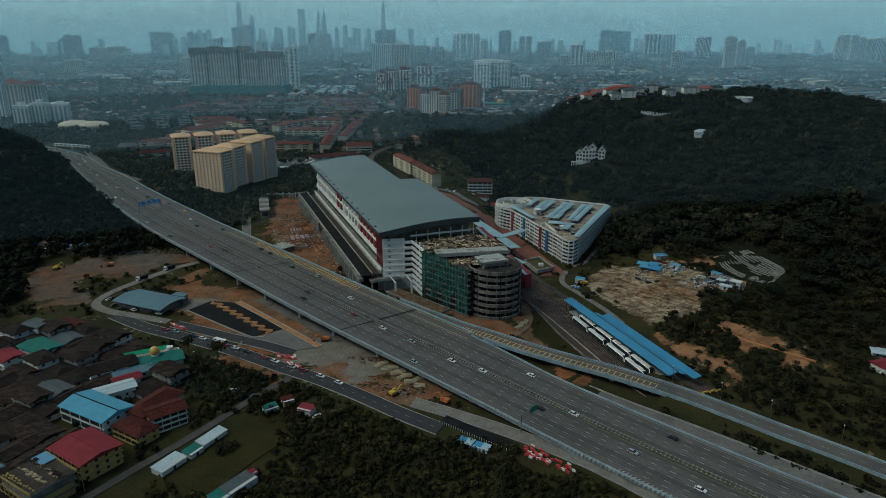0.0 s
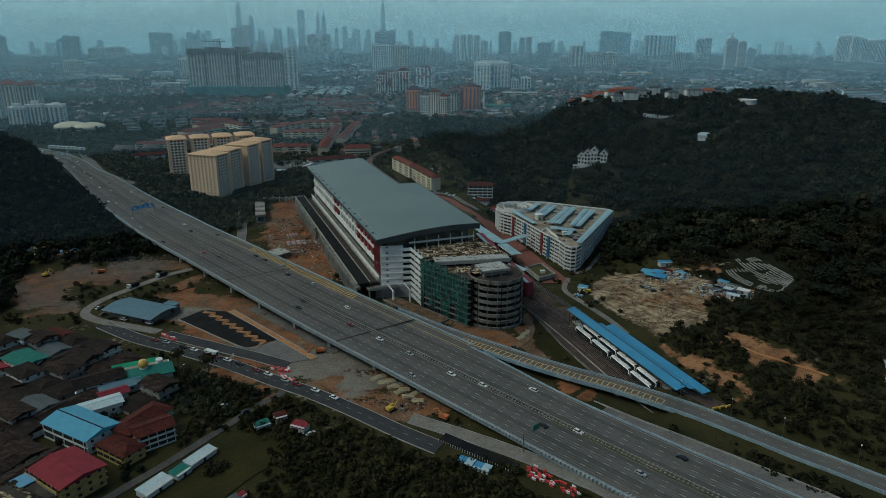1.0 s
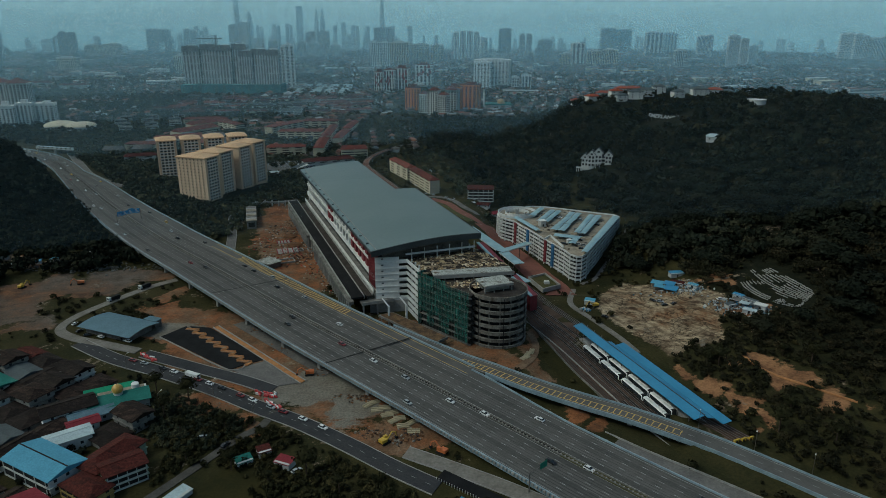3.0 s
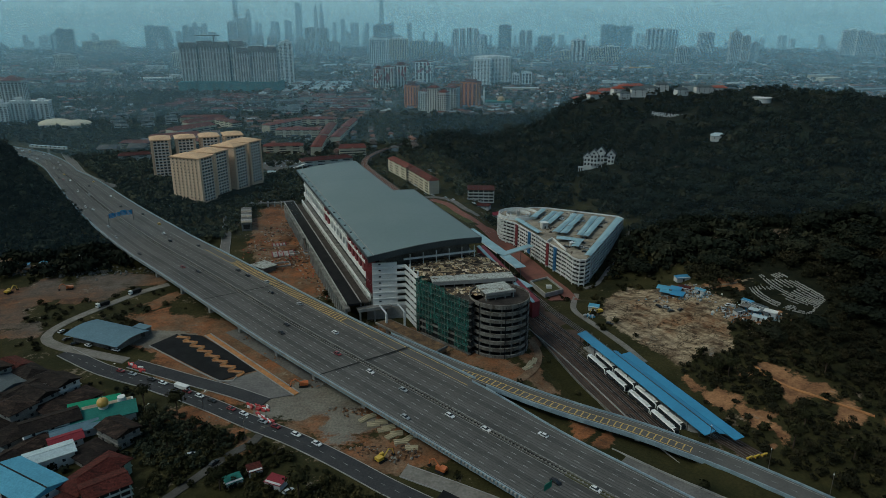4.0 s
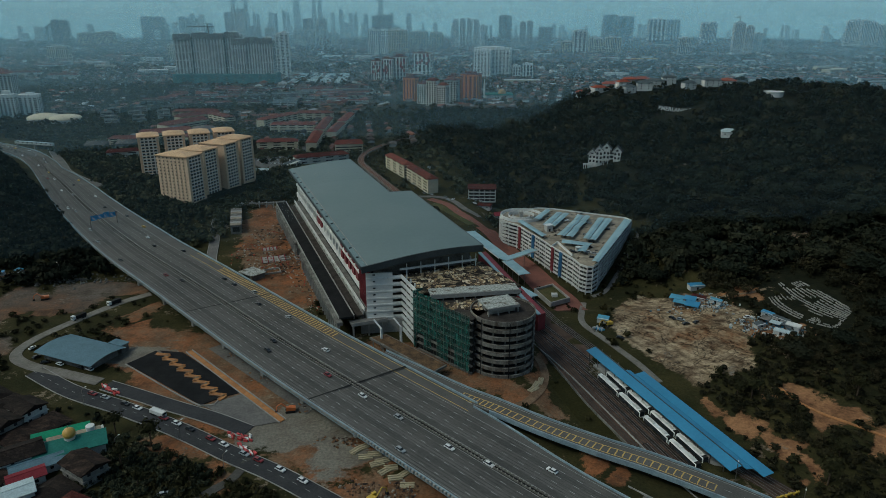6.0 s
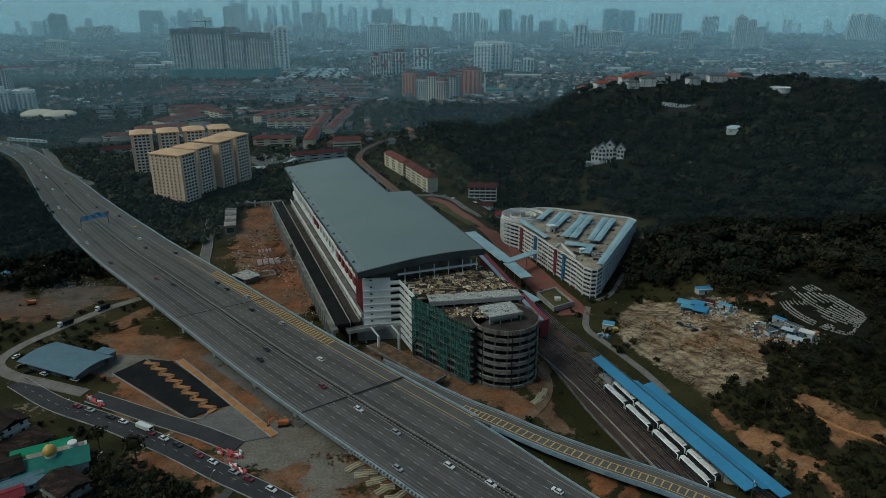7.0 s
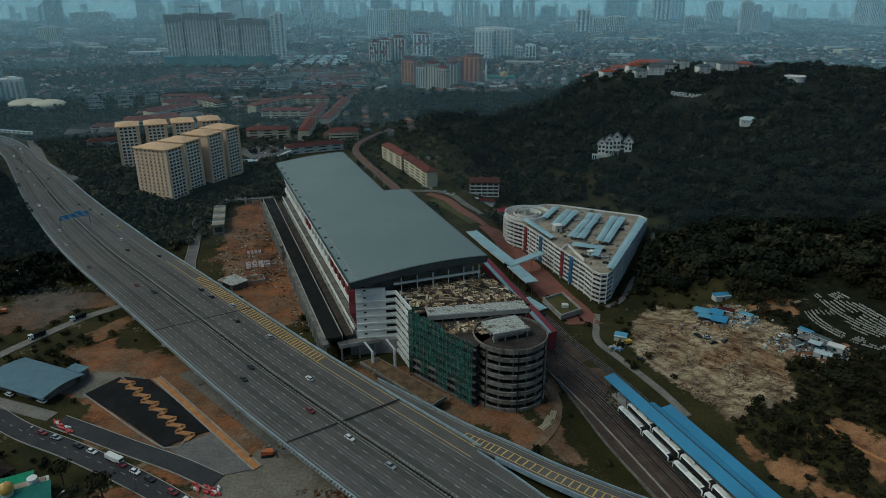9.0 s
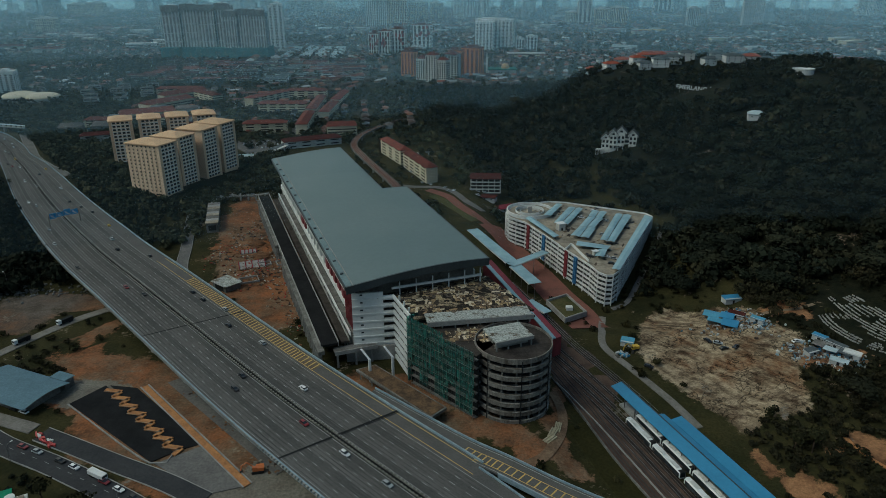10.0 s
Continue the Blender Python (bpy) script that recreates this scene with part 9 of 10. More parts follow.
# ---- towers of the city ----
PALE = mat("pale_render", (0.78, 0.8, 0.79), (0.68, 0.7, 0.69), 0.02, 0.3, 0.8, grain=0.1)
SLATE_TOWER = mat("slate_cladding", (0.22, 0.25, 0.27), (0.28, 0.31, 0.33), 0.02, 0.3, 0.6)
# Skyline colour is lifted to pale blue-grey to paint in distance haze.
SKYLINE = mat("haze_paled_cladding", (0.62, 0.72, 0.76), (0.7, 0.8, 0.83), 0.01, 0.2, 0.5)
TEAL_GLASS = glassy("teal_glazing", (0.03, 0.06, 0.065))
FAR_HILL = mat("far_hill_cover", (0.03, 0.04, 0.03), (0.045, 0.055, 0.04), 0.01, 0.05, 0.95, bump=0)
rt = random.Random(19)


def t_depth(w):
    return min(max(w * 0.7, 16), 34)


def tower(x, y, w, h, wall, label, d=None, az=None, bays=0, floors=0, glass=None, roof=None, crown=True, group="distant towers", z=0.0):
    """A tower: a body, upright window strips on the sides that show, floor bands across them and a stepped head."""
    d = d or t_depth(w)
    az = rt.uniform(-9, 9) if az is None else az
    bays, glass = bays or max(3, round(w / 7)), glass or GLASS
    near = y < 1700
    t = thing("tower_block", x, y, z, az, label, "tower block", group)
    boxpart("wall", (-w / 2, -d / 2, -8, w / 2, d / 2, h), wall, t)
    strips, cell = bmesh.new(), w / bays
    for k in range(bays):
        c, q = -w / 2 + (k + 0.5) * cell, cell * rt.uniform(0.2, 0.32)
        box(strips, c - q, -d / 2 - 0.12, 3, c + q, -d / 2 + 0.1, h - 2.5)
    side_bays = max(2, round(bays * d / w))
    for k in range(side_bays):
        c, q = -d / 2 + (k + 0.5) * d / side_bays, d / side_bays * 0.24
        for sx in (-1, 1):
            box(strips, sx * w / 2 - 0.12, c - q, 3, sx * w / 2 + 0.12, c + q, h - 2.5)
    part("glazing", strips, glass, t, "dark upright window strips")
    floors = floors or max(4, round(h / (3.4 if near else 10.0)))
    for f in range(1, floors):
        zf = h * f / floors
        boxpart("floor_band", (-w / 2 - 0.2, -d / 2 - 0.22, zf - (0.5 if near else 0.8), w / 2 + 0.2, d / 2 + 0.2, zf + (0.45 if near else 0.7)), wall, t)
    if crown:
        boxpart("roof", (-w / 2 - 0.5, -d / 2 - 0.5, h, w / 2 + 0.5, d / 2 + 0.5, h + 1.5), roof or wall, t)
        a, b = rt.uniform(-0.35, -0.1), rt.uniform(0.1, 0.4)
        boxpart("plant_room", (w * a, -d * 0.25, h + 1.5, w * b, d * 0.25, h + rt.uniform(4, 8)), roof or wall, t)
    return t


for x, y, w, h in ((-2546, 4350, 83, 153), (-2464, 4350, 76, 156), (-1721, 4350, 69, 133), (-1649, 4350, 62, 130), (-1513, 4350, 34, 133), (-1475, 4350, 34, 123), (-1029, 4129, 60, 85), (-949, 4128, 56, 75), (-704, 3702, 50, 74), (-645, 3701, 46, 73), (-601, 3700, 29, 68),
                   (-513, 3577, 51, 66), (-771, 4350, 60, 120), (-695, 4350, 60, 123), (439, 3819, 30, 111), (475, 3818, 30, 116), (943, 2809, 47, 69)):
    tower(x, y, w, h, GREY, "grey residential tower in the haze")
for x, y, w, h in ((83, 3570, 28, 125), (117, 3569, 28, 130), (151, 3569, 28, 130), (184, 3568, 26, 128), (227, 3690, 35, 96), (1383, 3807, 37, 107), (1425, 3807, 37, 110), (1987, 3547, 26, 119), (2024, 3547, 31, 125), (1995, 3433, 30, 123), (2032, 3432, 28, 115),
                   (2075, 3432, 36, 105), (2116, 3431, 36, 110), (2153, 3431, 28, 100)):
    tower(x, y, w, h, PALE, "pale slender residential tower in the haze")
for x, y, w, h in ((-1781, 3715, 80, 60), (-1683, 3713, 90, 65), (-1352, 2625, 69, 47), (-946, 2653, 49, 53), (-166, 3020, 78, 93), (-91, 3349, 86, 77), (-10, 3348, 59, 74), (648, 3011, 56, 60), (716, 3010, 64, 65), (535, 3055, 46, 47)):
    tower(x, y, w, h, CREAM, "cream slab of flats on the hazy plain", roof=OFFWHITE)
for x, y, w, h in ((-2054, 3371, 32, 123), (-1997, 3849, 40, 120), (-1951, 3848, 40, 117), (395, 4350, 76, 139), (539, 3687, 71, 87), (1014, 4350, 83, 142), (1109, 4350, 94, 135), (-332, 4350, 121, 139)):
    tower(x, y, w, h, SLATE_TOWER, "dark clad tower in the haze")
for x, y, w, h in ((1160, 2845, 40, 122), (1271, 3004, 32, 106), (1347, 3091, 38, 78), (-1171, 4131, 52, 156), (-1110, 4130, 56, 172)):
    tower(x, y, w, h, GREY_TOWER, "unfinished concrete tower under construction", floors=round(h / 5), glass=DARKGREY_CORE)
for x, y, w in ((-254, 2859, 37), (-215, 2859, 37)):
    tower(x, y, w, 97, PALE, "pale and teal striped tower of flats", az=0, bays=5, glass=TEAL_GLASS)
tower(1245, 4180, 97, 121, PALE, "white tower with a bold dark pattern", az=0, bays=4, glass=VOID)
tower(1365, 4261, 75, 117, PALE, "white tower with dark window strips", az=0, bays=4, glass=VOID)
tower(587, 3055, 54, 89, WHITE, "white tower with broad dark window strips", az=0, bays=3, glass=VOID)
# grey towers under construction on a netted podium, with a finished white one beside
for x, y, w, h in ((-608, 1795, 40, 110), (-567, 1798, 35, 113), (-529, 1795, 37, 111), (-491, 1800, 33, 114), (-472, 1782, 30, 99), (-441, 1786, 32, 103), (-408, 1784, 31, 101)):
    tower(x, y, w, h, GREY_TOWER, "grey unfinished tower slab behind scaffold nets", d=34, az=2, bays=5, floors=6, glass=DARKGREY_CORE, group="towers under construction")
    net = thing("scaffold_net", x, y, h, 2, "torn grey scaffold net round a tower's head", "scaffold net", "scaffold nets")
    boxpart("net", (-w / 2 - 1, -18.5, -9, w / 2 + 1, -17.6, 5), DARKGREY_CORE, net)
    for k in range(6):
        boxpart("mast", (-w / 2 + k * w / 5 - 0.4, -18.6, 0, -w / 2 + k * w / 5 + 0.4, -17.8, 4 + 5 * rt.random()), DARKGREY_CORE, net)
t = thing("netted_podium", -508, 1790, 0, 0, "podium of a tower site wrapped in teal netting", "podium")
boxpart("wall", (-124, -34, -4, 120, 30, 24), TEAL_NET, t)
for k in range(12):
    boxpart("net_fold", (-122 + k * 20.2, -34.6, -2, -114 + k * 20.2, -34, 17 + 5 * (k % 3)), mat("teal_net_fold", (0.08, 0.19, 0.19), (0.05, 0.12, 0.13), 0.05, 0.4, 0.9), t)
tower(-404, 1961, 24, 112, WHITE, "tall slim white tower", d=40, az=10, bays=2, floors=30)
tower(-428, 2010, 22, 106, WHITE, "tall slim white tower", d=34, az=10, bays=2, floors=28)


def crane(x, y, base, tall, jib, az):
    t = thing("tower_crane", x, y, base, az, "dark steel tower crane over the building site", "crane", "tower cranes")
    boxpart("mast", (-1.2, -1.2, 0, 1.2, 1.2, tall), STEEL, t)
    boxpart("jib", (-jib * 0.35, -0.9, tall, jib, 0.9, tall + 1.8), STEEL, t)
    part("tie", rod(rod(bmesh.new(), (0, 0, tall + 10), (jib * 0.7, 0, tall + 1.6), 0.4), (0, 0, tall + 10), (-jib * 0.3, 0, tall + 1.6), 0.4), STEEL, t)
    boxpart("apex", (-0.6, -0.6, tall + 1.8, 0.6, 0.6, tall + 10), STEEL, t)


crane(-548, 1795, 110, 20, 48, 175)
crane(-1120, 4125, 165, 30, 60, 60)
crane(1160, 2845, 122, 20, 36, 100)
# white flats with dark red panels
for x, y, w, h in ((-154, 1855, 24, 48), (-127, 1858, 28, 54), (-96, 1888, 34, 56), (-41, 2034, 46, 57)):
    t = tower(x, y, w, h, WHITE, "white flats with dark red panels and red roofs", az=-12, bays=4, roof=TILE_RED, group="red and white flats")
    for k in range(7):
        u, f = rt.uniform(-0.45, 0.35) * w, rt.uniform(0.3, 0.85) * h
        boxpart("red_panel", (u, -t_depth(w) / 2 - 0.5, f, u + w * 0.14, -t_depth(w) / 2 - 0.2, f + h * 0.14), MAROON, t)
# orange and brown flats in front of the hill
for x, y, w, h in ((-53, 1452, 26, 44), (33, 1432, 24, 48), (65, 1472, 36, 49)):
    tower(x, y, w, h, ORANGE, "orange rendered block of flats", az=-25, bays=4, roof=TILE_RED, group="orange flats")
for x, y, w, h in ((-28, 1393, 17, 38), (-9, 1356, 20, 48), (9, 1330, 17, 42), (26, 1390, 24, 46)):
    t = tower(x, y, w, h, OFFWHITE, "white and brown block of flats with a pitched red roof", az=-25, bays=4, roof=TILE_RED, crown=False, group="brown and white flats")
    bm = bmesh.new()
    bmesh.ops.create_cone(bm, cap_ends=True, segments=4, radius1=w * 0.72, radius2=w * 0.2, depth=5, matrix=pose(0, 0, h + 2.5, 0, 0, 45))
    part("hip_roof", bm, TILE_RED, t, "red tiled hipped roof")
tower(146, 1975, 96, 73, WHITE, "broad white block of flats with a stepped front", d=44, az=-14, bays=10, floors=22)
tower(118, 1945, 44, 69, PALE, "broad white block of flats with a stepped front", d=30, az=-14, bays=5, floors=20)
for x, y, w, h in ((204, 1920, 20, 31), (233, 1920, 26, 36)):
    tower(x, y, w, h, WHITE, "small white tower with brown window strips", az=0, bays=3)
# white flats at the edge of the western wood
tower(-820, 1294, 26, 102, PALE, "tall white tower with many balcony bands", az=8, bays=4, floors=34, group="western flats")
for x, y, w, h in ((-824, 1353, 42, 62), (-784, 1350, 38, 61)):
    t = tower(x, y, w, h, OFFWHITE, "white flats under a red hipped roof", az=8, bays=6, floors=19, crown=False, group="western flats")
    bm = bmesh.new()
    bmesh.ops.create_cone(bm, cap_ends=True, segments=4, radius1=w * 0.62, radius2=3, depth=9, matrix=pose(0, 0, h + 4.5, 0, 0, 45))
    part("hip_roof", bm, TILE_RED, t, "red tiled hipped roof")
for x, y, w, h in ((-732, 1216, 25, 33), (-709, 1231, 24, 36), (-684, 1250, 30, 34)):
    tower(x, y, w, h, WHITE, "low white block of flats", az=12, bays=4, floors=11, group="western flats")
# low blocks spread over the plain
rb = random.Random(77)
for k in range(46):
    dist, a = rb.uniform(1750, 3700), rb.uniform(-0.6, 0.6)
    x, y = dist * math.sin(a), dist * math.cos(a)
    wall, nm = rb.choice([(WHITE, "white"), (OFFWHITE, "off-white"), (CREAM, "cream"), (GREY, "grey"), (TILE_RED, "red roofed")])
    if -620 < x < -380 and y < 2000:
        continue
    t = thing("low_block", x, y, true_ground(x, y), rb.uniform(-30, 30), "long low %s block on the hazy plain" % nm, "building", "low blocks")
    w, d, h = rb.uniform(30, 95), rb.uniform(14, 26), rb.uniform(7, 17)
    boxpart("wall", (-w / 2, -d / 2, -3, w / 2, d / 2, h), wall if wall is not TILE_RED else OFFWHITE, t)
    boxpart("roof", (-w / 2 - 0.8, -d / 2 - 0.8, h, w / 2 + 0.8, d / 2 + 0.8, h + 1.2), rb.choice([GREY, TILE_RED, wall]), t)
    for f in range(max(1, int(h / 3.6))):
        boxpart("window_band", (-w / 2 + 1, -d / 2 - 0.15, f * 3.6 + 1.2, w / 2 - 1, -d / 2 + 0.05, f * 3.6 + 2.6), GLASS, t)
for x, y, w, d, az in ((-960, 1890, 70, 26, 8), (-1180, 1960, 60, 30, -5), (-1100, 1960, 84, 22, 10), (-940, 1480, 60, 24, 15), (-900, 1440, 40, 22, 15)):
    t = thing("school_block", x, y, true_ground(x, y), az, "long building under a broad orange-red tiled roof", "building", "red roofed halls")
    boxpart("wall", (-w / 2, -d / 2, -3, w / 2, d / 2, 10), OFFWHITE, t)
    bm = bmesh.new()
    prism(bm, [(-w / 2 - 2, -d / 2 - 2), (w / 2 + 2, -d / 2 - 2), (w / 2 + 2, d / 2 + 2), (-w / 2 - 2, d / 2 + 2)], 10, 10.6)
    prism(bm, [(-w / 2 + 4, -d / 6), (w / 2 - 4, -d / 6), (w / 2 - 4, d / 6), (-w / 2 + 4, d / 6)], 10.6, 15)
    part("roof", bm, TILE_RED, t)
t = thing("market_hall", 720, 2560, 0, 4, "long yellow-roofed market hall on the plain", "building")
boxpart("wall", (-44, -16, -3, 44, 16, 8), OFFWHITE, t)
boxpart("roof", (-46, -18, 8, 46, 18, 10), hue("yellow_sheet_roof", (0.55, 0.33, 0.08), 0.85), t)


# ---- skyline ----
def spire(x, y, w, h, label, steps, mast=0.0):
    t = thing("skyscraper", x, y, 0, 0, label, "skyscraper", "skyline towers")
    bm = bmesh.new()
    for f0, f1, s0, s1 in steps:
        v = [[bm.verts.new((sx * w / 2 * s, sy * w / 2 * s, h * f)) for sx, sy in ((-1, -1), (1, -1), (1, 1), (-1, 1))] for f, s in ((f0, s0), (f1, s1))]
        bm.faces.new(v[0][::-1]), bm.faces.new(v[1])
        for k in range(4):
            bm.faces.new((v[0][k], v[0][(k + 1) % 4], v[1][(k + 1) % 4], v[1][k]))
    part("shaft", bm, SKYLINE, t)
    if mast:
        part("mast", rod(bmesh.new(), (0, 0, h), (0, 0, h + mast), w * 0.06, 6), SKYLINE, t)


SK = [(0, 1, 1, 1)]
spire(-1290, 4650, 32, 313, "dark tall tapering tower on the hazy skyline", [(0, 0.8, 1, 0.97), (0.8, 0.95, 0.97, 0.8), (0.95, 1, 0.8, 0.55)])
spire(-1212, 4650, 30, 238, "rounded tower on the hazy skyline", [(0, 0.8, 1, 1), (0.8, 0.93, 1, 0.85), (0.93, 1, 0.85, 0.4)])
spire(-892, 4650, 40, 272, "dark flat-topped tower on the skyline", SK)
for x in (-784, -746):
    spire(x, 4650, 30, 262, "stepped twin tower with a spire on the skyline", [(0, 0.7, 1, 1), (0.7, 0.84, 0.82, 0.8), (0.84, 0.94, 0.6, 0.5), (0.94, 1, 0.35, 0.1)], 28)
spire(-365, 4650, 34, 318, "tapering supertall tower on the hazy skyline", [(0, 0.6, 1, 0.92), (0.6, 0.9, 0.92, 0.7), (0.9, 1, 0.66, 0.3)], 40)
for x, w, h in ((-614, 28, 203), (-1165, 20, 182), (-1140, 18, 170), (-1060, 26, 189), (-1030, 22, 176), (-975, 24, 196), (-950, 20, 184), (-670, 26, 182), (-552, 22, 182), (-525, 24, 174), (-460, 28, 175), (-298, 30, 182), (-187, 34, 175), (-1559, 26, 176), (-1498, 30, 169), (2364, 18, 198)):
    spire(x, 4655, w, h * 0.86, "faint tower block on the hazy skyline", SK)
rs = random.Random(11)
for k in range(90):
    a = rs.uniform(-0.6, 0.6)
    core = math.exp(-((a + 0.18) / 0.15) ** 2)
    dist = rs.uniform(4560, 4760)
    spire(dist * math.sin(a), dist * math.cos(a), rs.uniform(10, 30), rs.uniform(40, 95) + 60 * core * rs.random(), "faint tower block on the hazy skyline", SK)
# low hills on the horizon
for x, y, rx, h in ((-1960, 4700, 330, 212), (-1700, 4720, 300, 180), (-2950, 4150, 480, 200), (-2500, 4400, 300, 176)):
    bm = bmesh.new()
    rows = []
    for v in range(7):
        f = v / 6
        rows.append([bm.verts.new((x + rx * math.cos(u * 0.15708) * (1 - f) * (1 + 0.2 * noise.noise((3 * math.cos(u * 0.15708) + x, 3 * math.sin(u * 0.15708), f))), y + 60 * math.sin(u * 0.15708) * (1 - f), -5 + h * (1 - (1 - f) ** 2))) for u in range(40)])
    for a, b in zip(rows, rows[1:]):
        for u in range(40):
            bm.faces.new((a[u], a[(u + 1) % 40], b[(u + 1) % 40], b[u]))
    tagged(part("distant_hill", bm, FAR_HILL), "low wooded hill on the hazy horizon", "hill", "horizon hills")


# ---- lot between highway and terminal ----
def true_line(pts, up=0.4):
    return spline([(x, y, true_ground(x, y) + up) for x, y in pts], 4.0)


t = tagged(new("loop_road"), "curving grey loop road round the lot", "road", kind="structure")
LOOP = true_line([(-136, 480), (-146, 505), (-159, 536), (-168, 571), (-179, 611), (-184, 634), (-184, 652), (-178, 668), (-166, 678), (-150, 684)])
part("carriageway", sweep(bmesh.new(), LOOP, rect(-3.4, 3.4, -0.8, 0)), OLD_ROAD, t)
for o in (-3.7, 3.4):
    part("kerb", sweep(bmesh.new(), LOOP, rect(o, o + 0.3, -0.6, 0.25)), CONCRETE, t)
t = thing("roadside_building", -165, 622, true_ground(-165, 622), 15, "narrow weathered concrete building beside the loop road", "building")
boxpart("wall", (-4, -25, -1, 4, 25, 6.2), DARK_CONCRETE, t)
for k in range(9):
    boxpart("roof_panel", (-4.4, -25.4 + k * 5.6, 6.2, 4.4, -25.4 + k * 5.6 + 5.2, 6.6 + 0.3 * (k % 3 == 0)), (DECK, CONCRETE, DARK_CONCRETE)[k % 3], t)
    boxpart("opening", (-2.6, -25.1, 1.0, 2.6, -24.9, 4.8) if k == 0 else (3.9, -25 + k * 5.6, 1.2, 4.1, -25 + k * 5.6 + 3.2, 4.6), VOID, t)
# unfinished curved colonnade at the lot's end
t = tagged(new("curved_colonnade"), "unfinished curved concrete colonnade round the lot's end", "colonnade", kind="structure")
ARC = spline([(-173, 648, 5.0), (-174, 656, 5.0), (-171, 664, 5.0), (-164, 669, 5.0), (-155, 671, 5.0), (-146, 672, 5.2), (-136, 676, 5.6)], 3.0)
part("beam", sweep(bmesh.new(), ARC, rect(-1.7, 1.7, 0, 0.8)), DARK_CONCRETE, t)
col = mesh_of("column", box(bmesh.new(), -0.5, -0.5, -1, 0.5, 0.5, 4.9), CONCRETE)
for k in range(0, len(ARC), 2):
    for o in (-1.2, 1.2):
        q = ARC[k] + side(ARC)[k] * o
        piece("column", col, t, pose(q[0], q[1], true_ground(q[0], q[1])))
t = thing("flat_roofed_hut", -122, 506, true_ground(-122, 506), -40, "low hut under a pale weathered flat roof", "hut")
boxpart("wall", (-6.5, -5, -0.5, 6.5, 5, 3.6), DARK_CONCRETE, t)
boxpart("roof", (-7.4, -5.8, 3.6, 7.4, 5.8, 4.0), STRIP, t)
boxpart("opening", (-4, -5.1, 0, 4, -4.95, 2.8), VOID, t)
# scrap, timber and broken slabs strewn over the lot
rl = random.Random(63)
bm = bmesh.new()
for k in range(900):
    c = rl.choice([(-118, 538, 8, 9), (-96, 545, 6, 16), (-84, 500, 6, 14), (-105, 560, 9, 20), (-128, 590, 8, 18), (-70, 465, 5, 10), (-140, 560, 5, 14), (-112, 515, 10, 8)])
    x, y, q = rl.gauss(c[0], c[2]), rl.gauss(c[1], c[3]), rl.uniform(0.2, 1.1)
    n0 = len(bm.verts)
    box(bm, -q, -q * rl.uniform(0.12, 0.6), -0.2, q, q * rl.uniform(0.12, 0.6), rl.uniform(0.05, 0.5))
    m = pose(x, y, true_ground(x, y) + 0.15, rl.uniform(-15, 15), rl.uniform(-15, 15), rl.uniform(0, 180))
    bm.verts.ensure_lookup_table()
    for v in bm.verts[n0:]:
        v.co = m @ v.co
tagged(part("lot_scrap", bm, palette("lot_scrap", [(0.3, 0.26, 0.2), (0.12, 0.07, 0.045), (0.2, 0.1, 0.055), (0.06, 0.045, 0.04), (0.35, 0.33, 0.3), (0.1, 0.09, 0.08), (0.28, 0.06, 0.04)], 0.95)), "timber, broken slabs and scrap strewn over the lot", "scrap", kind="stuff")
for x, y, w, d in ((-116, 540, 16, 12), (-124, 562, 10, 7)):
    t = thing("foundation", x, y, true_ground(x, y), 18, "unfinished concrete foundation with red formwork", "foundation", "foundations")
    boxpart("slab", (-w / 2, -d / 2, -0.5, w / 2, d / 2, 0.35), CONCRETE, t)
    for k in range(5):
        boxpart("formwork", (-w / 2 + k * w / 4 - 0.3, -d / 2, 0.35, -w / 2 + k * w / 4 + 0.3, d / 2, 1.0), RED_SHEET, t)


# ---- sheeted terraces, track and scrap beside the rock ----
rq = random.Random(41)
TOP = spline([(219, 472, 0), (223, 458, 0), (226, 442, 0), (229, 424, 0)], 0.5)
FOOT = spline([(198, 462, 0), (195, 441, 0), (200, 422, 0), (212, 408, 0)], 0.5)
bm = bmesh.new()
for r in range(15):
    k = 0.0
    while k < 1:
        a, b = TOP[int(k * (len(TOP) - 1))], FOOT[int(k * (len(FOOT) - 1))]
        f = (r + 0.35 * math.sin(k * 5 + r) * 0.5) / 14
        x, y = a[0] * (1 - f) + b[0] * f + rq.uniform(-0.15, 0.15), a[1] * (1 - f) + b[1] * f + rq.uniform(-0.15, 0.15)
        k += rq.uniform(0.008, 0.013)
        if noise.noise((x * 0.11, y * 0.11, 3.3)) < (-0.06 if r not in (6, 7) else -0.35) or rq.random() < 0.12:
            continue
        n0, q = len(bm.verts), rq.uniform(0.2, 0.42)
        box(bm, -q, -0.26, -0.3, q, 0.26, rq.uniform(0.15, 0.45))
        m = pose(x, y, true_ground(x, y) + 0.1, 0, 0, math.degrees(math.atan2(a[1] - b[1], a[0] - b[0])) + 90 + rq.uniform(-12, 12))
        bm.verts.ensure_lookup_table()
        for v in bm.verts[n0:]:
            v.co = m @ v.co
tagged(part("sheeted_terraces", bm, CONCRETE), "rows of white sheeting on terraced ground", "sheeting", kind="stuff")
t = tagged(new("dirt_track"), "pale dirt track climbing to the sheeted terraces", "track", kind="structure")
part("track_bed", sweep(bmesh.new(), true_line([(168, 456), (172, 460), (178, 461.5), (188, 460), (199, 463)], 0.15), rect(-1.1, 1.1, -0.6, 0)), hue("pale_dirt", (0.2, 0.15, 0.1), 0.95), t)
bm = bmesh.new()
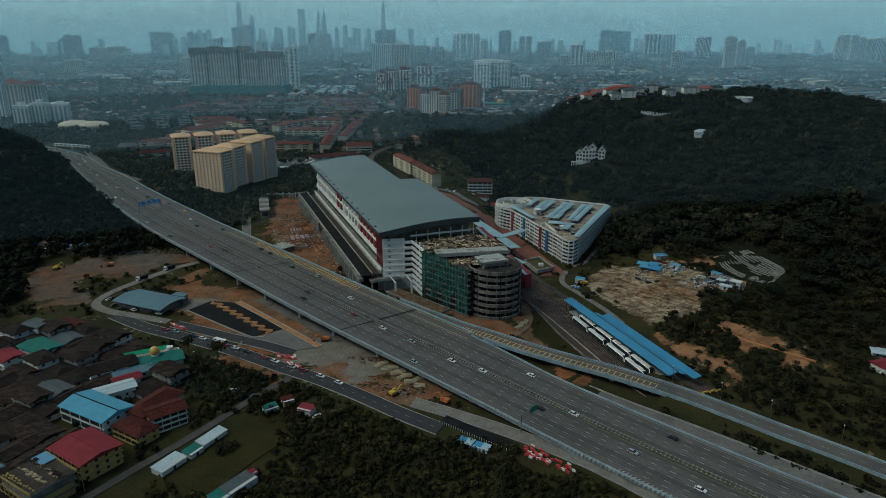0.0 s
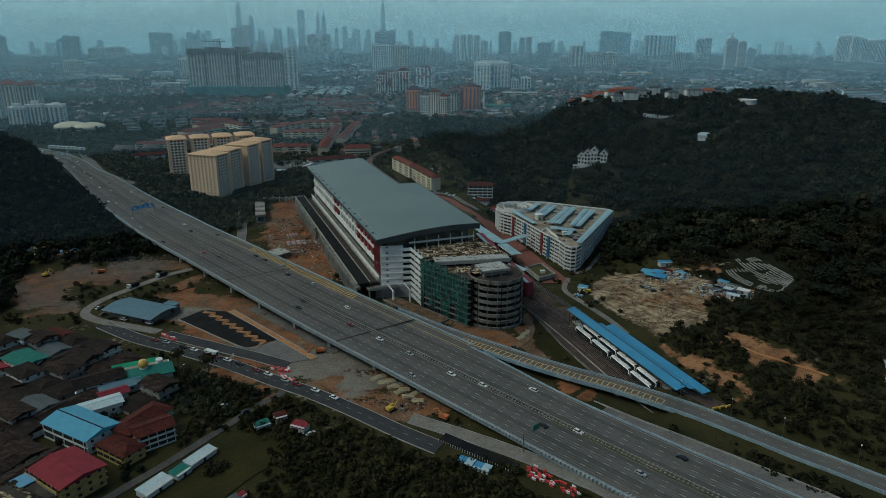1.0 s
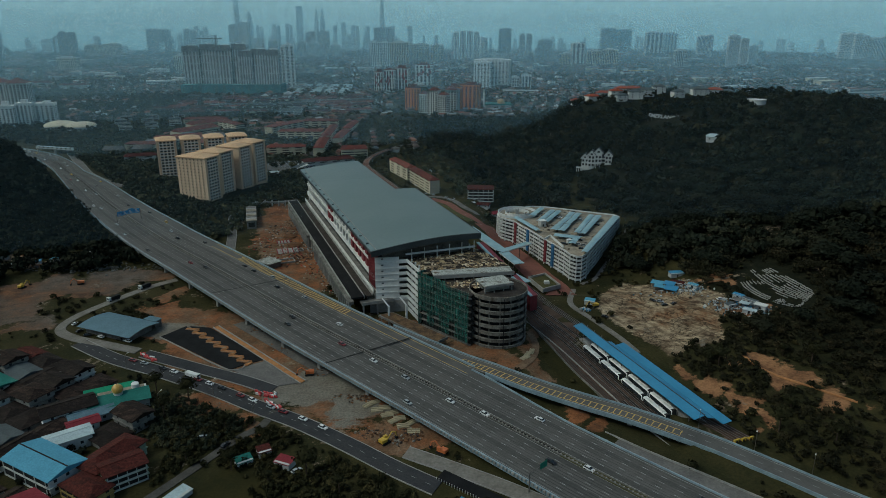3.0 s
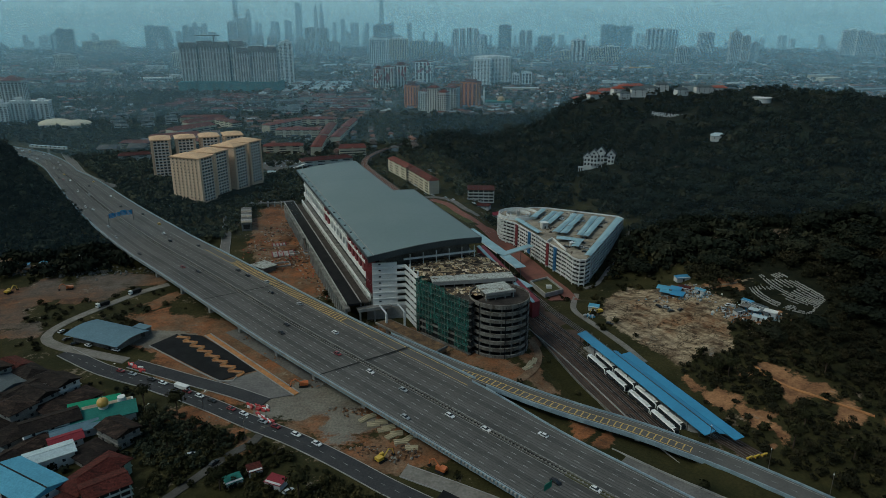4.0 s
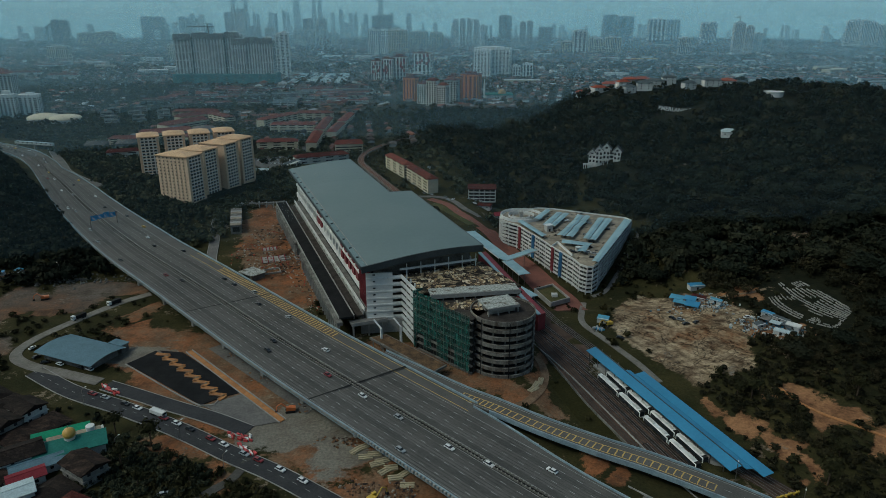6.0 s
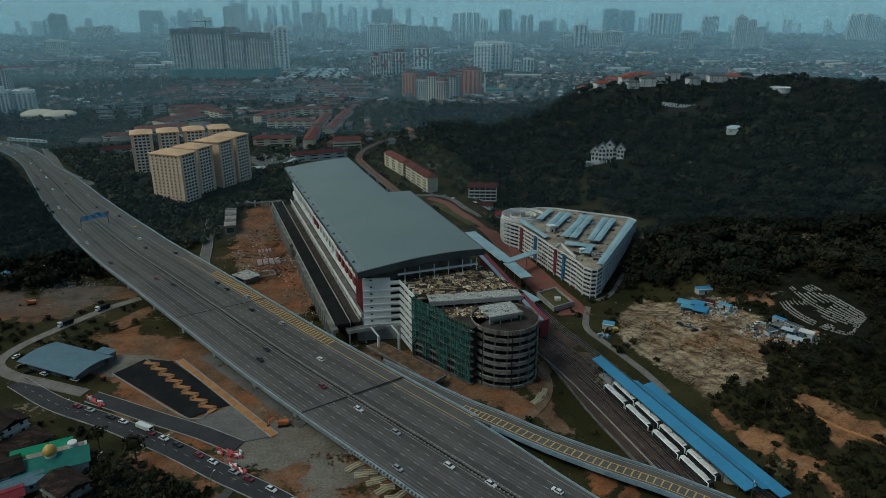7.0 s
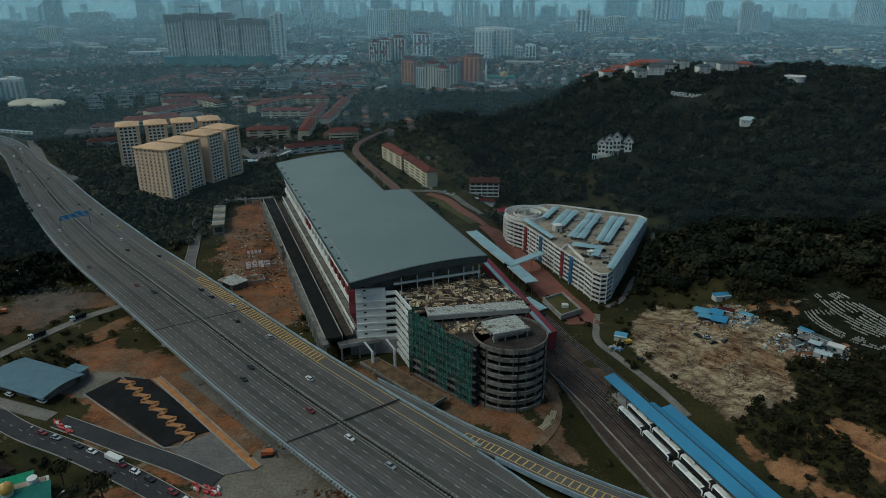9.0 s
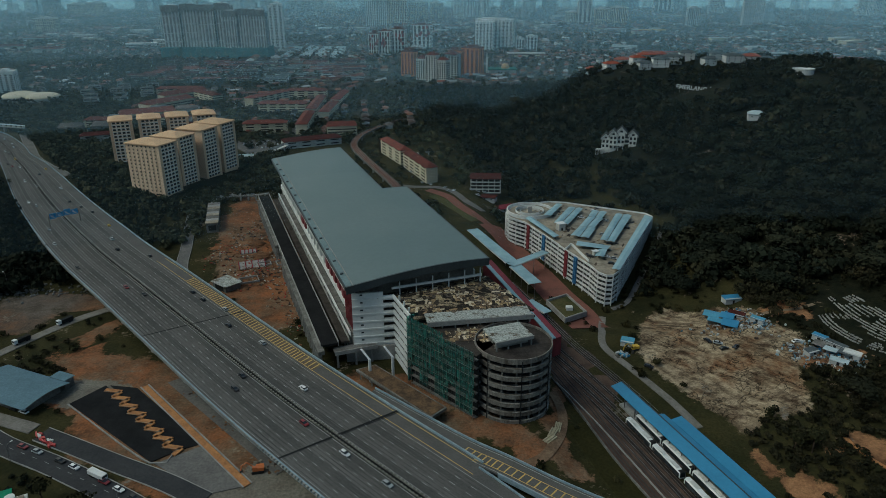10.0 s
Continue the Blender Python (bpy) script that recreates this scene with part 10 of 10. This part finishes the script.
for k in range(420):
    cx, cy, sx, sy = rq.choice([(180, 416, 8, 5), (186, 409, 7, 4), (174, 421, 6, 5), (160, 458, 6, 5), (150, 450, 8, 4), (165, 446, 6, 4)])
    x, y, q = rq.gauss(cx, sx), rq.gauss(cy, sy), rq.uniform(0.2, 0.9)
    n0 = len(bm.verts)
    box(bm, -q, -q * rq.uniform(0.15, 0.7), -0.2, q, q * rq.uniform(0.15, 0.7), rq.uniform(0.1, 0.9))
    m = pose(x, y, true_ground(x, y) + 0.1, rq.uniform(-10, 10), rq.uniform(-10, 10), rq.uniform(0, 180))
    bm.verts.ensure_lookup_table()
    for v in bm.verts[n0:]:
        v.co = m @ v.co
tagged(part("yard_scrap", bm, palette("yard_scrap", [(0.35, 0.35, 0.33), (0.1, 0.16, 0.2), (0.08, 0.06, 0.05), (0.22, 0.3, 0.34), (0.2, 0.12, 0.07), (0.5, 0.5, 0.48)], 0.9)), "sheets, crates and scrap heaped round the yard huts", "scrap", kind="stuff")


# ---- gabled mansion in the wood ----
def gable(t, x, y0, y1, half, z0, z1, wall, roof):
    """A gabled bay along y with a white wall, an attic window and two roof slopes with depth."""
    bm = bmesh.new()
    a = [bm.verts.new(p) for p in ((x - half, y0, z0), (x + half, y0, z0), (x, y0, z1))]
    b = [bm.verts.new(p) for p in ((x - half, y1, z0), (x + half, y1, z0), (x, y1, z1))]
    bm.faces.new(a), bm.faces.new(b[::-1])
    for k in range(3):
        bm.faces.new((a[k], a[(k + 1) % 3], b[(k + 1) % 3], b[k]))
    g = part("gable", bm, wall, t)
    boxpart("attic_window", (x - half * 0.28, y0 - 0.15, z0 + 0.3, x + half * 0.28, y0 + 0.05, z0 + (z1 - z0) * 0.5), GLASS, g)
    for sx in (-1, 1):
        bm = bmesh.new()
        lo, hi = (x + sx * (half + 0.9), z0 - 0.9), (x, z1 + 0.4)
        v = [bm.verts.new((px, py, pz + dz)) for dz in (0, 0.5) for px, pz, py in ((lo[0], lo[1], y0 - 0.8), (hi[0], hi[1], y0 - 0.8), (hi[0], hi[1], y1), (lo[0], lo[1], y1))]
        for f in ((0, 1, 2, 3), (7, 6, 5, 4), (0, 4, 5, 1), (1, 5, 6, 2), (2, 6, 7, 3), (3, 7, 4, 0)):
            bm.faces.new([v[k] for k in f])
        part("roof_slope", bm, roof, t)
        boxpart("barge_board", (min(lo[0], lo[0] - sx), y0 - 0.95, lo[1], max(lo[0], lo[0] - sx), y0 - 0.8, lo[1] + 0.7), WHITE, t)
        bm = bmesh.new()
        e = [bm.verts.new(p) for p in ((lo[0], y0 - 0.95, lo[1] + 0.1), (hi[0], y0 - 0.95, hi[1] + 0.1), (hi[0], y0 - 0.95, hi[1] + 0.9), (lo[0], y0 - 0.95, lo[1] + 0.9))]
        q = [bm.verts.new((p.co.x, y0 - 0.75, p.co.z)) for p in e]
        bm.faces.new(e), bm.faces.new(q[::-1])
        for k in range(4):
            bm.faces.new((e[k], e[(k + 1) % 4], q[(k + 1) % 4], q[k]))
        part("verge_trim", bm, WHITE, t)


SLATE_TILES = mat("dark_slate_tiles", (0.04, 0.042, 0.045), (0.065, 0.062, 0.06), 0.3, 1.5, 0.8)
t = thing("mansion", 174, 788, true_ground(174, 788) - 1, -16, "white gabled mansion with dark roofs standing in the wood", "mansion")
for x0, x1, y0, h in ((-15, -8, -6, 9), (-8, -1, -8, 13), (-1, 6, -4, 15), (6, 10, -1, 9.5), (10, 17, -7, 13)):
    boxpart("wall", (x0, y0, -6, x1, 9, h), WHITE, t)
    for f in range(1, int(h / 4.2) + 1):
        for k in range(2):
            c = x0 + (k + 0.5) * (x1 - x0) / 2
            boxpart("window", (c - 1.0, y0 - 0.12, f * 4.2 - 3.3, c + 1.0, y0 + 0.05, f * 4.2 - 0.9), GLASS, t)
        boxpart("string_course", (x0 - 0.2, y0 - 0.35, f * 4.2 - 0.4, x1 + 0.2, y0, f * 4.2), OFFWHITE, t)
gable(t, -11.5, -6, 8, 3.9, 9, 12.4, WHITE, SLATE_TILES)
gable(t, -4.5, -8, 8, 3.9, 13, 16.6, WHITE, SLATE_TILES)
gable(t, 2.5, -4, 8, 4.4, 15, 19.2, WHITE, SLATE_TILES)
gable(t, 13.5, -7, 8, 3.9, 13, 16.8, WHITE, SLATE_TILES)
boxpart("link_roof", (5.5, -2.2, 9.5, 10.5, 9, 10.6), SLATE_TILES, t)
for x0, x1, z in ((-20, -13, -1), (-8, 5, 4.2), (10, 17, 4.2)):
    boxpart("balcony", (x0, -11, z - 0.5, x1, -5, z), OFFWHITE, t)
    for k in range(4):
        boxpart("column", (x0 + 0.3 + k * (x1 - x0 - 1) / 3, -10.8, z - 5, x0 + 0.8 + k * (x1 - x0 - 1) / 3, -10.3, z - 0.5), WHITE, t)
    boxpart("balustrade", (x0, -11.1, z, x1, -10.8, z + 1.1), WHITE, t)


# ---- open huts on the rock ----
def open_hut(x, y, az, sheets, label, cover):
    """A hut of odd roof sheets on thin posts over a dark interior."""
    t = thing("open_hut", x, y, true_ground(x, y), az, label, "hut", "open huts")
    for x0, y0, x1, y1, z, tilt in sheets:
        bm = bmesh.new()
        box(bm, x0, y0, z, x1, y1, z + 0.12)
        for v in bm.verts:
            v.co.z += tilt * (v.co.y - y0)
        part("roof_sheet", bm, rq.choice(cover), t)
        for px, py in ((x0 + 0.3, y0 + 0.3), (x1 - 0.3, y0 + 0.3), (x0 + 0.3, y1 - 0.3), (x1 - 0.3, y1 - 0.3)):
            boxpart("post", (px - 0.1, py - 0.1, -0.8, px + 0.1, py + 0.1, z + tilt * (py - y0)), STEEL, t)
        boxpart("back_wall", (x0 + 0.5, y1 - 0.5, -0.8, x1 - 0.5, y1 - 0.35, z + tilt * (y1 - y0 - 0.6)), DARK_CONCRETE, t)


open_hut(147, 456, -30, ((-8, -1, 0, 5, 3.6, 0.08), (0, 0, 7, 6, 4.0, 0.1), (-5, -5, 2, -1, 3.0, 0.12), (2, -7, 10, 0, 3.2, 0.1)), "open hut of patched bright blue roof sheets on posts", [BLUE_ROOF, BLUE_ROOF, SKY_SHEET])
open_hut(182, 420, -45, ((-5, -2, 0, 3, 2.8, 0.1), (0.2, -3, 6, 1, 2.5, 0.08), (6, -2, 12, 3, 2.8, -0.05)), "low open yard hut of patched grey sheets", [GREY_SHEET, PALE_SHEET, DARK_CONCRETE])


# ---- estates on the plain ----
estate = random.Random(29)


def terrace_row(x, y, az, w, d, h, wall, roof, label, rise=2.4, group="terraced rows", name="terrace_row", category="terrace"):
    """A row of joined houses: one wall, a pitched roof with party walls standing proud, and window bands."""
    t = thing(name, x, y, true_ground(x, y), az, label, category, group)
    boxpart("wall", (-w / 2, -d / 2, -3, w / 2, d / 2, h), wall, t)
    bm = bmesh.new()
    v = [bm.verts.new(p) for p in ((-w / 2 - 0.6, -d / 2 - 0.7, h - 0.2), (w / 2 + 0.6, -d / 2 - 0.7, h - 0.2), (w / 2 + 0.6, d / 2 + 0.7, h - 0.2), (-w / 2 - 0.6, d / 2 + 0.7, h - 0.2), (-w / 2 + 2, 0, h + rise), (w / 2 - 2, 0, h + rise))]
    for f in ((3, 2, 1, 0), (0, 1, 5, 4), (2, 3, 4, 5), (1, 2, 5), (3, 0, 4)):
        bm.faces.new([v[k] for k in f])
    part("roof", bm, roof, t)
    for f in range(max(1, int(h / 3.1))):
        boxpart("window_band", (-w / 2 + 0.8, -d / 2 - 0.1, f * 3.1 + 0.9, w / 2 - 0.8, -d / 2 + 0.05, f * 3.1 + 2.2), GLASS, t)
    for k in range(1, max(2, int(w / 12))):
        u = -w / 2 + k * w / max(2, int(w / 12))
        boxpart("party_wall", (u - 0.3, -d / 2 - 0.5, 0, u + 0.3, d / 2 + 0.5, h + 0.8), wall, t)


for r in range(12):
    y = 1366 + r * 29
    x = -540 + estate.uniform(-20, 20) - r * 4
    while x < -165 - r * 3:
        w = estate.uniform(30, 58)
        if estate.random() < 0.82 and not (y > 1690 and x < -380):
            wall, roof, nm = estate.choice([(OFFWHITE, TILE_RED, "dark red"), (OFFWHITE, BROWN, "brown"), (WHITE, TILE_RED, "dark red"), (CREAM, DARK_RED, "dull red"), (OFFWHITE, GREY_SHEET, "grey")])
            terrace_row(x + w / 2, y + estate.uniform(-4, 4), 10 + estate.uniform(-5, 5), w, 10, 6.2, wall, roof, "row of terraced houses under %s roofs" % nm)
        x += w + estate.uniform(6, 16)
for r in range(6):
    for k in range(4):
        terrace_row(-350 + k * 37 + estate.uniform(-3, 3) - r * 4, 1795 + r * 44, 6, 27, 12, 6, WHITE, PALE_SHEET, "row of pale new houses under light roofs", 1.6)
for k, (x, y) in enumerate(((-500, 1140), (-462, 1150), (-520, 1180), (-480, 1192), (-445, 1205), (-545, 1222), (-505, 1236), (-462, 1248), (-555, 1268), (-515, 1285), (-470, 1290))):
    terrace_row(x, y, 14 + 4 * (k % 3), 19, 10, 9.3, OFFWHITE if k % 3 else GREY, GREY_SHEET, "pale three-storey walk-up flats under a grey roof", 1.4, "white walk-up flats", "walk_up_flats", "flats")
for x, y, az, w, d in ((-372, 1022, 30, 66, 26), (-378, 1106, 58, 74, 24), (-382, 1182, 54, 74, 18), (-110, 925, 10, 34, 14)):
    terrace_row(x, y, az, w, d, 11.5, CREAM, TILE_RED, "long cream flats under a broad dark red roof", 4.5, "red roofed halls", "long_flats", "flats")
t = tagged(new("estate_car_park"), "worn asphalt car park between the flats", "car park", kind="structure")
part("asphalt", sweep(bmesh.new(), true_line([(-150, 912), (-160, 960), (-174, 1034)], 0.35), rect(-15, 15, -1.2, 0)), OLD_ROAD, t)
